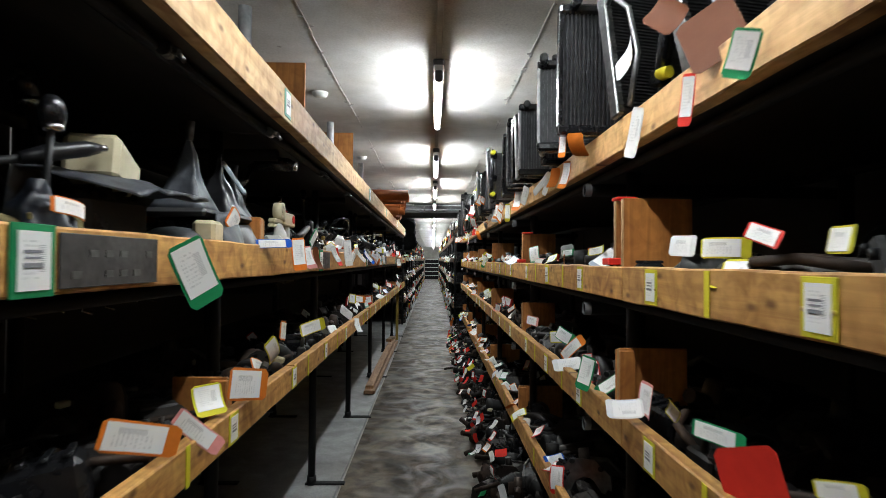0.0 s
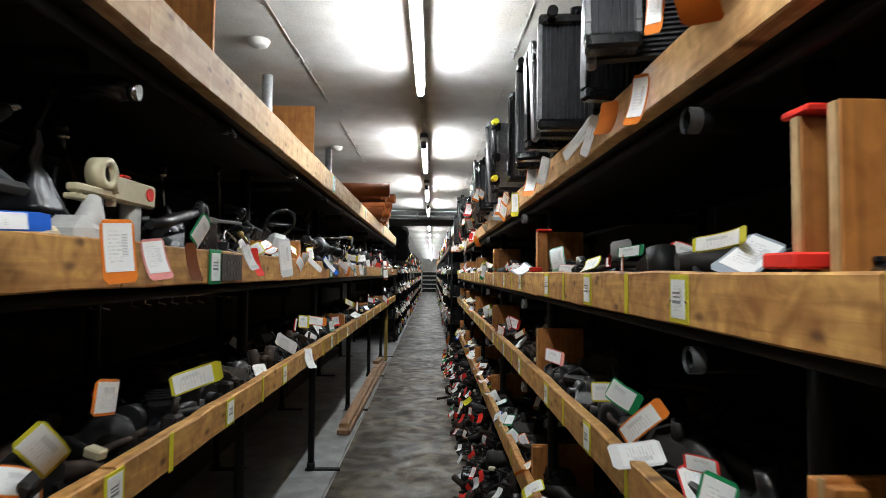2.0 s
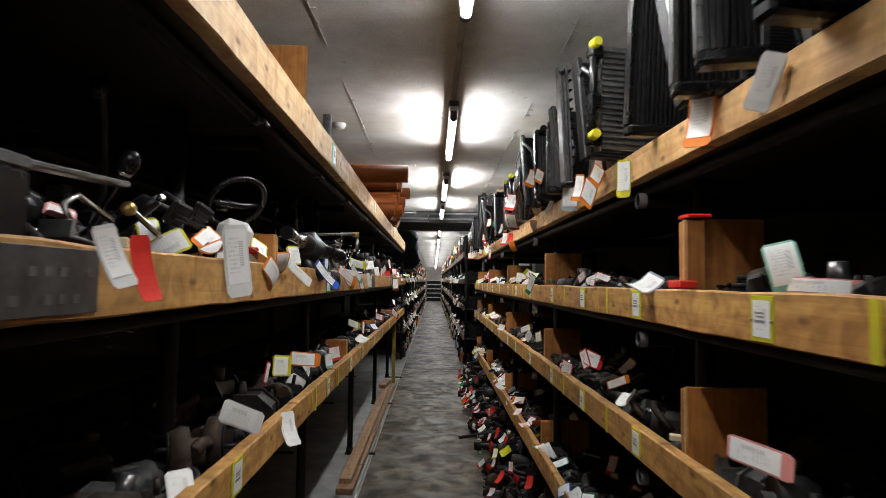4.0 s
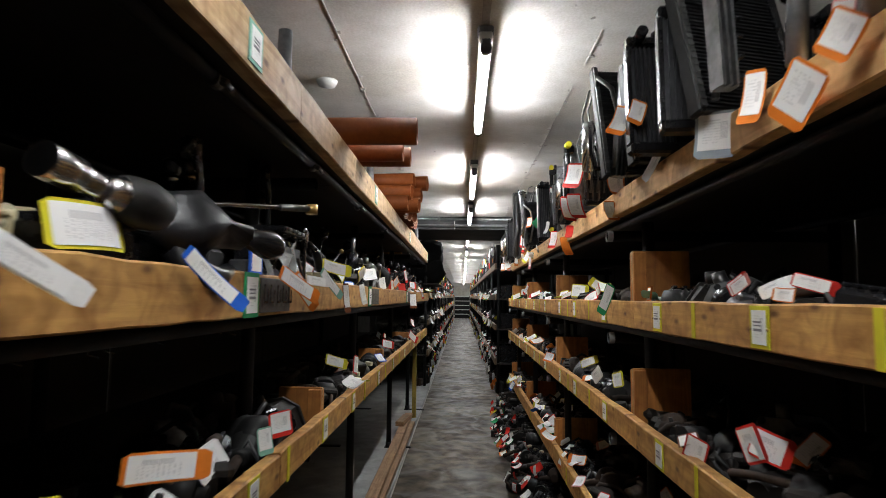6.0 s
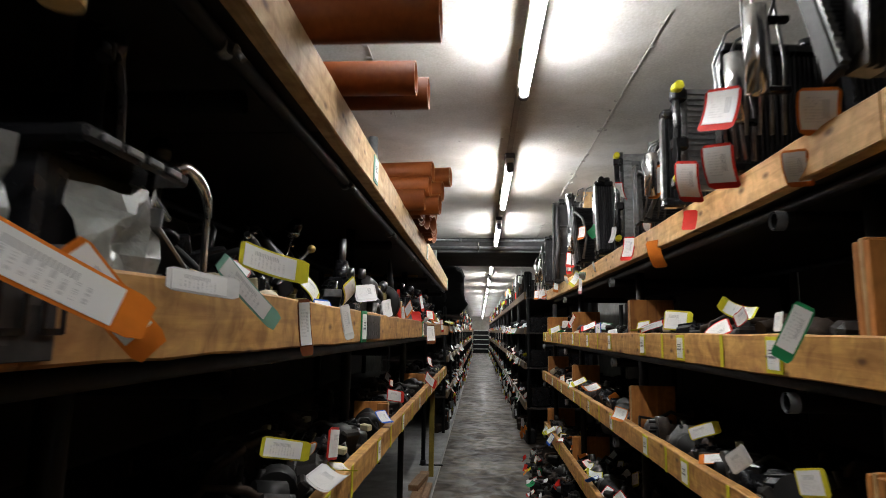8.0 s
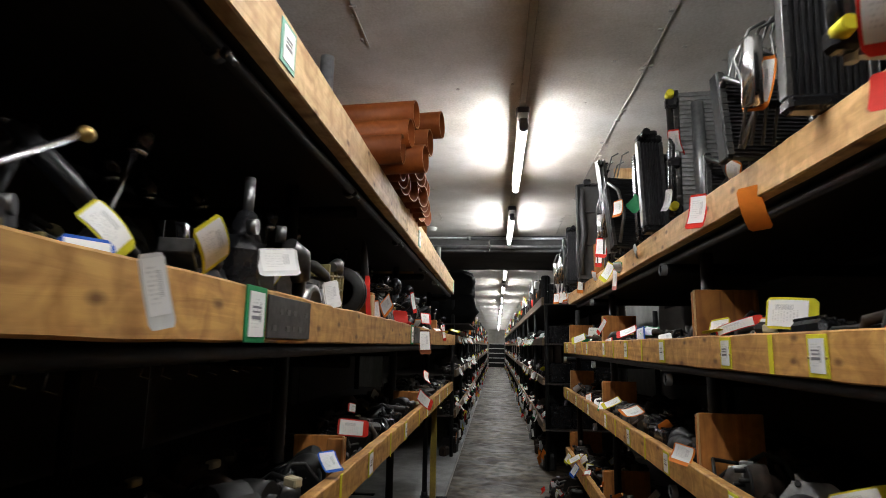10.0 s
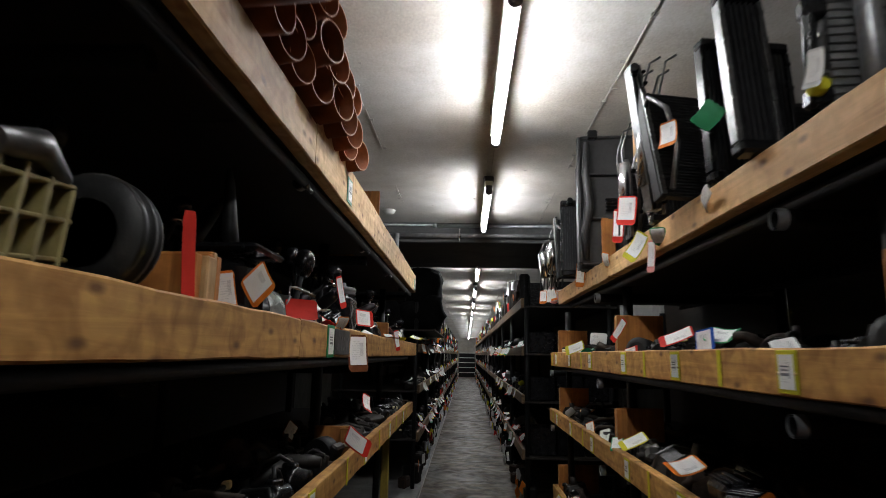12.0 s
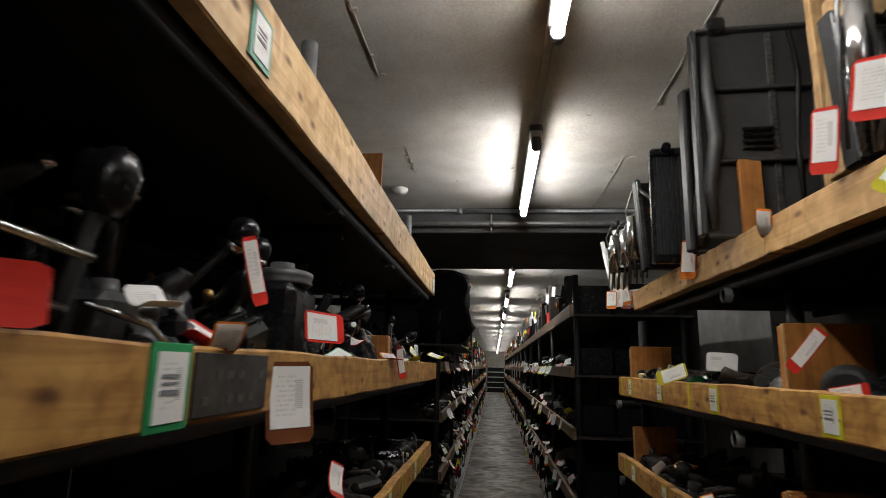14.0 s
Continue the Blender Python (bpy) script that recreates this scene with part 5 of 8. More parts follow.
def fill_shelf(side, z0, z1, ya, yb, kinds, seed, step=0.115, tags=0.6, xface=None, hang=0.25, back=True, group="", blocked=(), kmin=0.9, kmax=1.35, rise=None):
    """A row of parts behind a front board, a second row behind it, and the tags tied to them."""
    rnd = random.Random(seed)
    deck = z0 + 0.0215
    y = ya
    while y < yb:
        if any(abs(y - q) < 0.05 for q in blocked):
            y += 0.09
            continue
        kind = rnd.choice(kinds)
        k = rnd.uniform(kmin, kmax)
        xf = xface if xface is not None else lip_x(side, z1, y)
        tall = kind in ("shifter",)
        x = xf + side * rnd.uniform(0.08, 0.15)
        ob = place(kind, x, y, deck, rnd.uniform(0, 360), rnd.gauss(0, 26 if tall else 7), rnd.gauss(0, 22 if tall else 7), k, rnd=rnd, group=group, behind=(side, xf + side * rnd.uniform(0.035, 0.06)), under=z1 + rnd.uniform(0.4, 1.2) * rise if rise else None)
        if rnd.random() < tags:
            col = rnd.choice(COLOURS)
            curl = rnd.randrange(4)
            kk = rnd.uniform(0.85, 1.15)
            if rnd.random() < hang:
                zz = z1 + rnd.uniform(-0.005, 0.02)
                m = facing((xf - side * rnd.uniform(0.006, 0.02), y + rnd.uniform(-0.03, 0.03), zz), (-side, rnd.uniform(-0.7, 0.05), rnd.uniform(0.0, 0.35)), rnd.gauss(0, 16))
                curl = rnd.choice((0, 1))
            else:
                zz = max(deck + TOP[kind] * k, z1 + 0.012) + rnd.uniform(0.0, 0.03)
                m = facing((xf + side * rnd.uniform(0.02, 0.12), y + rnd.uniform(-0.04, 0.04), zz), (-side * rnd.uniform(0.2, 1.1), rnd.uniform(-1.0, -0.05), rnd.uniform(0.35, 1.3)), rnd.uniform(-75, 75))
            add_tag(ob, m, col, curl, kk)
        if back and rnd.random() < 0.75:
            kind2 = rnd.choice(kinds)
            ob2 = place(kind2, xf + side * rnd.uniform(0.32, 0.5), y + rnd.uniform(-0.03, 0.03), deck, rnd.uniform(0, 360), 0, 0, rnd.uniform(kmin, kmax), rnd=rnd, group=group, under=z1 + 1.4 * rise if rise else None)
            if rnd.random() < tags * 0.3:
                add_tag(ob2, facing((xf + side * 0.36, y, deck + TOP[kind2] + 0.04), (-side, -0.6, 0.6), rnd.uniform(-60, 60)), rnd.choice(COLOURS), 0, 1.0)
        y += step * rnd.uniform(0.7, 1.35) * k


HELD = [2.02, 4.14, 10.2, 3.92, 6.04] + [1.2 + 0.08 * i for i in range(23)] + [4.28 + 0.08 * i for i in range(17)] + [6.64 + 0.08 * i for i in range(22)] + [8.5, 9.2]
fill_shelf(1, *LEVELS[1][1], 0.25, 11.3, GREASY, 21, step=0.08, tags=0.16, hang=0.0, rise=0.085, kmin=1.0, group="parts on the eye-level east shelf", blocked=DIVY)
fill_shelf(1, *LEVELS[1][2], 0.6, 11.4, GREASY, 22, step=0.08, tags=0.16, hang=0.0, rise=0.1, kmin=1.0, group="parts on the waist-high east shelf", blocked=DIVY)
fill_shelf(1, *LEVELS[1][3], 1.6, 11.3, GREASY, 23, step=0.09, tags=0.55, hang=0.06, rise=0.12, group="parts on the knee-high east shelf", blocked=[q + 0.12 for q in DIVY])
fill_shelf(-1, *LEVELS[-1][1], 0.35, 11.65, CABIN, 24, step=0.07, tags=0.1, hang=0.0, kmin=0.75, rise=0.3, group="cabin parts on the eye-level west shelf", blocked=HELD, kmax=1.25)
fill_shelf(-1, *LEVELS[-1][2], 0.7, 11.5, GREASY, 25, step=0.085, tags=0.12, hang=0.02, rise=0.08, group="parts on the waist-high west shelf", blocked=(1.72, 5.72, 7.38, 9.2))

# heaps on the floor under the lowest east shelf
rnd = random.Random(31)
for layer, (x0, x1, z, step) in enumerate(((0.36, 0.62, 0.0, 0.085), (0.42, 0.66, 0.105, 0.1), (0.5, 0.68, 0.2, 0.13))):
    y = 1.9 + 0.03 * layer
    while y < 11.3:
        kind = rnd.choice(GREASY)
        ob = place(kind, rnd.uniform(x0, x1) + 0.02 * layer, y, z, rnd.uniform(0, 360), 0, 0, rnd.uniform(0.85, 1.25), rnd=rnd, group="heaped parts on the floor", under=z + 0.16)
        if rnd.random() < 0.42:
            m = facing((x0 - 0.035 + rnd.uniform(-0.02, 0.04), y + rnd.uniform(-0.05, 0.05), z + rnd.uniform(0.09, 0.15)), (-1, rnd.uniform(-1.3, -0.1), rnd.uniform(0.0, 0.7)), rnd.gauss(0, 28))
            add_tag(ob, m, rnd.choice(["red"] * 7 + ["white"] * 5 + ["yellow", "green", "orange", "red"]), rnd.randrange(4), rnd.uniform(0.6, 0.85), blank=rnd.random() < 0.4)
        y += step * rnd.uniform(0.7, 1.3)

# cabin parts that stand out on the eye-level west shelf
DK = 1.4555
WEST = "cabin parts on the eye-level west shelf"
place("module", -0.76, 1.31, DK, 80, k=1.6, v=2, group=WEST, behind=(-1, -0.572))
place("cream_box", -0.74, 1.31, DK + 0.165, 105, 0, 12, k=1.0, group=WEST, behind=(-1, -0.572))
place("cream_box", -0.65, 1.9, DK, 60, 0, 0, k=0.9, group=WEST, behind=(-1, -0.572))
place("white_housing", -0.66, 3.92, DK, 25, k=1.15, group=WEST, behind=(-1, -0.572))
place("latch", -0.63, 5.4, DK + 0.08, 100, 0, 20, k=1.3, v=1, group=WEST, behind=(-1, -0.572))
place("lattice", -0.66, 6.04, DK, 70, k=1.0, v=1, group=WEST, behind=(-1, -0.572))
place("linkage", -0.64, 6.06, DK + 0.05, 70, 0, -30, k=0.8, v=0, group=WEST, behind=(-1, -0.572))
place("latch", -0.62, 8.3, DK + 0.05, 70, 10, 30, k=1.2, v=2, group=WEST, behind=(-1, -0.572))
place("latch", -0.63, 6.4, DK + 0.06, 110, 0, 20, k=1.1, v=0, group=WEST, behind=(-1, -0.572))
place("latch", -0.63, 3.2, DK + 0.05, 80, 0, 10, k=1.2, v=0, group=WEST, behind=(-1, -0.572))
place("latch", -0.64, 9.6, DK + 0.05, 60, 0, -10, k=1.2, v=1, group=WEST, behind=(-1, -0.572))
place("shifter", -0.72, 9.0, DK, 10, -4, 6, k=1.0, v=0, group=WEST, behind=(-1, -0.572))


def assemble(name, label, category, base, parts, group=WEST):
    """A thing whose parts are given in the place's own metres; its root stands at base."""
    root = empty(name, label, category, group, at=base)
    for pname, bm, mat, *lab in parts:
        bmesh.ops.translate(bm, verts=bm.verts, vec=-Vector(base))
        part(pname, bm, mat, root, *lab)
    ITEMS.append((root, Vector(base)))
    return root


def cloth(bm, corners, n=14, sag=0.03, seed=0, thick=0.004, crease=0.012):
    """A thick soft sheet over four corners (a, b, c, d in turn), sagging and creased."""
    a, b, c, d = (Vector(q) for q in corners)
    nrm = (b - a).cross(d - a).normalized()
    top, low = [], []
    for i in range(n + 1):
        for j in range(n + 1):
            u, v = i / n, j / n
            p = (a * (1 - u) + b * u) * (1 - v) + (d * (1 - u) + c * u) * v
            p = p + nrm * (4 * sag * u * (1 - u) * (0.4 + v * (1 - v))) + noise.noise_vector(p * 17 + Vector((seed, 0, 0))) * crease
            top.append(bm.verts.new(p + nrm * thick / 2))
            low.append(bm.verts.new(p - nrm * thick / 2))
    m = n + 1
    for i in range(n):
        for j in range(n):
            q = (i * m + j, i * m + j + 1, (i + 1) * m + j + 1, (i + 1) * m + j)
            bm.faces.new([top[k] for k in q]).smooth = True
            bm.faces.new([low[k] for k in reversed(q)]).smooth = True
    rim = [i * m for i in range(m)] + [n * m + j for j in range(1, m)] + [i * m + n for i in range(n - 1, -1, -1)] + [j for j in range(n - 1, 0, -1)]
    for k, q in enumerate(rim):
        r = rim[(k + 1) % len(rim)]
        bm.faces.new((top[q], top[r], low[r], low[q]))


def peaked_boot(bm, base, tip, w, d, seed):
    """Leather stretched from a frame up to a narrow tip: flat panels with sharp ridges and slack folds."""
    base, tip = Vector(base), Vector(tip)
    rows, seg = 14, 24
    rings = []
    for j in range(rows + 1):
        v = j / rows
        q = (1 - v) ** 1.7 * 0.94 + 0.06
        c = base.lerp(tip, v)
        loop = []
        for k in range(seg):
            s = k / seg * 4
            side_, f = int(s), s - int(s)
            cx, cy = ((-1 + 2 * f, -1), (1, -1 + 2 * f), (1 - 2 * f, 1), (-1, 1 - 2 * f))[side_]
            pull = 1 - 0.28 * math.sin(math.pi * f) * math.sin(math.pi * v) * (0.7 + 0.6 * noise.noise(Vector((side_ * 3.1, v * 3, seed))))
            co = c + Vector((cx * w / 2 * q * pull, cy * d / 2 * q * pull, 0))
            loop.append(bm.verts.new(co + noise.noise_vector(co * 22 + Vector((seed, 0, 0))) * 0.011 * math.sin(math.pi * v)))
        rings.append(loop)
    for q0, q1 in zip(rings, rings[1:]):
        for i in range(seg):
            bm.faces.new((q0[i], q0[(i + 1) % seg], q1[(i + 1) % seg], q1[i])).smooth = True
    bm.faces.new(rings[0][::-1])
    bm.faces.new(rings[-1])


# folded sheet of dark leather over the parts by the first post
bm = bmesh.new()
cloth(bm, ((-0.575, 1.16, 1.615), (-0.575, 1.5, 1.63), (-0.80, 1.55, 1.66), (-0.80, 1.12, 1.67)), sag=0.035, seed=2)
b2 = bmesh.new()
cloth(bm, ((-0.80, 1.55, 1.66), (-0.80, 1.12, 1.67), (-0.84, 1.14, 1.458), (-0.84, 1.53, 1.458)), sag=0.01, seed=5)
b2.free()
assemble("leather_cover", "folded slate-grey leather cover draped over parts", "leather cover", (-0.82, 1.33, DK), [("cover", bm, "slate_light")])
bm = bmesh.new()
lathe(bm, [(0.095, -0.06), (0.092, 0.0), (0.078, 0.035), (0.045, 0.055), (0.0, 0.06)], (-0.69, 1.56, 1.516), "z", 24)
assemble("rubber_dome", "smooth dark rubber dome behind the board", "rubber cover", (-0.69, 1.56, DK), [("dome", bm, "slate_light")])
for y, x, tipz, m, stripe, w in ((1.72, -0.73, 1.86, "slate_light", False, 0.15), (1.93, -0.72, 1.83, "leather", True, 0.16), (2.12, -0.74, 1.80, "slate_light", False, 0.15)):
    f = bmesh.new()
    box(f, (x, y, 1.533), (w - 0.03, w - 0.03, 0.155), bev=0.012)
    g = bmesh.new()
    box(g, (x, y, 1.622), (w + 0.04, w + 0.03, 0.024), bev=0.012)
    h = bmesh.new()
    peaked_boot(h, (x, y, 1.632), (x + 0.03, y - 0.05, tipz), w, w, y * 9)
    parts = [("frame", f, "black"), ("surround", g, "shroud_plastic"), ("boot", h, m, "creased leather boot")]
    if stripe:
        s = bmesh.new()
        box(s, (x + 0.07, y - 0.035, 1.755), (0.012, 0.022, 0.13), Matrix.Rotation(-0.62, 3, "Y"), bev=0.003)
        parts.append(("stripe", s, "card_grey", "pale blue-grey trim stripe"))
    else:
        s = bmesh.new()
        cyl(s, (x + 0.03, y - 0.05, tipz - 0.03), (x + 0.034, y - 0.055, tipz + 0.025), 0.011, 0.013)
        parts.append(("collar", s, "alu", "dull metal collar"))
    assemble("gear_surround", ("slate-grey" if m != "leather" else "black") + " leather gear boot on its plastic frame", "gear boot", (x, y, DK), parts)
# loose trim panels leaning behind the board
for i, (y, m) in enumerate(((1.66, "slate_light"), (1.82, "shroud_plastic"), (2.02, "slate_light"))):
    bm = bmesh.new()
    cloth(bm, ((-0.575, y, 1.46), (-0.575, y + 0.17, 1.46), (-0.63, y + 0.2, 1.63 - 0.03 * i), (-0.63, y + 0.03, 1.62 - 0.03 * i)), n=10, sag=0.03, seed=50 + i, crease=0.008)
    assemble("trim_panel", "smooth curved grey trim panel leaning on parts", "trim panel", (-0.59, y + 0.09, DK), [("panel", bm, m)])
for i, (y, z) in enumerate(((1.6, 1.57), (2.16, 1.53))):
    bm = bmesh.new()
    box(bm, (-0.615, y, (z + DK) / 2 + 0.012), (0.06, 0.1, z - DK + 0.024), Matrix.Rotation(0.12, 3, "Z"), bev=0.01)
    assemble("control_box", "small cream plastic box behind the board", "plastic box", (-0.615, y, DK), [("shell", bm, "cream")])
# gear lever lying across with a glossy grip
b, g, k, e = (bmesh.new() for _ in range(4))
box(b, (-0.82, 2.42, 1.53), (0.16, 0.12, 0.15), bev=0.014)
pipe(b, [(-0.82, 2.42, 1.6), (-0.81, 2.42, 1.75), (-0.76, 2.42, 1.87)], 0.009)
pipe(k, [(-0.77, 2.42, 1.865), (-0.73, 2.42, 1.885), (-0.67, 2.43, 1.893), (-0.61, 2.44, 1.888), (-0.592, 2.442, 1.885)], [0.014, 0.026, 0.03, 0.029, 0.02], 14)
cyl(e, (-0.594, 2.442, 1.885), (-0.575, 2.444, 1.883), 0.022, 0.018, seg=14)
peaked_boot(g, (-0.82, 2.42, 1.6), (-0.79, 2.42, 1.82), 0.15, 0.12, 4)
assemble("gear_lever", "black gear lever with a chrome-tipped glossy grip", "gear lever", (-0.82, 2.42, DK), [("base", b, "black"), ("boot", g, "leather"), ("grip", k, "black"), ("grip_cap", e, "chrome", "chrome cap")])
# cream selector bracket on a white moulding
b, r, k, w, z, cl = (bmesh.new() for _ in range(6))
box(b, (-0.645, 2.55, 1.664), (0.03, 0.2, 0.06), bev=0.006)
box(b, (-0.645, 2.40, 1.647), (0.028, 0.16, 0.018), bev=0.004)
box(b, (-0.645, 2.36, 1.627), (0.026, 0.1, 0.012), bev=0.003)
for y in (2.34, 2.39, 2.47):
    box(b, (-0.648, y, 1.636), (0.024, 0.006, 0.03), bev=0.002)
pipe(b, [(-0.645, 2.46, 1.65), (-0.645, 2.445, 1.7), (-0.645, 2.43, 1.71)], [0.02, 0.018, 0.015])
lathe(r, [(0.02, -0.018), (0.037, -0.018), (0.037, 0.018), (0.02, 0.018), (0.02, -0.018)], (-0.643, 2.424, 1.69), "x", 22)
cyl(z, (-0.655, 2.424, 1.69), (-0.632, 2.424, 1.69), 0.0195, seg=16)
cyl(k, (-0.632, 2.615, 1.668), (-0.626, 2.615, 1.668), 0.017, seg=18)
box(cl, (-0.645, 2.52, 1.698), (0.02, 0.03, 0.01), bev=0.003)
box(w, (-0.635, 2.37, 1.52), (0.11, 0.2, 0.13), bev=0.028)
pipe(w, [(-0.62, 2.31, 1.53), (-0.615, 2.34, 1.59), (-0.63, 2.37, 1.625)], [0.035, 0.026, 0.016], 12)
box(w, (-0.66, 2.58, 1.55), (0.04, 0.05, 0.19), bev=0.01)
assemble("selector_bracket", "cream moulded selector bracket on a white moulding", "plastic bracket", (-0.64, 2.45, DK), [("arm", b, "cream"), ("ring", r, "cream"), ("bush", z, "black"), ("stop", k, "card_red", "bright red stop"), ("clip", cl, "card_red", "red clip"), ("moulding", w, "white_plastic", "milky white moulding")])
# long black hand lever with a ratchet
b, g, k, s = (bmesh.new() for _ in range(4))
pipe(g, [(-0.60, 2.56, 1.588), (-0.605, 2.66, 1.603), (-0.615, 2.8, 1.634), (-0.62, 2.88, 1.65)], [0.012, 0.017, 0.016, 0.011], 12)
lathe(k, [(0.006, -0.014), (0.03, -0.014), (0.034, -0.006), (0.034, 0.006), (0.03, 0.014), (0.012, 0.016), (0.006, 0.01)], (-0.62, 2.92, 1.652), "x", 20)
for i in range(7):
    a = 0.2 + i * 0.42
    box(k, (-0.62, 2.92 + 0.036 * math.cos(a), 1.652 + 0.036 * math.sin(a)), (0.01, 0.008, 0.008), Matrix.Rotation(a, 3, "X"), bev=0.001)
box(b, (-0.64, 2.98, 1.545), (0.05, 0.16, 0.18), bev=0.01)
box(s, (-0.635, 3.16, 1.648), (0.03, 0.3, 0.01), Matrix.Rotation(0.05, 3, "X"), bev=0.003)
box(s, (-0.635, 3.02, 1.64), (0.036, 0.08, 0.02), bev=0.004)
assemble("handbrake_lever", "long black handbrake lever with a toothed pivot", "handbrake lever", (-0.64, 2.98, DK), [("grip", g, "leather"), ("ratchet", k, "dark_steel"), ("bracket", b, "black"), ("strap", s, "alu", "bright steel strap")])
# curved black handles that rise from the shelf
for x, y, top, reach in ((-0.78, 3.5, 1.9, 0.04), (-0.72, 4.93, 1.86, 0.08), (-0.73, 5.46, 1.92, 0.05), (-0.7, 8.6, 1.79, 0.06)):
    b, s = bmesh.new(), bmesh.new()
    pipe(b, [(x, y, 1.6), (x - 0.004, y, top - 0.09), (x - 0.01, y - 0.01, top - 0.03), (x - 0.005, y - reach * 0.4, top), (x, y - reach, top - 0.012), (x + 0.005, y - reach * 1.25, top - 0.05)], [0.009, 0.009, 0.012, 0.016, 0.017, 0.012], 12)
    box(s, (x, y, 1.53), (0.09, 0.11, 0.15), bev=0.014)
    cyl(s, (x, y, 1.59), (x, y, 1.625), 0.024, 0.016, seg=14)
    assemble("hooked_lever", "glossy black hooked lever on a dark base", "lever", (x, y, DK), [("handle", b, "black"), ("base", s, "shroud_plastic")])
# knobs and gaiters that lie over the board's edge
b, c, k, n = (bmesh.new() for _ in range(4))
box(b, (-0.66, 4.36, 1.525), (0.12, 0.2, 0.14), bev=0.016)
cyl(c, (-0.575, 4.2, 1.648), (-0.57, 4.255, 1.638), 0.024, seg=16)
cyl(c, (-0.57, 4.262, 1.637), (-0.566, 4.305, 1.63), 0.019, seg=16)
cyl(c, (-0.566, 4.305, 1.63), (-0.56, 4.33, 1.626), 0.022, 0.028, seg=16)
pipe(k, [(-0.562, 4.32, 1.628), (-0.559, 4.345, 1.625), (-0.555, 4.385, 1.622), (-0.552, 4.425, 1.618), (-0.55, 4.445, 1.612)], [0.02, 0.035, 0.039, 0.034, 0.016], 18)
cyl(n, (-0.64, 4.4, 1.57), (-0.556, 4.4, 1.6), 0.01)
assemble("gear_lever", "chunky black gear knob with chrome rings", "gear lever", (-0.66, 4.36, DK), [("housing", b, "black"), ("ring", c, "chrome", "chrome rings"), ("knob", k, "rubber"), ("stub", n, "dark_steel")])
b, g, k, n = (bmesh.new() for _ in range(4))
box(b, (-0.67, 4.63, 1.525), (0.14, 0.13, 0.14), bev=0.016)
pipe(g, [(-0.63, 4.58, 1.565), (-0.6, 4.6, 1.61), (-0.575, 4.64, 1.625), (-0.55, 4.69, 1.618), (-0.535, 4.735, 1.608)], [0.055, 0.062, 0.05, 0.034, 0.018], 22)
for q in g.verts:
    q.co += noise.noise_vector(q.co * 19) * 0.03 + noise.noise_vector(q.co * 50) * 0.008
pipe(k, [(-0.535, 4.735, 1.608), (-0.52, 4.775, 1.604), (-0.508, 4.81, 1.6), (-0.498, 4.84, 1.596), (-0.494, 4.853, 1.594)], [0.014, 0.026, 0.034, 0.029, 0.014], 16)
pipe(n, [(-0.6, 4.56, 1.57), (-0.57, 4.59, 1.53), (-0.545, 4.64, 1.515), (-0.545, 4.69, 1.535)], [0.02, 0.026, 0.026, 0.016], 12)
assemble("gear_lever", "black gear lever lying in its slack leather gaiter", "gear lever", (-0.67, 4.63, DK), [("housing", b, "black"), ("gaiter", g, "leather"), ("knob", k, "black"), ("flap", n, "leather")])
b, k, n = (bmesh.new() for _ in range(3))
pipe(b, [(-0.75, 4.62, 1.66), (-0.6, 4.8, 1.69), (-0.46, 4.962, 1.705)], 0.0055, 8)
sl = bmesh.new()
pipe(sl, [(-0.51, 4.905, 1.7), (-0.455, 4.967, 1.706)], 0.009, 8)
cyl(k, (-0.452, 4.974, 1.693), (-0.452, 4.974, 1.717), 0.015, seg=14)
box(n, (-0.77, 4.6, 1.56), (0.07, 0.07, 0.21), bev=0.012)
assemble("linkage_rod", "thin bright steel rod with a brass eye", "linkage rod", (-0.77, 4.6, DK), [("rod", b, "chrome"), ("eye", k, "brass", "brass eye"), ("sleeve", sl, "alu"), ("socket", n, "dark_steel")])
# dark control box with a bright band, and clear bags before it
b, c, k = (bmesh.new() for _ in range(3))
box(b, (-0.7, 5.3, 1.565), (0.1, 0.17, 0.22), bev=0.008)
box(b, (-0.67, 5.3, 1.683), (0.17, 0.22, 0.02), bev=0.005)
for i in range(4):
    box(k, (-0.583, 5.23 + 0.045 * i, 1.683), (0.006, 0.03, 0.01), bev=0.002)
pipe(c, [(-0.59, 5.38, 1.69), (-0.592, 5.41, 1.704), (-0.6, 5.45, 1.706), (-0.608, 5.49, 1.7), (-0.618, 5.53, 1.688), (-0.628, 5.56, 1.66)], [0.007, 0.009, 0.01, 0.01, 0.009, 0.006], 8)
box(c, (-0.632, 5.562, 1.56), (0.01, 0.014, 0.208), bev=0.003)
assemble("control_box", "glossy black control box with a bright metal band", "control box", (-0.67, 5.3, DK), [("box", b, "black"), ("band", c, "chrome", "curved bright metal band"), ("slot", k, "grey_plastic")])
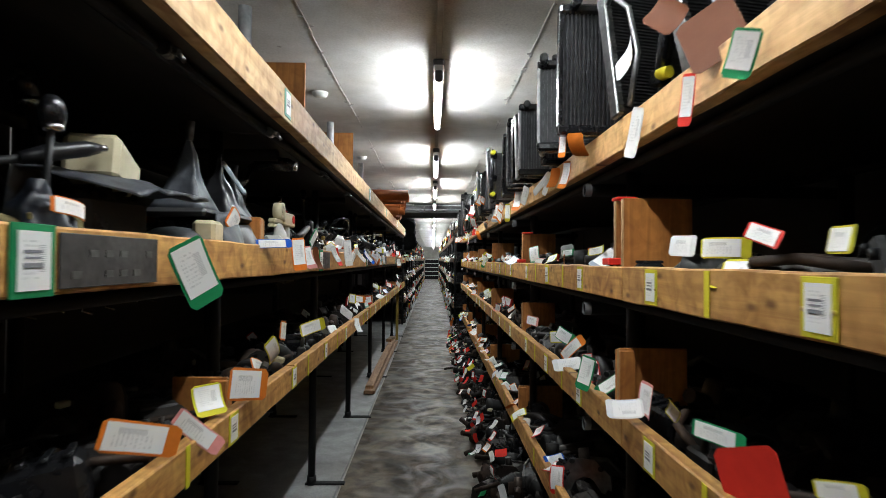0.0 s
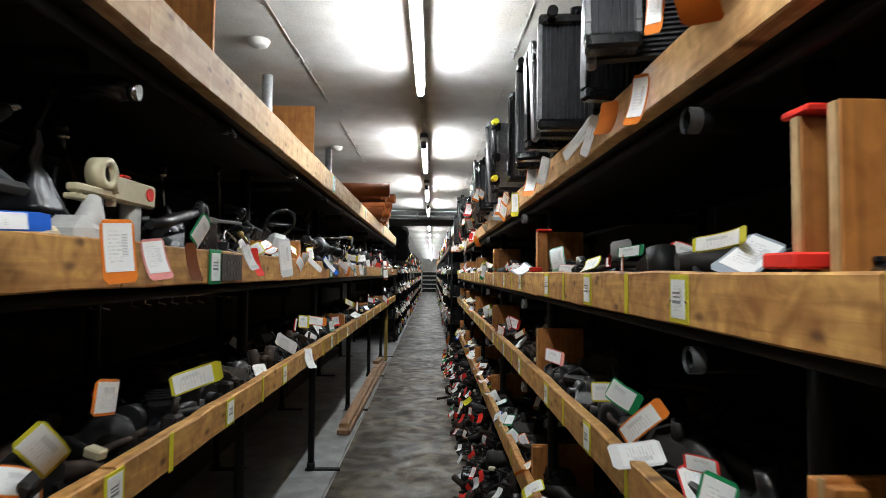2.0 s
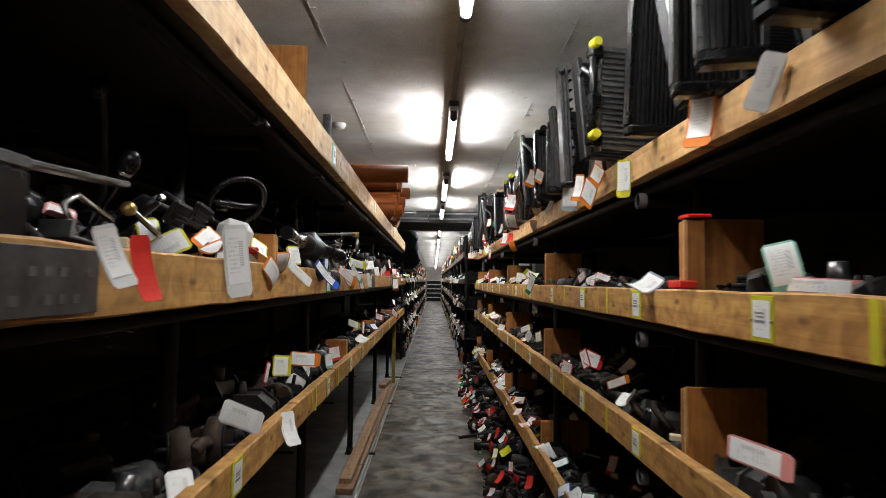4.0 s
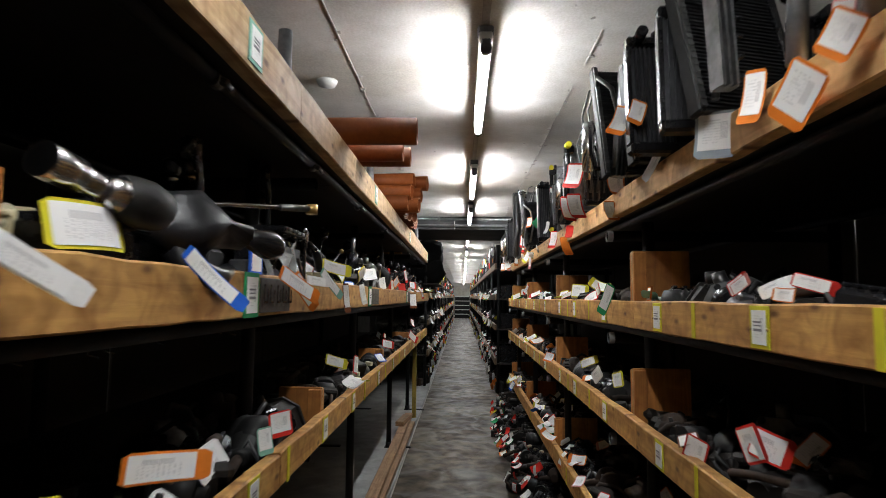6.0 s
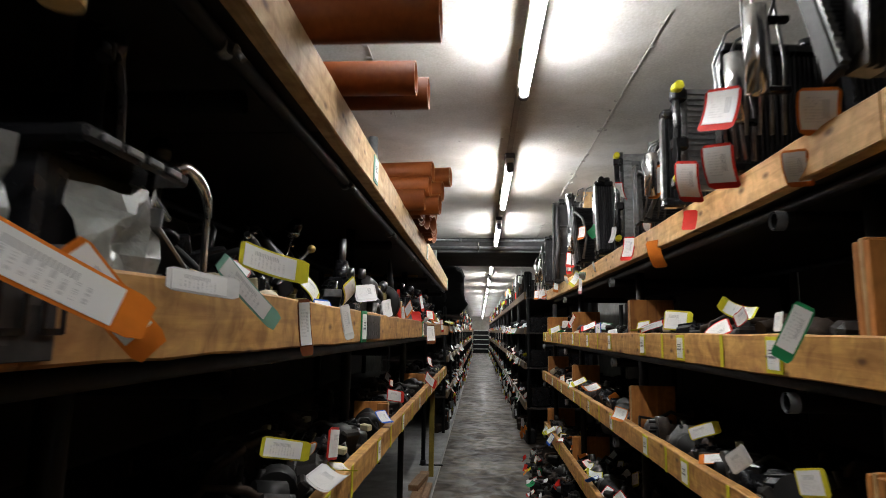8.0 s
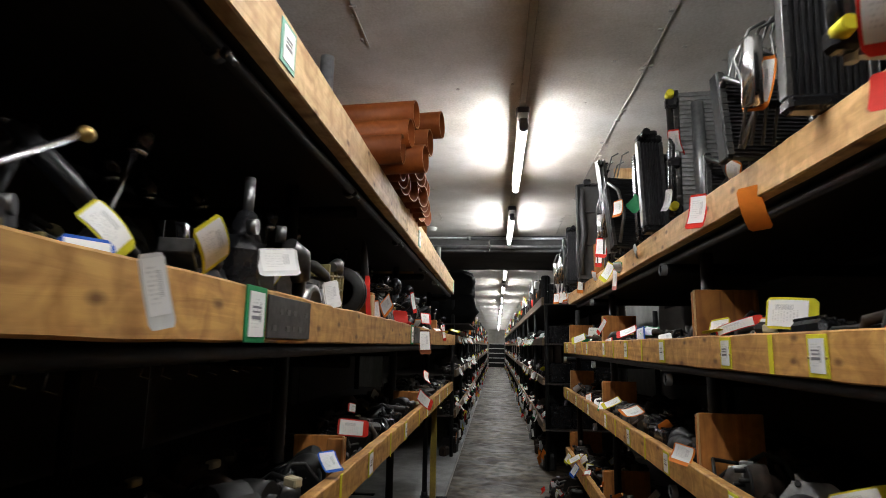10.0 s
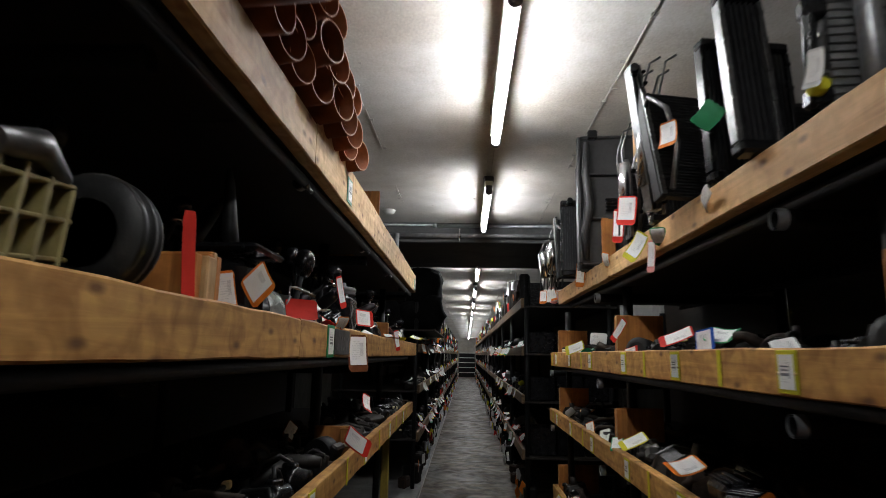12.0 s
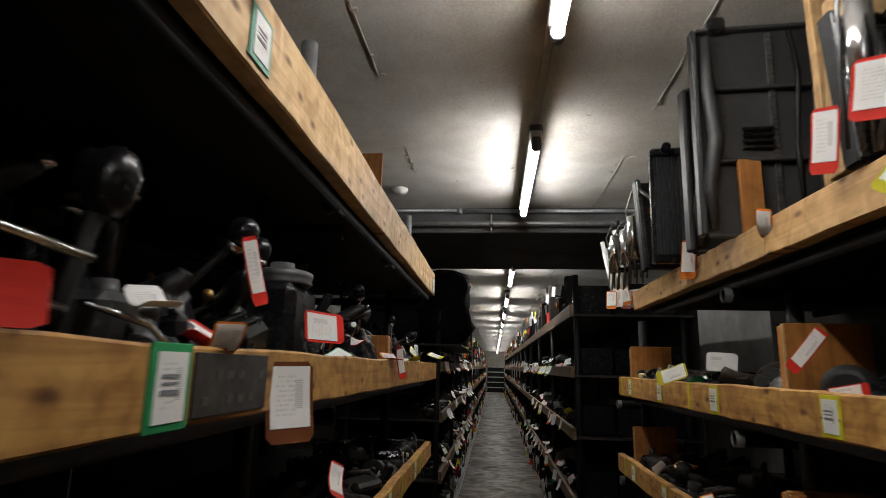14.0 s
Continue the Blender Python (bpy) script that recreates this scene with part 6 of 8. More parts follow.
for i, (corners, lab) in enumerate(((((-0.58, 5.02, 1.53), (-0.58, 5.12, 1.53), (-0.64, 5.16, 1.665), (-0.64, 5.06, 1.655)), "a"), (((-0.585, 5.19, 1.5), (-0.585, 5.35, 1.5), (-0.615, 5.38, 1.65), (-0.615, 5.22, 1.64)), "b"))):
    bm, b2 = bmesh.new(), bmesh.new()
    cloth(bm, corners, n=7, sag=0.006, seed=20 + i, thick=0.002, crease=0.03)
    box(b2, (-0.64, corners[0][1] + 0.07, 1.51), (0.07, 0.1, 0.108), bev=0.02)
    for f in bm.faces:
        f.smooth = False
    assemble("plastic_bag", "crumpled milky polythene bag over small parts", "plastic bag", (-0.64, corners[0][1] + 0.07, DK), [("film", bm, "milky"), ("content", b2, "grey_plastic")])
bm, s, b = bmesh.new(), bmesh.new(), bmesh.new()
box(bm, (-0.585, 4.955, 1.58), (0.004, 0.09, 0.13), bev=0.001)
box(s, (-0.5825, 4.957, 1.59), (0.001, 0.064, 0.09))
box(b, (-0.615, 4.955, 1.515), (0.05, 0.08, 0.118), bev=0.006)
assemble("parts_carton", "small dark carton with a blue-edged card", "carton", (-0.615, 4.955, DK), [("card", bm, "card_blue"), ("paper", s, "paper"), ("carton", b, "shroud_plastic")])
# grey casting with arched windows, papers on it and a dark lever behind
b, c, w, h = (bmesh.new() for _ in range(4))
for y0 in (6.98, 7.1):
    lathe(b, [(0.05, -0.05), (0.066, -0.052), (0.068, 0.05), (0.052, 0.052), (0.05, -0.05)], (-0.635, y0, 1.52), "x", 22)
box(b, (-0.65, 7.03, 1.60), (0.1, 0.26, 0.03), bev=0.008)
box(b, (-0.66, 6.885, 1.545), (0.09, 0.06, 0.175), bev=0.026)
box(b, (-0.672, 7.03, 1.545), (0.012, 0.27, 0.13), bev=0.004)
for y0 in (6.925, 7.04, 7.155):
    box(b, (-0.632, y0, 1.545), (0.075, 0.012, 0.12), Matrix.Rotation(-0.12, 3, "X"), bev=0.004)
pipe(b, [(-0.61, 6.84, 1.67), (-0.6, 6.88, 1.65), (-0.6, 6.9, 1.59)], [0.02, 0.03, 0.026], 14)
pipe(c, [(-0.6, 6.88, 1.63), (-0.595, 6.99, 1.638), (-0.6, 7.1, 1.628), (-0.605, 7.17, 1.6)], [0.012, 0.016, 0.015, 0.01], 12)
box(h, (-0.68, 6.72, 1.56), (0.13, 0.17, 0.208), bev=0.035)
pipe(h, [(-0.68, 6.74, 1.65), (-0.69, 6.76, 1.7), (-0.69, 6.77, 1.73)], [0.04, 0.03, 0.022], 14)
cyl(w, (-0.69, 6.77, 1.72), (-0.692, 6.775, 1.82), 0.013, seg=14)
cyl(w, (-0.63, 6.8, 1.69), (-0.61, 6.81, 1.69), 0.02, seg=14)
cyl(w, (-0.64, 6.67, 1.68), (-0.62, 6.672, 1.68), 0.017, seg=14)
assemble("cast_housing", "grey cast housing with arched windows beside a dark pump", "cast housing", (-0.66, 6.95, DK), [("casting", b, "alu"), ("hose", c, "rubber"), ("pump", h, "black"), ("spindle", w, "alu", "bright metal spindle")])
# olive lattice wheel and a ribbed disc on edge
b, c = bmesh.new(), bmesh.new()
for i in range(5):
    box(b, (-0.64, 7.2 + 0.04 * i, 1.575), (0.05, 0.007, 0.2 - 0.012 * i), Matrix.Rotation(-0.12, 3, "X"), bev=0.002)
for z in (1.5, 1.55, 1.6, 1.645):
    box(b, (-0.64, 7.28, z), (0.046, 0.19, 0.007), Matrix.Rotation(0.1, 3, "X"), bev=0.002)
box(b, (-0.675, 7.28, 1.57), (0.01, 0.19, 0.19), bev=0.003)
box(b, (-0.65, 7.28, 1.465), (0.08, 0.2, 0.016), bev=0.003)
pipe(c, [(-0.62, 7.24, 1.67), (-0.62, 7.3, 1.685), (-0.63, 7.36, 1.66)], [0.016, 0.022, 0.014], 12)
assemble("fan_bracket", "olive moulded lattice bracket with a boss", "plastic bracket", (-0.65, 7.28, DK), [("lattice", b, "olive"), ("boss", c, "alu")])
b, c = bmesh.new(), bmesh.new()
lathe(b, [(0.05, -0.03), (0.085, -0.03), (0.09, -0.02), (0.078, -0.012), (0.09, -0.004), (0.09, 0.006), (0.078, 0.012), (0.088, 0.02), (0.085, 0.03), (0.05, 0.03), (0.05, -0.03)], (-0.65, 7.47, 1.61), "y", 30)
lathe(c, [(0.0, -0.02), (0.05, -0.02), (0.05, 0.02), (0.0, 0.02)], (-0.65, 7.47, 1.61), "y", 20)
box(c, (-0.66, 7.47, 1.49), (0.1, 0.07, 0.068), bev=0.01)
assemble("ribbed_pulley", "black ribbed plastic pulley standing on edge", "pulley", (-0.66, 7.47, DK), [("rim", b, "rubber"), ("hub", c, "matt_black")])
# wooden block, upright red strip, tall lever and clear bag by the third bay
bm, e = bmesh.new(), bmesh.new()
box(bm, (-0.67, 7.69, 1.54), (0.14, 0.028, 0.169), bev=0.003)
box(e, (-0.6, 7.725, 1.54), (0.02, 0.04, 0.168), bev=0.003)
assemble("wood_block", "orange-brown plywood block behind the board", "wood", (-0.67, 7.69, DK), [("panel", bm, "ply"), ("edge", e, "pale_ply", "raw plywood edge")])
b, s, r = bmesh.new(), bmesh.new(), bmesh.new()
pipe(b, [(-0.7, 8.06, 1.69), (-0.705, 8.05, 1.76), (-0.71, 8.04, 1.86), (-0.712, 8.035, 1.9)], [0.022, 0.019, 0.014, 0.006], 12)
box(s, (-0.7, 8.04, 1.56), (0.15, 0.16, 0.208), bev=0.02)
box(s, (-0.68, 8.03, 1.685), (0.19, 0.2, 0.018), bev=0.008)
box(r, (-0.62, 8.06, 1.675), (0.05, 0.03, 0.004), bev=0.001)
assemble("gear_lever", "slim black lever on a square dark console", "gear lever", (-0.7, 8.04, DK), [("lever", b, "rubber"), ("console", s, "black"), ("badge", r, "alu")])
bm, b2 = bmesh.new(), bmesh.new()
cloth(bm, ((-0.572, 8.06, 1.51), (-0.572, 8.24, 1.505), (-0.66, 8.2, 1.6), (-0.66, 8.08, 1.63)), n=11, sag=0.03, seed=31, thick=0.002, crease=0.03)
cloth(bm, ((-0.66, 8.2, 1.6), (-0.66, 8.08, 1.63), (-0.72, 8.08, 1.47), (-0.72, 8.22, 1.47)), n=8, sag=0.02, seed=35, thick=0.002, crease=0.03)
for f in bm.faces:
    f.smooth = False
box(b2, (-0.645, 8.14, 1.49), (0.1, 0.1, 0.07), bev=0.02)
assemble("plastic_bag", "shiny crumpled polythene bag of parts", "plastic bag", (-0.645, 8.14, DK), [("film", bm, "milky"), ("content", b2, "rubber")])
# round knob on a lever and a flat ribbed can beyond it
b, k, s = bmesh.new(), bmesh.new(), bmesh.new()
box(s, (-0.69, 8.5, 1.497), (0.11, 0.13, 0.082), bev=0.02)
pipe(b, [(-0.675, 8.47, 1.52), (-0.66, 8.48, 1.6), (-0.655, 8.5, 1.68), (-0.65, 8.51, 1.72)], 0.011, 10)
pipe(k, [(-0.65, 8.51, 1.69), (-0.648, 8.512, 1.715), (-0.645, 8.513, 1.745), (-0.643, 8.51, 1.77), (-0.643, 8.505, 1.781)], [0.018, 0.03, 0.034, 0.026, 0.01], 18)
assemble("gear_lever", "black gear lever with a round glossy knob", "gear lever", (-0.68, 8.5, DK), [("lever", b, "dark_steel"), ("knob", k, "black"), ("console", s, "black")])
b, s = bmesh.new(), bmesh.new()
lathe(b, [(0.0, 0.0), (0.07, 0.0), (0.074, 0.006), (0.07, 0.012), (0.074, 0.018), (0.074, 0.03), (0.06, 0.036), (0.03, 0.038), (0.028, 0.055), (0.0, 0.056)], (-0.68, 9.2, 1.7), "z", 26)
box(s, (-0.68, 9.2, 1.578), (0.13, 0.18, 0.244), bev=0.02)
assemble("vacuum_servo", "flat ribbed round can on a dark housing", "car part", (-0.68, 9.2, DK), [("can", b, "grey_plastic"), ("housing", s, "black")])


# a glossy ring lying on the white housing
place("trim_ring", -0.68, 3.93, DK + 0.18, 50, 40, 0, k=0.62, group=WEST)
for y, kind, k in ((8.36, "latch", 1.3), (8.44, "loom", 1.1), (8.58, "latch", 1.2), (8.66, "module", 0.9), (8.78, "lattice", 0.8), (8.9, "pump", 0.9)):
    place(kind, -0.62, y, DK, y * 700 % 360, 8, 6, k=k, group=WEST, behind=(-1, -0.58), rnd=random.Random(int(y * 100)))
# levers and pedals standing further back
rnd = random.Random(67)
y = 1.05
while y < 11.5:
    kind = rnd.choice(["shifter", "shifter", "handbrake", "pedal", "linkage", "loom", "latch"])
    place(kind, -0.552 - rnd.uniform(0.28, 0.42), y, DK, rnd.uniform(0, 360), rnd.gauss(0, 10), rnd.gauss(0, 10), rnd.uniform(1.0, 1.35), rnd=rnd, group=WEST, behind=(-1, -0.72), under=1.93)
    y += rnd.uniform(0.12, 0.24)

# a second layer of parts on the first
rnd = random.Random(66)
y = 0.5
while y < 11.5:
    kind = rnd.choice(["module", "pedal", "linkage", "handbrake", "pump", "shifter", "linkage", "latch", "loom", "loom"])
    if any(abs(y - q) < 0.08 for q in HELD):
        y += 0.1
        continue
    k = rnd.uniform(0.6, 0.95)
    ob = place(kind, -0.552 - rnd.uniform(0.2, 0.34), y, DK + rnd.uniform(0.07, 0.12), rnd.uniform(0, 360), rnd.gauss(0, 18), rnd.gauss(0, 18), k, rnd=rnd, group=WEST, behind=(-1, -0.6))
    if rnd.random() < 0.3:
        add_tag(ob, facing((-0.552 - rnd.uniform(0.08, 0.2), y, DK + 0.16), (1, -0.8, 0.7), rnd.uniform(-70, 70)), rnd.choice(COLOURS), rnd.randrange(4), 0.8)
    y += rnd.uniform(0.1, 0.2)


def tie(colour, a, b, width, blank=False):
    """A tag tied at a whose other end is b, on the part that lies nearest."""
    a, b = Vector(a), Vector(b)
    side = -1 if a.x < 0 else 1
    down = b - a
    n = Vector((-side, -0.9, 0.15))
    y = -down.normalized()
    z = (n - y * n.dot(y)).normalized()
    x = y.cross(z)
    m = Matrix.Translation(a) @ Matrix((x, y, z)).transposed().to_4x4() @ Matrix.Diagonal((width / TAG_W, down.length / TAG_H, 1, 1))
    thing = min(ITEMS, key=lambda q: (q[1] - a).length)[0]
    inv = thing.matrix_basis.inverted()
    curl = (0, 1, 0, 3)[int(a.y * 37) % 4] if width < 0.1 else 0
    t = new("tag", TAG[colour, curl])
    t.parent, t.matrix_parent_inverse = thing, inv
    t.matrix_basis = m
    tagged(t, colour + " card tag")
    if not blank:
        o = new("tag_paper", TAG_PAPER[curl])
        o.parent = t

# tags on the eye-level west shelf
tie("green", (-0.530, 1.251, 1.526), (-0.508, 1.323, 1.392), 0.086)
tie("orange", (-0.620, 0.960, 1.579), (-0.583, 1.072, 1.572), 0.030)
tie("orange", (-0.600, 1.715, 1.624), (-0.574, 1.818, 1.562), 0.065)
tie("blue", (-0.560, 1.851, 1.539), (-0.502, 2.031, 1.545), 0.030)
tie("orange", (-0.530, 2.283, 1.575), (-0.527, 2.293, 1.446), 0.064)
tie("pink", (-0.530, 2.428, 1.545), (-0.526, 2.442, 1.446), 0.053)
tie("green", (-0.580, 2.788, 1.610), (-0.554, 2.878, 1.552), 0.089)
tie("white", (-0.530, 3.074, 1.562), (-0.524, 3.100, 1.476), 0.032)
tie("white", (-0.530, 3.577, 1.612), (-0.526, 3.603, 1.451), 0.062)
tie("red", (-0.530, 3.170, 1.556), (-0.528, 3.182, 1.449), 0.030, blank=True)
tie("brown", (-0.535, 2.646, 1.547), (-0.534, 2.654, 1.437), 0.030, blank=True)
tie("orange", (-0.530, 3.995, 1.573), (-0.530, 4.006, 1.491), 0.047)
tie("white", (-0.530, 4.060, 1.545), (-0.496, 4.174, 1.480), 0.030)
tie("yellow", (-0.570, 4.202, 1.570), (-0.520, 4.373, 1.587), 0.066)
tie("blue", (-0.530, 4.481, 1.560), (-0.498, 4.609, 1.460), 0.031)
tie("orange", (-0.530, 4.983, 1.548), (-0.484, 5.152, 1.478), 0.041)
tie("yellow", (-0.560, 5.541, 1.600), (-0.520, 5.698, 1.573), 0.045)
tie("mint", (-0.530, 5.408, 1.570), (-0.497, 5.530, 1.483), 0.030)
tie("white", (-0.550, 5.308, 1.536), (-0.516, 5.420, 1.527), 0.030)
tie("brown", (-0.530, 5.801, 1.536), (-0.527, 5.811, 1.420), 0.030)
tie("white", (-0.530, 6.163, 1.541), (-0.525, 6.189, 1.450), 0.032)
tie("yellow", (-0.570, 6.361, 1.624), (-0.550, 6.436, 1.543), 0.059)
tie("white", (-0.590, 6.712, 1.640), (-0.585, 6.718, 1.578), 0.098)
tie("white", (-0.630, 6.922, 1.674), (-0.615, 6.949, 1.641), 0.050)
tie("yellow", (-0.600, 6.796, 1.639), (-0.618, 6.755, 1.551), 0.030)
tie("white", (-0.560, 7.028, 1.602), (-0.560, 7.052, 1.533), 0.052)
tie("red", (-0.595, 7.630, 1.690), (-0.593, 7.640, 1.515), 0.023, blank=True)
tie("orange", (-0.600, 7.798, 1.608), (-0.600, 7.823, 1.526), 0.044)
tie("orange", (-0.580, 7.896, 1.624), (-0.580, 7.961, 1.573), 0.078)
tie("red", (-0.580, 8.282, 1.597), (-0.580, 8.282, 1.539), 0.102, blank=True)
tie("orange", (-0.535, 8.646, 1.572), (-0.535, 8.649, 1.517), 0.047)
tie("brown", (-0.530, 8.886, 1.519), (-0.527, 8.887, 1.378), 0.092)
tie("red", (-0.580, 9.098, 1.600), (-0.545, 9.250, 1.598), 0.071)
tie("red", (-0.530, 10.081, 1.585), (-0.525, 10.116, 1.468), 0.036)

tie("orange", (-0.530, 5.106, 1.544), (-0.501, 5.197, 1.451), 0.039)
tie("orange", (-0.545, 3.872, 1.539), (-0.500, 3.972, 1.466), 0.050)
tie("red", (-0.600, 8.821, 1.736), (-0.593, 8.867, 1.619), 0.030)

# tags on the waist-high west shelf
tie("red", (-0.560, 8.913, 1.153), (-0.532, 9.080, 1.066), 0.068)
tie("red", (-0.580, 9.446, 1.258), (-0.588, 9.387, 1.165), 0.049)
tie("orange", (-0.560, 1.624, 1.142), (-0.517, 1.805, 1.103), 0.093)
tie("orange", (-0.620, 1.109, 1.158), (-0.565, 1.280, 1.095), 0.064)
tie("pink", (-0.580, 1.344, 1.132), (-0.541, 1.458, 1.024), 0.045)
tie("yellow", (-0.600, 1.567, 1.154), (-0.600, 1.570, 1.071), 0.084)
tie("yellow", (-0.600, 2.145, 1.191), (-0.563, 2.237, 1.078), 0.062)
tie("orange", (-0.620, 2.377, 1.200), (-0.583, 2.497, 1.177), 0.079)
tie("yellow", (-0.620, 2.742, 1.149), (-0.568, 2.924, 1.169), 0.061)
tie("white", (-0.580, 3.676, 1.183), (-0.543, 3.840, 1.110), 0.055)
tie("orange", (-0.620, 4.477, 1.197), (-0.571, 4.657, 1.164), 0.053)
tie("red", (-0.600, 4.088, 1.205), (-0.576, 4.158, 1.183), 0.069)
tie("yellow", (-0.600, 4.174, 1.213), (-0.573, 4.259, 1.199), 0.068)
tie("red", (-0.570, 5.142, 1.165), (-0.570, 5.149, 1.097), 0.071)
tie("mint", (-0.580, 5.046, 1.142), (-0.580, 5.054, 1.073), 0.043)
tie("yellow", (-0.600, 5.792, 1.241), (-0.559, 5.956, 1.199), 0.042)
tie("orange", (-0.580, 6.048, 1.199), (-0.580, 6.057, 1.140), 0.052)
tie("red", (-0.560, 6.159, 1.179), (-0.528, 6.343, 1.146), 0.084)
tie("red", (-0.580, 7.248, 1.189), (-0.538, 7.430, 1.157), 0.052)
tie("red", (-0.600, 7.441, 1.225), (-0.566, 7.589, 1.201), 0.030)

# tags on the eye-level east shelf
tie("yellow", (0.600, 0.871, 1.527), (0.600, 0.797, 1.524), 0.042)
tie("red", (0.610, 1.115, 1.558), (0.650, 1.007, 1.517), 0.035)
tie("yellow", (0.600, 1.280, 1.523), (0.635, 1.181, 1.527), 0.046)
tie("white", (0.610, 1.471, 1.534), (0.643, 1.372, 1.529), 0.052)
tie("yellow", (0.600, 2.208, 1.528), (0.658, 2.040, 1.537), 0.030)
tie("green", (0.600, 2.649, 1.529), (0.641, 2.538, 1.533), 0.030)
tie("red", (0.600, 2.754, 1.506), (0.626, 2.682, 1.507), 0.030)
tie("orange", (0.610, 2.651, 1.496), (0.610, 2.597, 1.502), 0.044)
tie("pink", (0.600, 3.440, 1.496), (0.655, 3.269, 1.493), 0.030)
tie("pink", (0.600, 4.978, 1.507), (0.621, 4.910, 1.539), 0.030)
tie("orange", (0.600, 4.793, 1.498), (0.633, 4.696, 1.486), 0.030)
tie("red", (0.610, 4.734, 1.529), (0.635, 4.660, 1.511), 0.030)
tie("red", (0.600, 4.993, 1.506), (0.624, 4.925, 1.540), 0.037)
tie("white", (0.600, 4.844, 1.496), (0.622, 4.781, 1.530), 0.030)
tie("orange", (0.610, 5.660, 1.504), (0.636, 5.573, 1.502), 0.051)
tie("green", (0.555, 5.947, 1.543), (0.533, 6.016, 1.422), 0.049)
tie("red", (0.600, 6.412, 1.514), (0.631, 6.316, 1.553), 0.041)
tie("white", (0.600, 6.179, 1.510), (0.600, 6.110, 1.509), 0.050)
tie("yellow", (0.610, 7.110, 1.535), (0.656, 6.983, 1.530), 0.083)
tie("red", (0.600, 7.444, 1.489), (0.655, 7.282, 1.537), 0.030)
tie("blue", (0.600, 8.509, 1.501), (0.632, 8.421, 1.511), 0.070)
tie("yellow", (0.610, 8.690, 1.523), (0.647, 8.586, 1.521), 0.034)
tie("red", (0.590, 9.264, 1.616), (0.562, 9.353, 1.526), 0.036)
tie("red", (0.580, 9.252, 1.471), (0.618, 9.146, 1.488), 0.030)
tie("white", (0.600, 10.044, 1.554), (0.634, 9.929, 1.553), 0.066)

# tags on the waist-high east shelf
tie("pink", (0.600, 1.663, 1.107), (0.634, 1.547, 1.104), 0.092)
tie("yellow", (0.600, 1.447, 1.102), (0.620, 1.397, 1.163), 0.038)
tie("green", (0.620, 1.366, 1.104), (0.673, 1.209, 1.108), 0.042)
tie("red", (0.580, 1.154, 1.059), (0.634, 1.015, 1.112), 0.120, blank=True)
tie("yellow", (0.620, 0.935, 1.129), (0.653, 0.848, 1.155), 0.030)
tie("green", (0.556, 2.023, 1.158), (0.540, 2.042, 1.039), 0.059)
tie("red", (0.580, 2.212, 1.121), (0.625, 2.075, 1.148), 0.030)
tie("orange", (0.590, 2.583, 1.057), (0.627, 2.468, 1.165), 0.051)
tie("yellow", (0.600, 2.907, 1.108), (0.635, 2.808, 1.126), 0.059)
tie("green", (0.590, 2.699, 1.167), (0.616, 2.613, 1.131), 0.062)
tie("pink", (0.600, 3.633, 1.123), (0.654, 3.451, 1.122), 0.056)
tie("red", (0.620, 4.948, 1.158), (0.645, 4.864, 1.138), 0.071)
tie("orange", (0.600, 4.546, 1.093), (0.652, 4.411, 1.147), 0.031)
tie("red", (0.600, 5.207, 1.096), (0.600, 5.239, 1.022), 0.069)
tie("red", (0.610, 4.979, 1.130), (0.637, 4.909, 1.162), 0.088)
tie("yellow", (0.600, 6.124, 1.124), (0.633, 6.032, 1.148), 0.065)
tie("white", (0.600, 6.510, 1.077), (0.631, 6.422, 1.137), 0.059)
tie("yellow", (0.620, 6.897, 1.103), (0.658, 6.777, 1.154), 0.046)
tie("orange", (0.570, 7.724, 1.095), (0.570, 7.736, 1.031), 0.083)


# ---- radiators and coolers on the top east shelf ----
def corrugated(bm, w, h, t, n, upright=True, mi=0, at=(0, 0, 0)):
    """A folded sheet of n fins, closed at the back, w by h and t deep, from its lower left corner."""
    span = w if upright else h
    prof = []
    for i in range(n):
        a, b = span * i / n, span * (i + 0.42) / n
        prof += [(a, -t / 2), (b, -t / 2), (b, -t * 0.18), (span * (i + 1) / n, -t * 0.18)]
    prof += [(span, t / 2), (0, t / 2)]
    lo, hi = [], []
    for a, d in prof:
        lo.append(bm.verts.new(Vector(at) + Vector((a, d, 0) if upright else (0, d, a))))
        hi.append(bm.verts.new(Vector(at) + Vector((a, d, h) if upright else (w, d, a))))
    for i in range(len(prof)):
        j = (i + 1) % len(prof)
        bm.faces.new((lo[i], lo[j], hi[j], hi[i])).material_index = mi
    bm.faces.new(lo)
    bm.faces.new(hi)


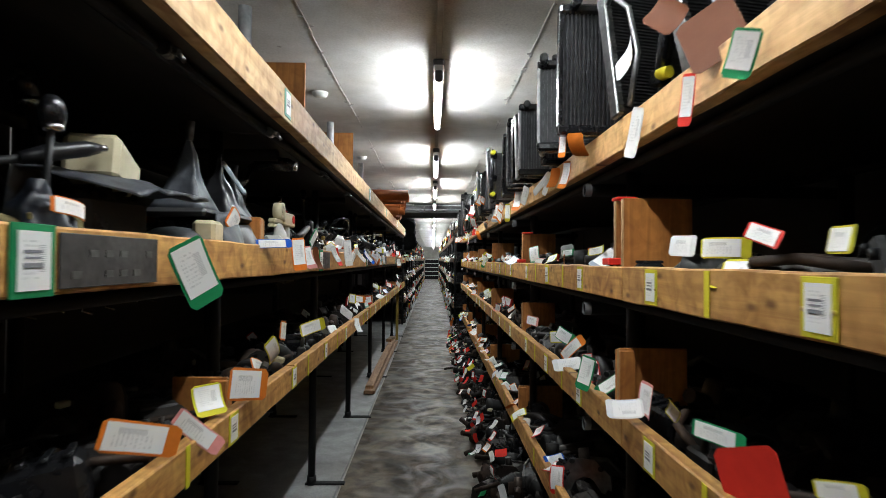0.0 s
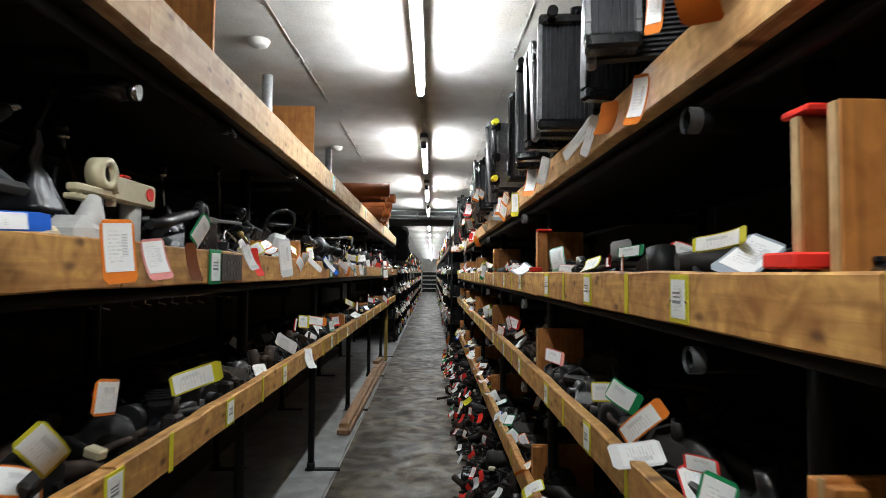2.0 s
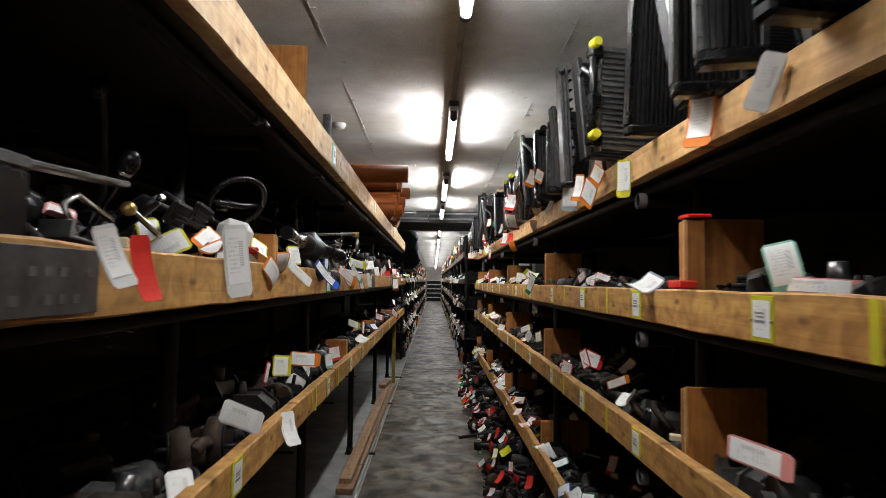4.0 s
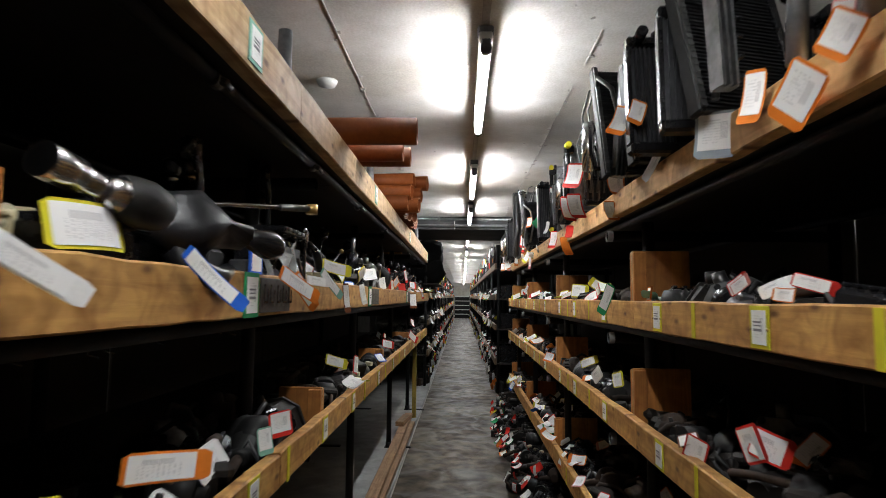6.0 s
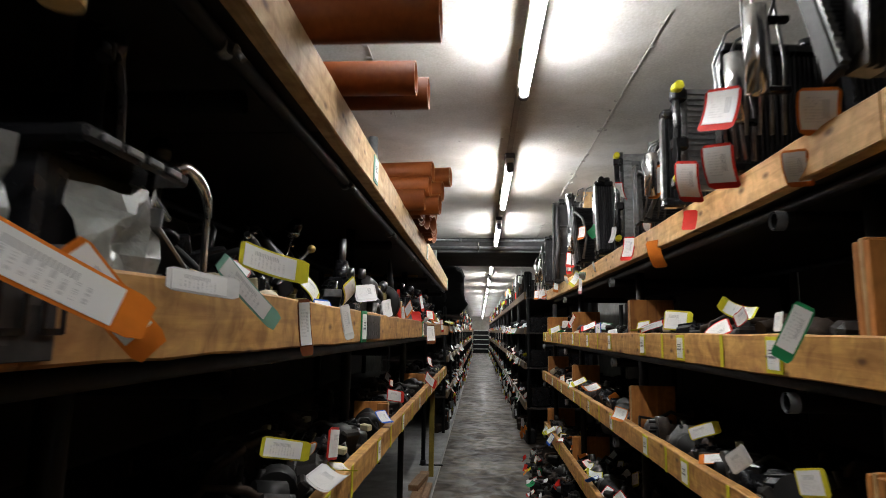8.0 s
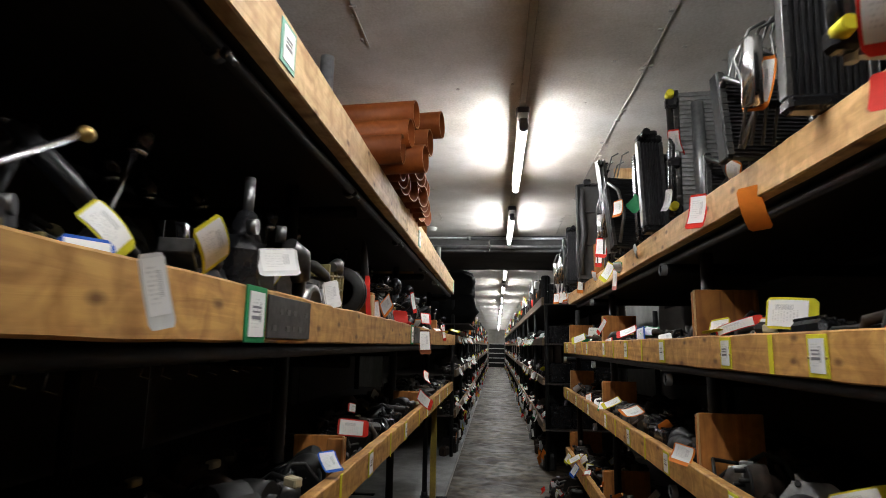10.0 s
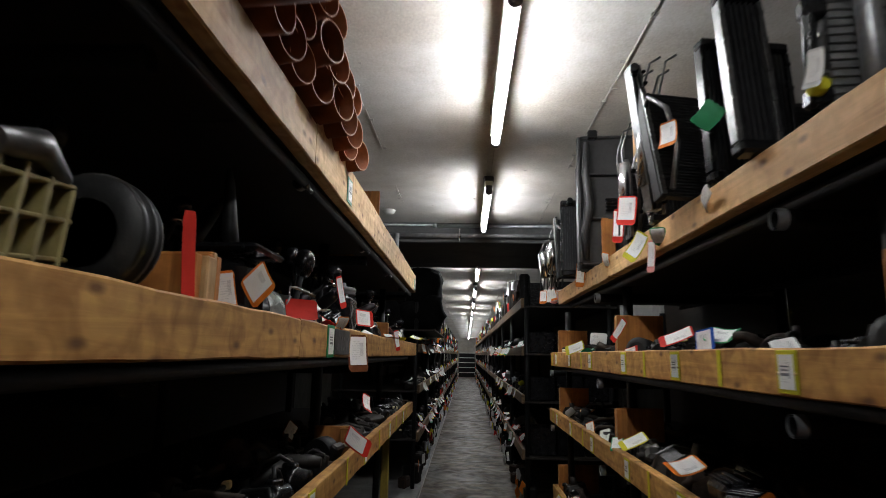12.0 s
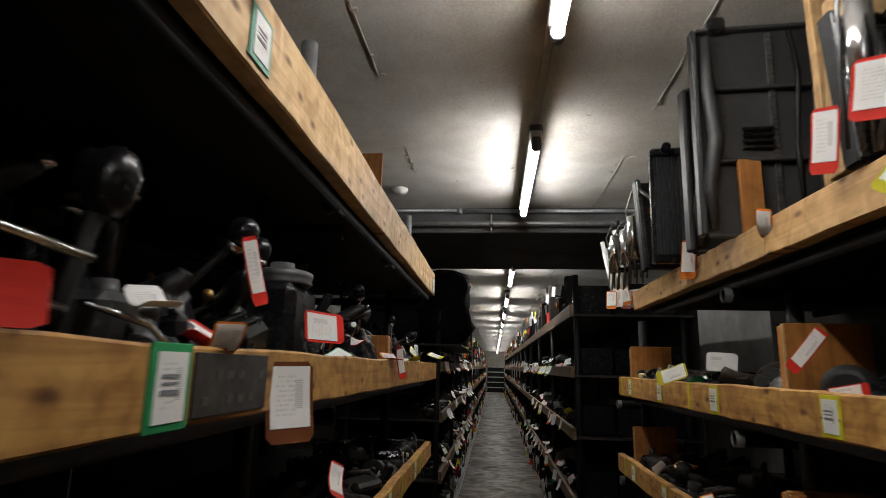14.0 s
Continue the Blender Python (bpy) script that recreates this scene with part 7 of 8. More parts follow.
def cooler(kind, w, h, seed):
    """Parts of a cooler standing on z = 0, its width along +x, its face towards -y."""
    rnd = random.Random(seed)
    out = []
    if kind in ("black_radiator", "framed_radiator"):
        t = 0.028
        tank = 0.034
        core = bmesh.new()
        corrugated(core, w - 0.014, h - 2 * tank, t, int(w / 0.0145), at=(0.007, 0, tank))
        out.append(("core", core, ("fins",)))
        for z in (tank / 2, h - tank / 2):
            b = bmesh.new()
            box(b, (w / 2, 0, z), (w + 0.01, 0.052, tank), bev=0.008)
            out.append(("tank", b, ("black",)))
        for x in (0.0, w):
            b = bmesh.new()
            box(b, (x, 0, h / 2), (0.014, 0.036, h - 2 * tank + 0.006), bev=0.002)
            for i in range(5):
                box(b, (x, -0.019, tank + 0.03 + (h - 0.13) * i / 4), (0.012, 0.004, 0.012))
            out.append(("side_rail", b, ("alu" if kind == "framed_radiator" else "black",)))
        b = bmesh.new()
        cyl(b, (w * 0.2, -0.02, h - 0.015), (w * 0.2, -0.075, h - 0.01), 0.017)
        out.append(("hose_neck", b, ("black",)))
        b = bmesh.new()
        cyl(b, (w * 0.72, 0, h - 0.005), (w * 0.72, 0, h + 0.022), 0.02)
        out.append(("cap", b, ("black",)))
    elif kind == "condenser":
        core = bmesh.new()
        corrugated(core, w - 0.02, h - 0.02, 0.02, int(h / 0.019), upright=False, at=(0.01, 0, 0.01))
        out.append(("core", core, ("silver_fins",)))
        for x in (0.0, w):
            b = bmesh.new()
            cyl(b, (x, 0, 0), (x, 0, h), 0.011)
            for i in range(7):
                box(b, (x - 0.004, 0, 0.03 + (h - 0.06) * i / 6), (0.014, 0.026, 0.008))
            out.append(("header_tube", b, ("alu",)))
        b = bmesh.new()
        for z in (h * 0.1, h * 0.45, h * 0.9):
            box(b, (-0.02, -0.01, z), (0.05, 0.04, 0.045), bev=0.008)
        pipe(b, [(-0.03, -0.015, 0.03), (-0.034, -0.018, h * 0.3), (-0.026, -0.014, h * 0.6), (-0.03, -0.015, h * 0.94)], 0.014)
        out.append(("pipe_block", b, ("black",)))
        for z in (h * 0.12, h * 0.95):
            b = bmesh.new()
            cyl(b, (-0.03, -0.02, z), (-0.03, -0.052, z + 0.005), 0.018, 0.015)
            out.append(("plug", b, ("card_yellow",)))
    elif kind == "plain_cooler":
        core = bmesh.new()
        corrugated(core, w - 0.02, h - 0.02, 0.022, int(h / 0.012), upright=False, at=(0.01, 0, 0.01))
        out.append(("core", core, ("fins",)))
        b = bmesh.new()
        box(b, (0.0, 0, h / 2), (0.022, 0.045, h), bev=0.005)
        out.append(("end_tank", b, ("dark_steel" if seed % 3 else "alu",)))
        b = bmesh.new()
        box(b, (w, 0, h / 2), (0.022, 0.045, h), bev=0.005)
        out.append(("end_tank", b, ("black",)))
        b = bmesh.new()
        corrugated(b, 0.016, h - 0.02, 0.008, int(h / 0.02), upright=False, at=(-0.008, -0.0255, 0.01))
        out.append(("crimp_strip", b, ("alu",)))
        b = bmesh.new()
        pipe(b, [(0.0, -0.02, h * 0.8), (-0.01, -0.06, h * 0.82), (0.03, -0.08, h * 0.7), (0.05, -0.07, h * 0.4), (0.02, -0.04, 0.02)], 0.009)
        out.append(("cooler_pipe", b, ("alu",)))
    elif kind == "shroud":
        b = bmesh.new()
        box(b, (w / 2, 0, h / 2), (w, 0.012, h), bev=0.004)
        out.append(("panel", b, ("shroud_plastic",)))
        for x in (0.0, w):
            b = bmesh.new()
            box(b, (x, -0.015, h / 2), (0.02, 0.05, h), bev=0.006)
            out.append(("side_rail", b, ("shroud_plastic",)))
        for z in (0.0, h * 0.35, h * 0.7, h):
            b = bmesh.new()
            box(b, (w / 2, -0.014, z), (w - 0.022, 0.036, 0.012), bev=0.003)
            out.append(("cross_rib", b, ("shroud_plastic",)))
        for i in range(4):
            b = bmesh.new()
            box(b, (w * 0.5, -0.01, h * 0.42 + 0.02 * i), (0.09, 0.03, 0.008), Matrix.Rotation(0.3, 3, "X"))
            out.append(("louvre", b, ("black",)))
        b = bmesh.new()
        pipe(b, [(0.03, -0.03, 0.02), (0.02, -0.045, h * 0.25), (0.045, -0.05, h * 0.45), (0.03, -0.045, h * 0.7), (0.035, -0.04, h * 0.95)], [0.014, 0.02, 0.024, 0.02, 0.014])
        out.append(("duct", b, ("shroud_plastic",)))
        b = bmesh.new()
        corrugated(b, 0.016, h - 0.03, 0.012, int(h / 0.016), upright=False, at=(w * 0.62, -0.012, 0.015))
        out.append(("crimp_strip", b, ("alu",)))
        b = bmesh.new()
        box(b, (w * 0.2, -0.03, h + 0.01), (0.05, 0.04, 0.05), bev=0.008)
        out.append(("mounting_lug", b, ("black",)))
        b = bmesh.new()
        pipe(b, [(w * 0.8, -0.03, 0.05), (w * 0.78, -0.04, h * 0.4), (w * 0.84, -0.035, h * 0.75), (w * 0.8, -0.03, h * 0.97)], 0.008, 6)
        out.append(("cable", b, ("rubber",)))
    elif kind == "lines":
        for i in range(4):
            b = bmesh.new()
            x = 0.02 + 0.028 * i
            z1 = h * rnd.uniform(0.75, 1.05)
            pipe(b, [(x, 0, 0), (x + 0.01, rnd.uniform(-0.02, 0.02), z1 * 0.4), (x - 0.01, rnd.uniform(-0.02, 0.02), z1 * 0.75), (x + 0.02, -0.01, z1), (x + 0.05, -0.03, z1 + 0.015)], 0.0042)
            out.append(("metal_line", b, ("alu",)))
        b = bmesh.new()
        lathe(b, [(0.01, 0.08), (0.024, 0.085), (0.024, 0.085 + h * 0.45), (0.01, 0.09 + h * 0.45)], (0.03, -0.035, 0.0), "z", 14)
        out.append(("receiver", b, ("chrome",)))
        for z in (0.1, h * 0.6):
            b = bmesh.new()
            box(b, (0.07, -0.01, z), (0.09, 0.02, 0.016), bev=0.003)
            out.append(("clip", b, ("black",)))
    return out


COOLERS = {
    "black_radiator": ("black car radiator with ribbed upright core", "radiator"),
    "framed_radiator": ("dark radiator with dull aluminium side rails", "radiator"),
    "condenser": ("silver condenser with yellow plastic plugs", "condenser"),
    "plain_cooler": ("black oil cooler with a bright end tank", "oil cooler"),
    "shroud": ("tall grey plastic radiator fan shroud", "fan shroud"),
    "lines": ("bundle of bright metal air-conditioning lines", "metal pipes"),
}
COOL_MESH = {}


def stand_cooler(kind, x, y, z, w, h, rz=0.0, rx=0.0, ry=0.0, tags=()):
    key = (kind, round(w, 2), round(h, 2))
    if key not in COOL_MESH:
        COOL_MESH[key] = [(n, mesh_of(b, n, *m)) for n, b, m in cooler(kind, round(w, 2), round(h, 2), len(COOL_MESH))]
    label, cat = COOLERS[kind]
    ob = empty(kind if kind not in ("lines", "shroud") else {"lines": "air_con_lines", "shroud": "fan_shroud"}[kind], label, cat, "radiators on the top shelf")
    ob.matrix_basis = pose(x, y, z, rx, ry, rz)
    ITEMS.append((ob, Vector((x, y, z))))
    for n, me in COOL_MESH[key]:
        share(n, me, ob)
    for m, col, curl, k in tags:
        add_tag(ob, m, col, curl, k)
    return ob


TOP_LIP = 1.926
rnd = random.Random(77)
# (kind, x, y, width, height, turn, lean)
ROW = [
    ("plain_cooler", 0.62, 0.72, 0.30, 0.40, 8, 6), ("black_radiator", 0.60, 1.0, 0.32, 0.38, -6, 4), ("plain_cooler", 0.60, 1.32, 0.30, 0.30, 12, -18),
    ("condenser", 0.60, 1.5, 0.34, 0.42, 20, 12), ("plain_cooler", 0.555, 1.72, 0.34, 0.46, 14, -12), ("black_radiator", 0.437, 1.98, 0.21, 0.45, 0, 1),
    ("framed_radiator", 0.42, 2.28, 0.10, 0.37, -10, -4), ("plain_cooler", 0.45, 2.36, 0.30, 0.38, -16, -6), ("black_radiator", 0.5, 2.6, 0.30, 0.38, 10, 3),
    ("framed_radiator", 0.44, 2.92, 0.16, 0.36, -5, 4), ("plain_cooler", 0.455, 3.05, 0.28, 0.36, 6, -8), ("black_radiator", 0.45, 3.2, 0.3, 0.37, 8, -2),
    ("framed_radiator", 0.445, 3.42, 0.12, 0.40, -14, -3), ("framed_radiator", 0.47, 3.6, 0.15, 0.40, -8, 2), ("plain_cooler", 0.52, 3.66, 0.36, 0.42, 8, -16),
    ("black_radiator", 0.48, 3.95, 0.38, 0.44, 5, 6), ("condenser", 0.45, 4.15, 0.3, 0.36, 12, 2), ("plain_cooler", 0.45, 4.3, 0.32, 0.4, 14, -10),
    ("plain_cooler", 0.5, 4.9, 0.3, 0.42, 16, -14),
    ("black_radiator", 0.47, 5.06, 0.2, 0.36, -6, -3), ("black_radiator", 0.45, 5.28, 0.14, 0.38, 2, -4), ("plain_cooler", 0.5, 5.42, 0.3, 0.36, 12, -10),
    ("plain_cooler", 0.46, 5.62, 0.34, 0.48, 6, -16), ("lines", 0.42, 5.92, 0.2, 0.44, 0, 4), ("lines", 0.45, 6.08, 0.2, 0.4, 20, -2),
    ("black_radiator", 0.52, 6.25, 0.36, 0.38, 5, 3), ("condenser", 0.5, 6.48, 0.26, 0.36, 3, 2), ("framed_radiator", 0.5, 6.7, 0.16, 0.36, -4, 3),
    ("lines", 0.46, 6.88, 0.2, 0.36, 10, 5), ("plain_cooler", 0.50, 7.02, 0.24, 0.26, 6, -6), ("lines", 0.56, 7.2, 0.3, 0.44, 8, 4),
    ("plain_cooler", 0.60, 7.44, 0.34, 0.16, -8, 6), ("condenser", 0.63, 7.82, 0.42, 0.56, -6, 2), ("framed_radiator", 0.53, 8.0, 0.1, 0.46, 4, -6),
    ("black_radiator", 0.56, 8.22, 0.26, 0.44, 8, -3), ("plain_cooler", 0.48, 8.4, 0.3, 0.42, 12, -14), ("lines", 0.44, 8.56, 0.2, 0.52, 5, 3),
    ("black_radiator", 0.55, 8.72, 0.34, 0.4, -6, -4), ("lines", 0.47, 8.92, 0.2, 0.44, 12, 3), ("plain_cooler", 0.56, 9.02, 0.16, 0.36, 5, -5),
    ("shroud", 0.48, 9.66, 0.36, 0.68, -4, 2), ("shroud", 0.52, 9.9, 0.34, 0.6, 4, 1), ("black_radiator", 0.46, 10.12, 0.24, 0.46, -5, 3),
    ("plain_cooler", 0.47, 10.3, 0.24, 0.42, 8, -8), ("lines", 0.42, 10.48, 0.2, 0.42, 6, 4), ("lines", 0.44, 10.66, 0.2, 0.38, -12, -4), ("lines", 0.4, 10.82, 0.2, 0.4, 14, 6), ("lines", 0.43, 10.9, 0.2, 0.36, -6, -3),
]
HUES = ["orange"] * 7 + ["brown"] * 2 + ["white"] * 4 + ["red"] * 2 + ["yellow", "green", "pink"]
for kind, x, y, w, h, rz, rx in ROW:
    tags = []
    for j in range(1 if rnd.random() < 0.12 and y > 9.5 else 0):
        tx = min(x, 0.553) - rnd.uniform(0.0, 0.02)
        tags.append((facing((tx, y - 0.05 + rnd.uniform(-0.04, 0.04), TOP_LIP + rnd.uniform(-0.01, 0.1)), (-1, rnd.uniform(-1.6, -0.25), rnd.uniform(-0.1, 0.3)), rnd.gauss(0, 13)), rnd.choice(HUES), rnd.randrange(2), rnd.uniform(0.85, 1.2)))
    stand_cooler(kind, x, y, TOP_LIP, w, h, rz, rx, 0, tags)
    if rnd.random() < 0.6 and not 6.9 < y < 7.9:
        # a second one behind it
        stand_cooler(rnd.choice(("black_radiator", "plain_cooler", "black_radiator")), x + 0.36, y + 0.03, 1.838, 0.3, 0.42, rnd.uniform(-8, 8), rnd.uniform(-4, 4))

# tags on the top east shelf
tie("yellow", (0.545, 8.803, 1.912), (0.530, 8.878, 1.817), 0.062)
tie("white", (0.540, 8.198, 1.904), (0.530, 8.312, 1.857), 0.040)
tie("red", (0.545, 1.215, 1.893), (0.548, 1.236, 1.783), 0.030)
tie("white", (0.545, 1.515, 1.901), (0.542, 1.557, 1.774), 0.036)
tie("white", (0.500, 1.563, 2.007), (0.537, 1.416, 2.037), 0.055)
tie("brown", (0.550, 1.174, 2.008), (0.579, 1.129, 1.888), 0.120, blank=True)
tie("green", (0.540, 0.978, 1.893), (0.540, 1.014, 1.817), 0.052)
tie("brown", (0.520, 1.227, 2.056), (0.520, 1.272, 2.013), 0.086, blank=True)
tie("orange", (0.460, 2.021, 1.954), (0.465, 2.035, 1.860), 0.031)
tie("orange", (0.480, 1.934, 1.926), (0.480, 1.949, 1.839), 0.065, blank=True)
tie("orange", (0.545, 2.319, 1.898), (0.548, 2.337, 1.778), 0.040)
tie("orange", (0.545, 2.535, 1.905), (0.548, 2.545, 1.811), 0.050, blank=True)
tie("white", (0.545, 3.324, 1.924), (0.538, 3.377, 1.829), 0.050)
tie("orange", (0.540, 3.599, 1.956), (0.545, 3.616, 1.796), 0.064)
tie("white", (0.550, 2.708, 1.906), (0.516, 2.857, 1.829), 0.037)
tie("white", (0.545, 2.665, 1.906), (0.538, 2.727, 1.808), 0.030)
tie("orange", (0.530, 4.398, 1.928), (0.530, 4.451, 1.877), 0.062)
tie("orange", (0.530, 4.504, 1.887), (0.535, 4.596, 1.813), 0.080)
tie("pink", (0.530, 4.415, 1.957), (0.530, 4.442, 1.884), 0.035)
tie("orange", (0.530, 4.688, 1.953), (0.535, 4.711, 1.832), 0.045)
tie("yellow", (0.545, 4.176, 1.906), (0.555, 4.193, 1.780), 0.052)
tie("grey", (0.545, 4.904, 1.937), (0.552, 4.926, 1.826), 0.106)
tie("orange", (0.450, 5.328, 2.094), (0.447, 5.372, 2.012), 0.075)
tie("orange", (0.460, 5.212, 2.072), (0.460, 5.255, 2.019), 0.062)
tie("white", (0.550, 5.314, 1.952), (0.534, 5.397, 1.871), 0.030)
tie("red", (0.420, 5.979, 2.066), (0.424, 6.009, 1.956), 0.090)
tie("red", (0.420, 6.035, 1.944), (0.423, 6.059, 1.820), 0.082)
tie("red", (0.430, 6.268, 1.971), (0.429, 6.306, 1.838), 0.075)
tie("orange", (0.545, 5.815, 1.992), (0.544, 5.859, 1.883), 0.088)
tie("orange", (0.545, 5.927, 1.893), (0.548, 5.945, 1.799), 0.058)
tie("red", (0.460, 6.338, 1.841), (0.460, 6.346, 1.782), 0.044, blank=True)
tie("orange", (0.530, 6.841, 2.129), (0.538, 6.889, 1.998), 0.061)
tie("orange", (0.550, 7.024, 1.859), (0.560, 7.027, 1.730), 0.063, blank=True)
tie("orange", (0.560, 7.113, 1.962), (0.549, 7.172, 1.893), 0.055)
tie("red", (0.550, 7.386, 1.936), (0.555, 7.402, 1.811), 0.063)
tie("red", (0.600, 7.764, 2.306), (0.603, 7.795, 2.192), 0.055)
tie("white", (0.560, 7.729, 2.048), (0.564, 7.741, 1.952), 0.031)
tie("green", (0.550, 8.140, 2.123), (0.550, 8.191, 2.083), 0.074, blank=True)
tie("red", (0.500, 8.825, 2.060), (0.502, 8.853, 1.951), 0.086)
tie("green", (0.545, 8.643, 1.896), (0.545, 8.651, 1.827), 0.061)
tie("pink", (0.545, 8.710, 1.864), (0.548, 8.725, 1.749), 0.030)
tie("orange", (0.500, 8.366, 2.168), (0.515, 8.370, 2.073), 0.057)
tie("red", (0.520, 9.031, 2.061), (0.526, 9.066, 1.925), 0.054)
tie("orange", (0.545, 9.388, 1.942), (0.542, 9.422, 1.850), 0.043)
tie("orange", (0.545, 9.971, 1.988), (0.545, 9.998, 1.846), 0.063)
tie("orange", (0.480, 10.132, 2.222), (0.486, 10.132, 2.128), 0.060)

# alloy cooler bars and brackets standing on the top board
for x, y, h, lean in ((0.485, 4.72, 0.5, -3), (0.5, 5.6, 0.42, 5), (0.5, 8.52, 0.5, -6)):
    b, c, k = bmesh.new(), bmesh.new(), bmesh.new()
    corrugated(b, 0.045, h, 0.05, 3, at=(-0.022, 0, 0))
    for i in range(12):
        box(c, (0.028, 0, 0.02 + (h - 0.04) * i / 11), (0.014, 0.04, 0.008), bev=0.002)
    cyl(k, (-0.01, -0.02, h - 0.03), (-0.03, -0.07, h - 0.03), 0.014)
    ob = empty("oil_cooler", "tall dull alloy cooler bar with ribbed edge", "oil cooler", "radiators on the top shelf")
    ob.matrix_basis = pose(x, y, TOP_LIP, 0, lean, 8)
    for n, bm, m in (("bar", b, "alu"), ("ribs", c, "black"), ("neck", k, "black")):
        part(n, bm, m, ob)
for x, y, h in ((0.56, 4.6, 0.44), (0.58, 4.42, 0.36), (0.6, 7.22, 0.42)):
    b, c, c2, k, e = (bmesh.new() for _ in range(5))
    cyl(b, (0, 0, 0), (0.01, 0, h), 0.019, seg=14)
    cyl(c, (0.002, 0, h * 0.3), (0.004, 0, h * 0.42), 0.03, seg=16)
    cyl(c2, (0.006, 0, h * 0.62), (0.007, 0, h * 0.72), 0.026, seg=16)
    box(k, (0.06, -0.01, h * 0.52), (0.12, 0.012, 0.05), bev=0.003)
    box(k, (0.11, -0.02, h * 0.56), (0.03, 0.03, 0.07), bev=0.006)
    cyl(k, (0.03, -0.018, h * 0.52), (0.03, -0.022, h * 0.52), 0.012, seg=12)
    pipe(e, [(0.02, -0.02, h * 0.9), (0.06, -0.04, h * 0.98), (0.12, -0.03, h * 0.86), (0.13, -0.02, h * 0.5), (0.1, 0, 0.01)], 0.009, 8)
    ob = empty("damper_strut", "dull alloy strut with a bolted bracket and hose", "strut", "radiators on the top shelf")
    ob.matrix_basis = pose(x, y, TOP_LIP if x < 0.57 else 1.9255, 0, 2, -14)
    for n, bm, m in (("tube", b, "steel"), ("collar", c, "black"), ("collar", c2, "black"), ("bracket", k, "steel"), ("hose", e, "rubber")):
        part(n, bm, m, ob)

# carton among the coolers, with a dark arrow printed on it
bm = bmesh.new()
box(bm, (0, 0, 0.24), (0.2, 0.12, 0.48), bev=0.003)
carton = part("carton", bm, "pale_ply")
carton.matrix_basis = pose(0.74, 9.2, 1.97, 0, 4, -4)
tagged(carton, "pale cardboard carton wedged among the coolers", "carton")
bm = bmesh.new()
vs = [bm.verts.new((x, -0.0615, z)) for x, z in ((-0.05, 0.33), (0.03, 0.33), (-0.01, 0.4))]
bm.faces.new(vs)
part("arrow", bm, "black", carton, "printed dark arrow")

# bundle of pale tubes that hangs over the end of the top shelf
tubes = empty("tube_bundle", "bundle of pale silver tubes with orange tags", "metal pipes", at=(0, 0, 0))
rnd = random.Random(8)
for i in range(7):
    bm = bmesh.new()
    x, y = 0.47 + 0.022 * (i % 4), 11.0 + 0.05 * (i // 4) + 0.03 * (i % 2)
    zt = rnd.uniform(2.12, 2.3)
    cyl(bm, (x - 0.015, y + 0.1, zt), (x + 0.02, y, TOP_LIP - rnd.uniform(-0.02, 0.06)), 0.013, seg=12)
    part("tube", bm, "white_metal", tubes)
for i in range(5):
    add_tag(tubes, facing((0.46 + 0.03 * i, 10.97, TOP_LIP + rnd.uniform(0.0, 0.06)), (-0.5, -1, 0.1), rnd.gauss(0, 16)), ("orange", "white", "orange", "pink", "white")[i], 0, 0.9)

# ---- drain pipes on the top west shelf ----
def drain(length, r):
    bm = bmesh.new()
    seg = 24
    rings = []
    for x, rr in ((0, r), (-length, r), (-length, r - 0.004), (0, r - 0.004)):
        rings.append([bm.verts.new((x, rr * math.cos(2 * math.pi * i / seg), rr * math.sin(2 * math.pi * i / seg))) for i in range(seg)])
    for a in range(4):
        q0, q1 = rings[a], rings[(a + 1) % 4]
        for i in range(seg):
            f = bm.faces.new((q0[i], q0[(i + 1) % seg], q1[(i + 1) % seg], q1[i]))
            f.smooth = a in (0, 2)
    for f in bm.faces:
        f.material_index = 1 if all(abs(q.co.x) < 1e-6 for q in f.verts) else 0
    return mesh_of(bm, "drain_pipe", "terracotta", "cut_rim")


DRAIN = {r: drain(1.0, r) for r in (0.055, 0.045)}
LIP_TOP = 2.09
PIPES = [(-0.25, 5.77, 0, 0.055), (-0.335, 6.05, 0, 0.045), (-0.31, 6.15, 0, 0.045)]
rnd = random.Random(4)
for row, (ya, n) in enumerate(((7.5, 11), (7.556, 9), (7.612, 6))):
    for i in range(n):
        tip = -0.47 - 0.02 * i / n + rnd.uniform(-0.04, 0.025)
        if i < 2:
            tip = ((-0.45, -0.38), (-0.43, -0.37), (-0.42, -0.33))[row][i]
        PIPES.append((tip, ya + 0.1115 * i, row, 0.055))
for tip, y, row, r in PIPES:
    p = share("drain_pipe", DRAIN[r], None, pose(tip, y, LIP_TOP + r + row * 0.0965 - 0.012 * (row > 0), 0, 0, rnd.uniform(-1.2, 1.2) - (19 if y > 7.8 else 6 if y > 7.55 else 0)))
    tagged(p, "orange plastic drain pipe lying across the shelf", "drain pipe", "orange drain pipes")

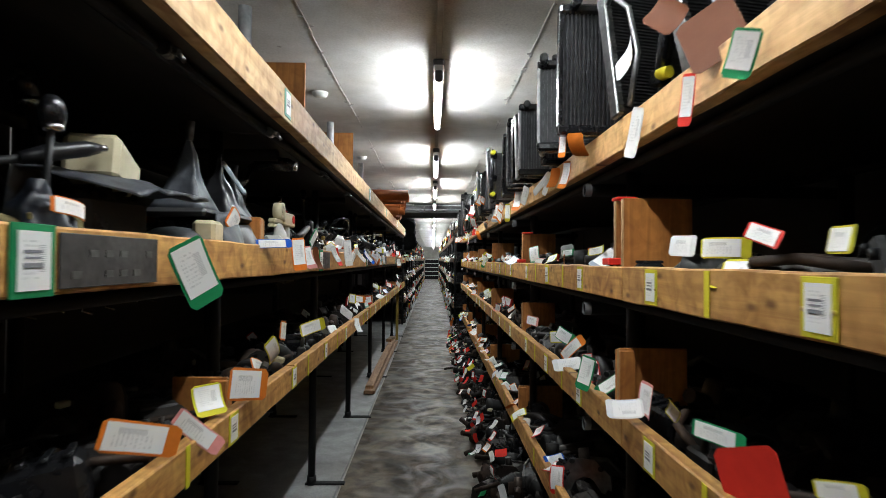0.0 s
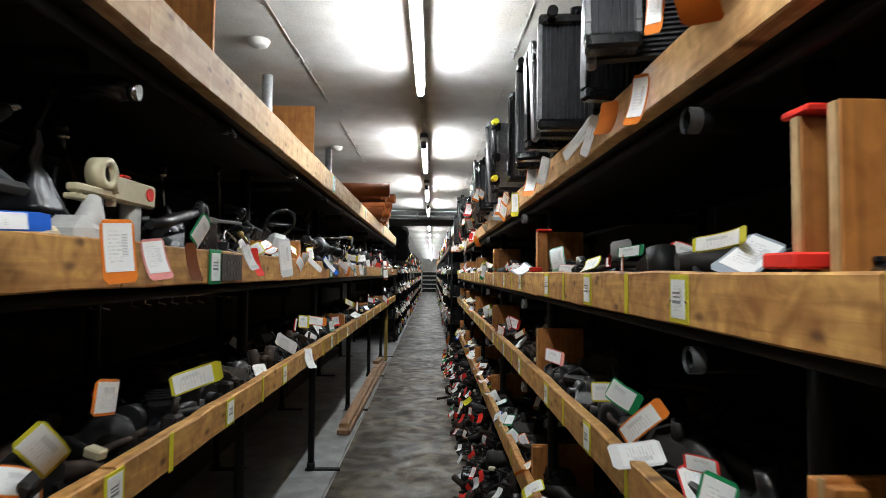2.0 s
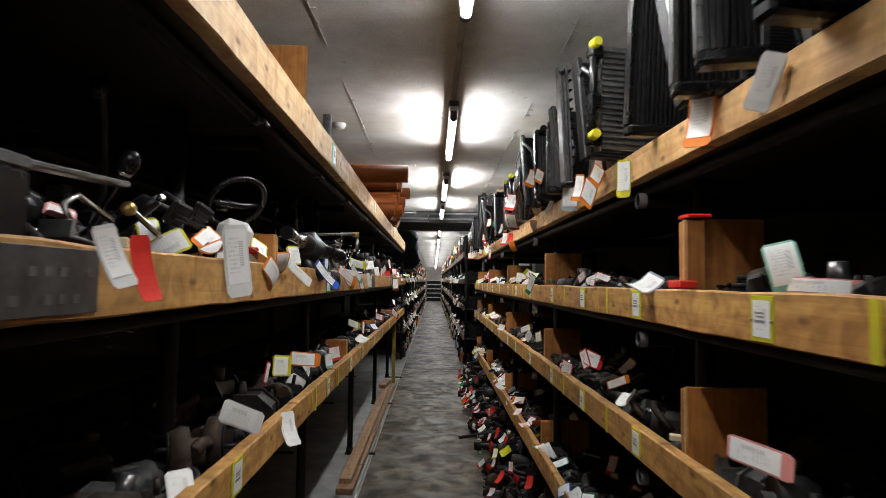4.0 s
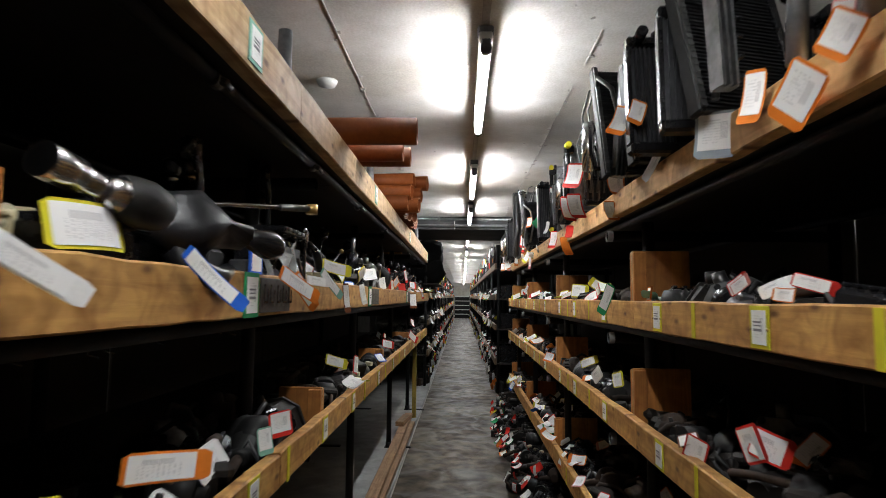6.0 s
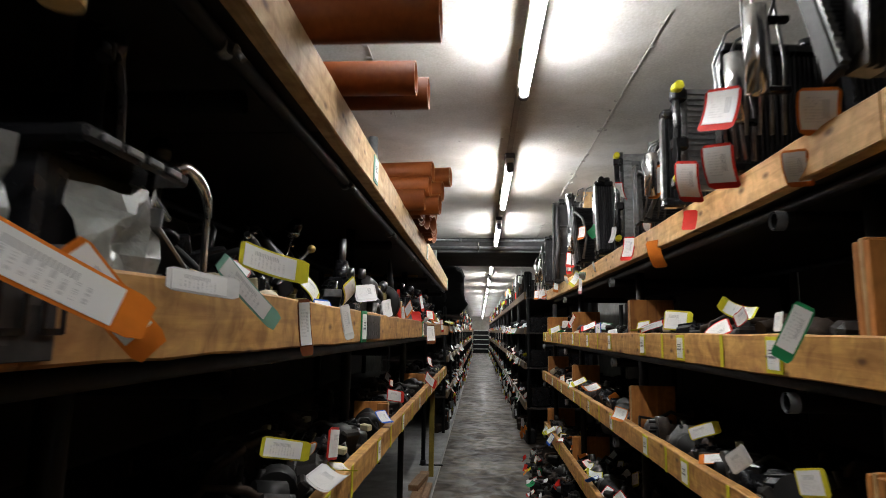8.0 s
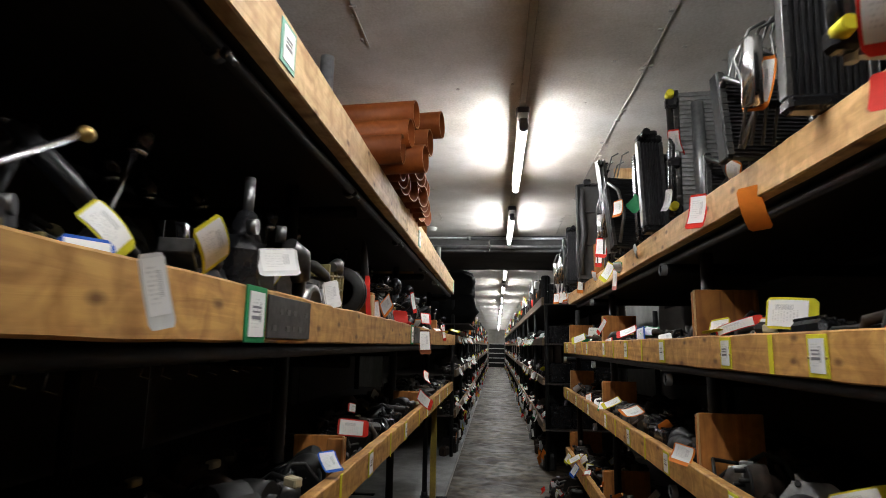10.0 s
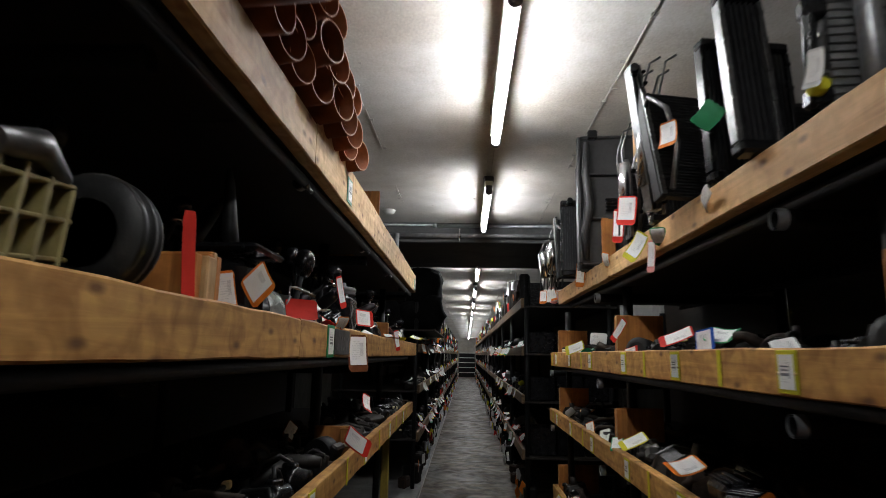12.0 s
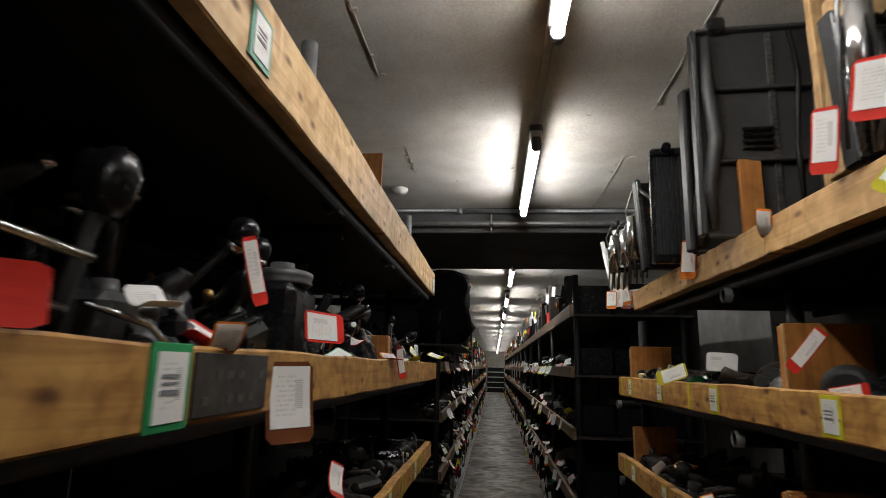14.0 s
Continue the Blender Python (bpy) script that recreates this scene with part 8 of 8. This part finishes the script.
# ---- the racks beyond the beam ----
S2 = 12.55
FAR_LEVELS = {-1: [(1.47, 1.56), (1.02, 1.11), (0.5, 0.6)], 1: [(1.93, 2.03), (1.45, 1.54), (0.98, 1.07), (0.45, 0.55)]}
FAR_X = {-1: -0.63, 1: 0.44}
FAR_START = {-1: 13.2, 1: S2}
far_racks = {}
for side in (-1, 1):
    rack = empty("shelf_rack", "long dark shelving crammed with parts in the far aisle", "shelving")
    far_racks[side] = rack
    xf, ys = FAR_X[side], FAR_START[side]
    ye = 44.0
    for z0, z1 in FAR_LEVELS[side]:
        y = ys
        while y < ye - 0.1:
            yn = min(y + 4.0, ye)
            bm = bmesh.new()
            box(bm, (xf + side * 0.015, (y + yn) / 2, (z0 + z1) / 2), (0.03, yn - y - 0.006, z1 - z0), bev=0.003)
            part("front_board", bm, "far_board", rack, "timber front board, coloured dark for the dim far aisle")
            bm = bmesh.new()
            box(bm, (xf + side * 0.5, (y + yn) / 2, z0 + 0.015), (0.94, yn - y - 0.006, 0.018))
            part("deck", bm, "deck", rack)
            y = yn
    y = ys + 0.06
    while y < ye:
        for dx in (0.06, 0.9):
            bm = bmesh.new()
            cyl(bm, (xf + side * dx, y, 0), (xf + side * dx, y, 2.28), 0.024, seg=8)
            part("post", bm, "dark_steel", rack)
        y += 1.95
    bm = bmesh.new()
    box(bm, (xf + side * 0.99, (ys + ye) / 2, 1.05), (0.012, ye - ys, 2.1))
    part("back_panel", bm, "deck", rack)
# dark crates seen through the near end of the far east rack
rnd = random.Random(12)
for z0, z1 in FAR_LEVELS[1]:
    for i in range(3):
        bm = bmesh.new()
        w, h, d = 0.26, rnd.uniform(0.2, 0.3), 0.36
        box(bm, (0, 0, 0.006), (w, d, 0.012), bev=0.002)
        for sx in (-1, 1):
            box(bm, (sx * (w / 2 - 0.006), 0, h / 2), (0.012, d, h), bev=0.002)
        for sy in (-1, 1):
            box(bm, (0, sy * (d / 2 - 0.006), h / 2), (w - 0.026, 0.012, h), bev=0.002)
        c = part("plastic_crate", bm, "black")
        c.matrix_basis = pose(0.44 + 0.22 + 0.28 * i, S2 + 0.3, z0 + 0.025)
        tagged(c, "black plastic crate on the far shelf", "crate", "black crates")
for side, lev, seed in ((1, 1, 41), (1, 2, 42), (1, 3, 43), (-1, 0, 44), (-1, 1, 45), (-1, 2, 46)):
    z0, z1 = FAR_LEVELS[side][lev]
    fill_shelf(side, z0, z1, FAR_START[side] + (0.7 if side > 0 else 0.15), 19.5, GREASY, seed, step=0.17, tags=0.8, xface=FAR_X[side], hang=0.4, back=False, group="parts on the far aisle's shelves", kmin=1.0, kmax=1.4)


def far_row(side, lev_z, ya, yb, seed, xface, name, rise=0.16):
    """Parts too far off to tell apart: dark lumps with cards among them, as one mesh."""
    rnd = random.Random(seed)
    bm = bmesh.new()
    names = ["iron", "rubber", "card_red", "card_white", "card_yellow", "card_orange", "paper", "rust"]
    y = ya
    while y < yb:
        h = rnd.uniform(0.08, rise)
        box(bm, (xface + side * rnd.uniform(0.06, 0.16), y, lev_z + h / 2), (rnd.uniform(0.08, 0.16), rnd.uniform(0.1, 0.2), h), Matrix.Rotation(rnd.uniform(0, 1.5), 3, "Z"), mi=rnd.choice((0, 1, 7)), bev=0.02)
        if rnd.random() < 0.85:
            rot = Matrix.Rotation(rnd.uniform(-0.6, 0.6), 3, "Z") @ Matrix.Rotation(rnd.uniform(-0.9, 0.9), 3, "X")
            box(bm, (xface - side * rnd.uniform(-0.03, 0.03), y + rnd.uniform(-0.1, 0.1), lev_z + rnd.uniform(0.02, rise)), (0.004, 0.075, 0.11), rot, mi=rnd.choice((2, 3, 3, 4, 5, 6, 6, 3)))
        y += rnd.uniform(0.14, 0.3)
    return tagged(part(name, bm, names), "dense row of dark parts with bright card tags", "car parts", kind="stuff")


for side, lev, seed in ((1, 1, 51), (1, 2, 52), (1, 3, 53), (-1, 0, 54), (-1, 1, 55), (-1, 2, 56)):
    z0, z1 = FAR_LEVELS[side][lev]
    far_row(side, z0 + 0.026, 19.6, 43.8, seed, FAR_X[side] + side * 0.035, "distant_parts")
far_row(1, 2.03, 13.2, 43.8, 57, 0.47, "distant_parts", 0.42)
far_row(1, 0.0, 12.7, 43.8, 58, 0.44, "distant_parts", 0.26)
far_row(-1, 0.0, 13.3, 43.8, 59, -0.63, "distant_parts", 0.26)
far_row(-1, 1.7, 17.0, 43.8, 60, -0.7, "distant_parts", 0.5)

# black sacks and rubber on top of the far west rack's near end
rnd = random.Random(91)
bm = bmesh.new()
box(bm, (-1.06, 14.4, 1.71), (1.2, 2.6, 0.02), bev=0.003)
part("deck", bm, "deck", far_racks[-1])
SACKS = [(x, 13.45 + 0.05 * (n % 2), z, 1.0) for n, x in enumerate((-0.66, -1.02, -1.4)) for z in (0.0, 0.27)]
SACKS += [(-0.7, 13.95, 0.0, 1.05), (-0.7, 13.95, 0.42, 0.9), (-1.15, 14.1, 0.0, 1.0), (-0.74, 14.5, 0.0, 1.0), (-0.72, 14.5, 0.36, 0.8), (-0.72, 15.1, 0.0, 0.85)]
for i, (x, y, z, k) in enumerate(SACKS):
    bm = bmesh.new()
    ball(bm, (0, 0, 0), 0.3, (0.95, 0.8, 0.85), seg=20)
    for q in bm.verts:
        q.co += noise.noise_vector(q.co * 5 + Vector((i * 3.1, 0, 0))) * 0.08
        q.co.z = max(min(q.co.z, 0.235), -0.2)
    s = part("rubbish_sack", bm, "matt_black")
    s.matrix_basis = pose(x, y, 1.722 + 0.2 * k + z, 0, 0, i * 50) @ Matrix.Scale(k, 4)
    tagged(s, "bulging matt black sack on the far shelf", "sack", "black sacks")

# rolling steps at the far end of the aisle
steps = empty("rolling_steps", "dark steel rolling steps with pale lit-edge strips closing the far aisle", "steps", at=(-0.08, 44.3, 0))
for i in range(5):
    bm = bmesh.new()
    box(bm, (0, 0.24 * i + 0.12, 0.31 * (i + 1)), (1.04, 0.24, 0.03), bev=0.004)
    part("tread", bm, "dark_steel", steps)
    bm = bmesh.new()
    box(bm, (0, 0.24 * i + 0.02, 0.31 * (i + 0.5)), (1.02, 0.012, 0.26))
    part("riser", bm, "dark_steel", steps)
    # white strip gives each tread edge its caught light
    bm = bmesh.new()
    box(bm, (0, 0.24 * i - 0.008, 0.31 * (i + 1)), (1.04, 0.012, 0.05), bev=0.002)
    part("nosing", bm, "white_metal", steps, "pale strip painted as the tread's lit edge")
for sx in (-0.54, 0.54):
    bm = bmesh.new()
    box(bm, (sx, 0.62, 0.84), (0.03, 1.95, 0.09), Matrix.Rotation(math.atan2(0.31, 0.24), 3, "X"), bev=0.004)
    part("stringer", bm, "dark_steel", steps)
    for y in (0.06, 1.2):
        bm = bmesh.new()
        cyl(bm, (sx, y, 0), (sx, y, 1.55 if y > 1 else 0.34), 0.02)
        part("leg", bm, "dark_steel", steps)
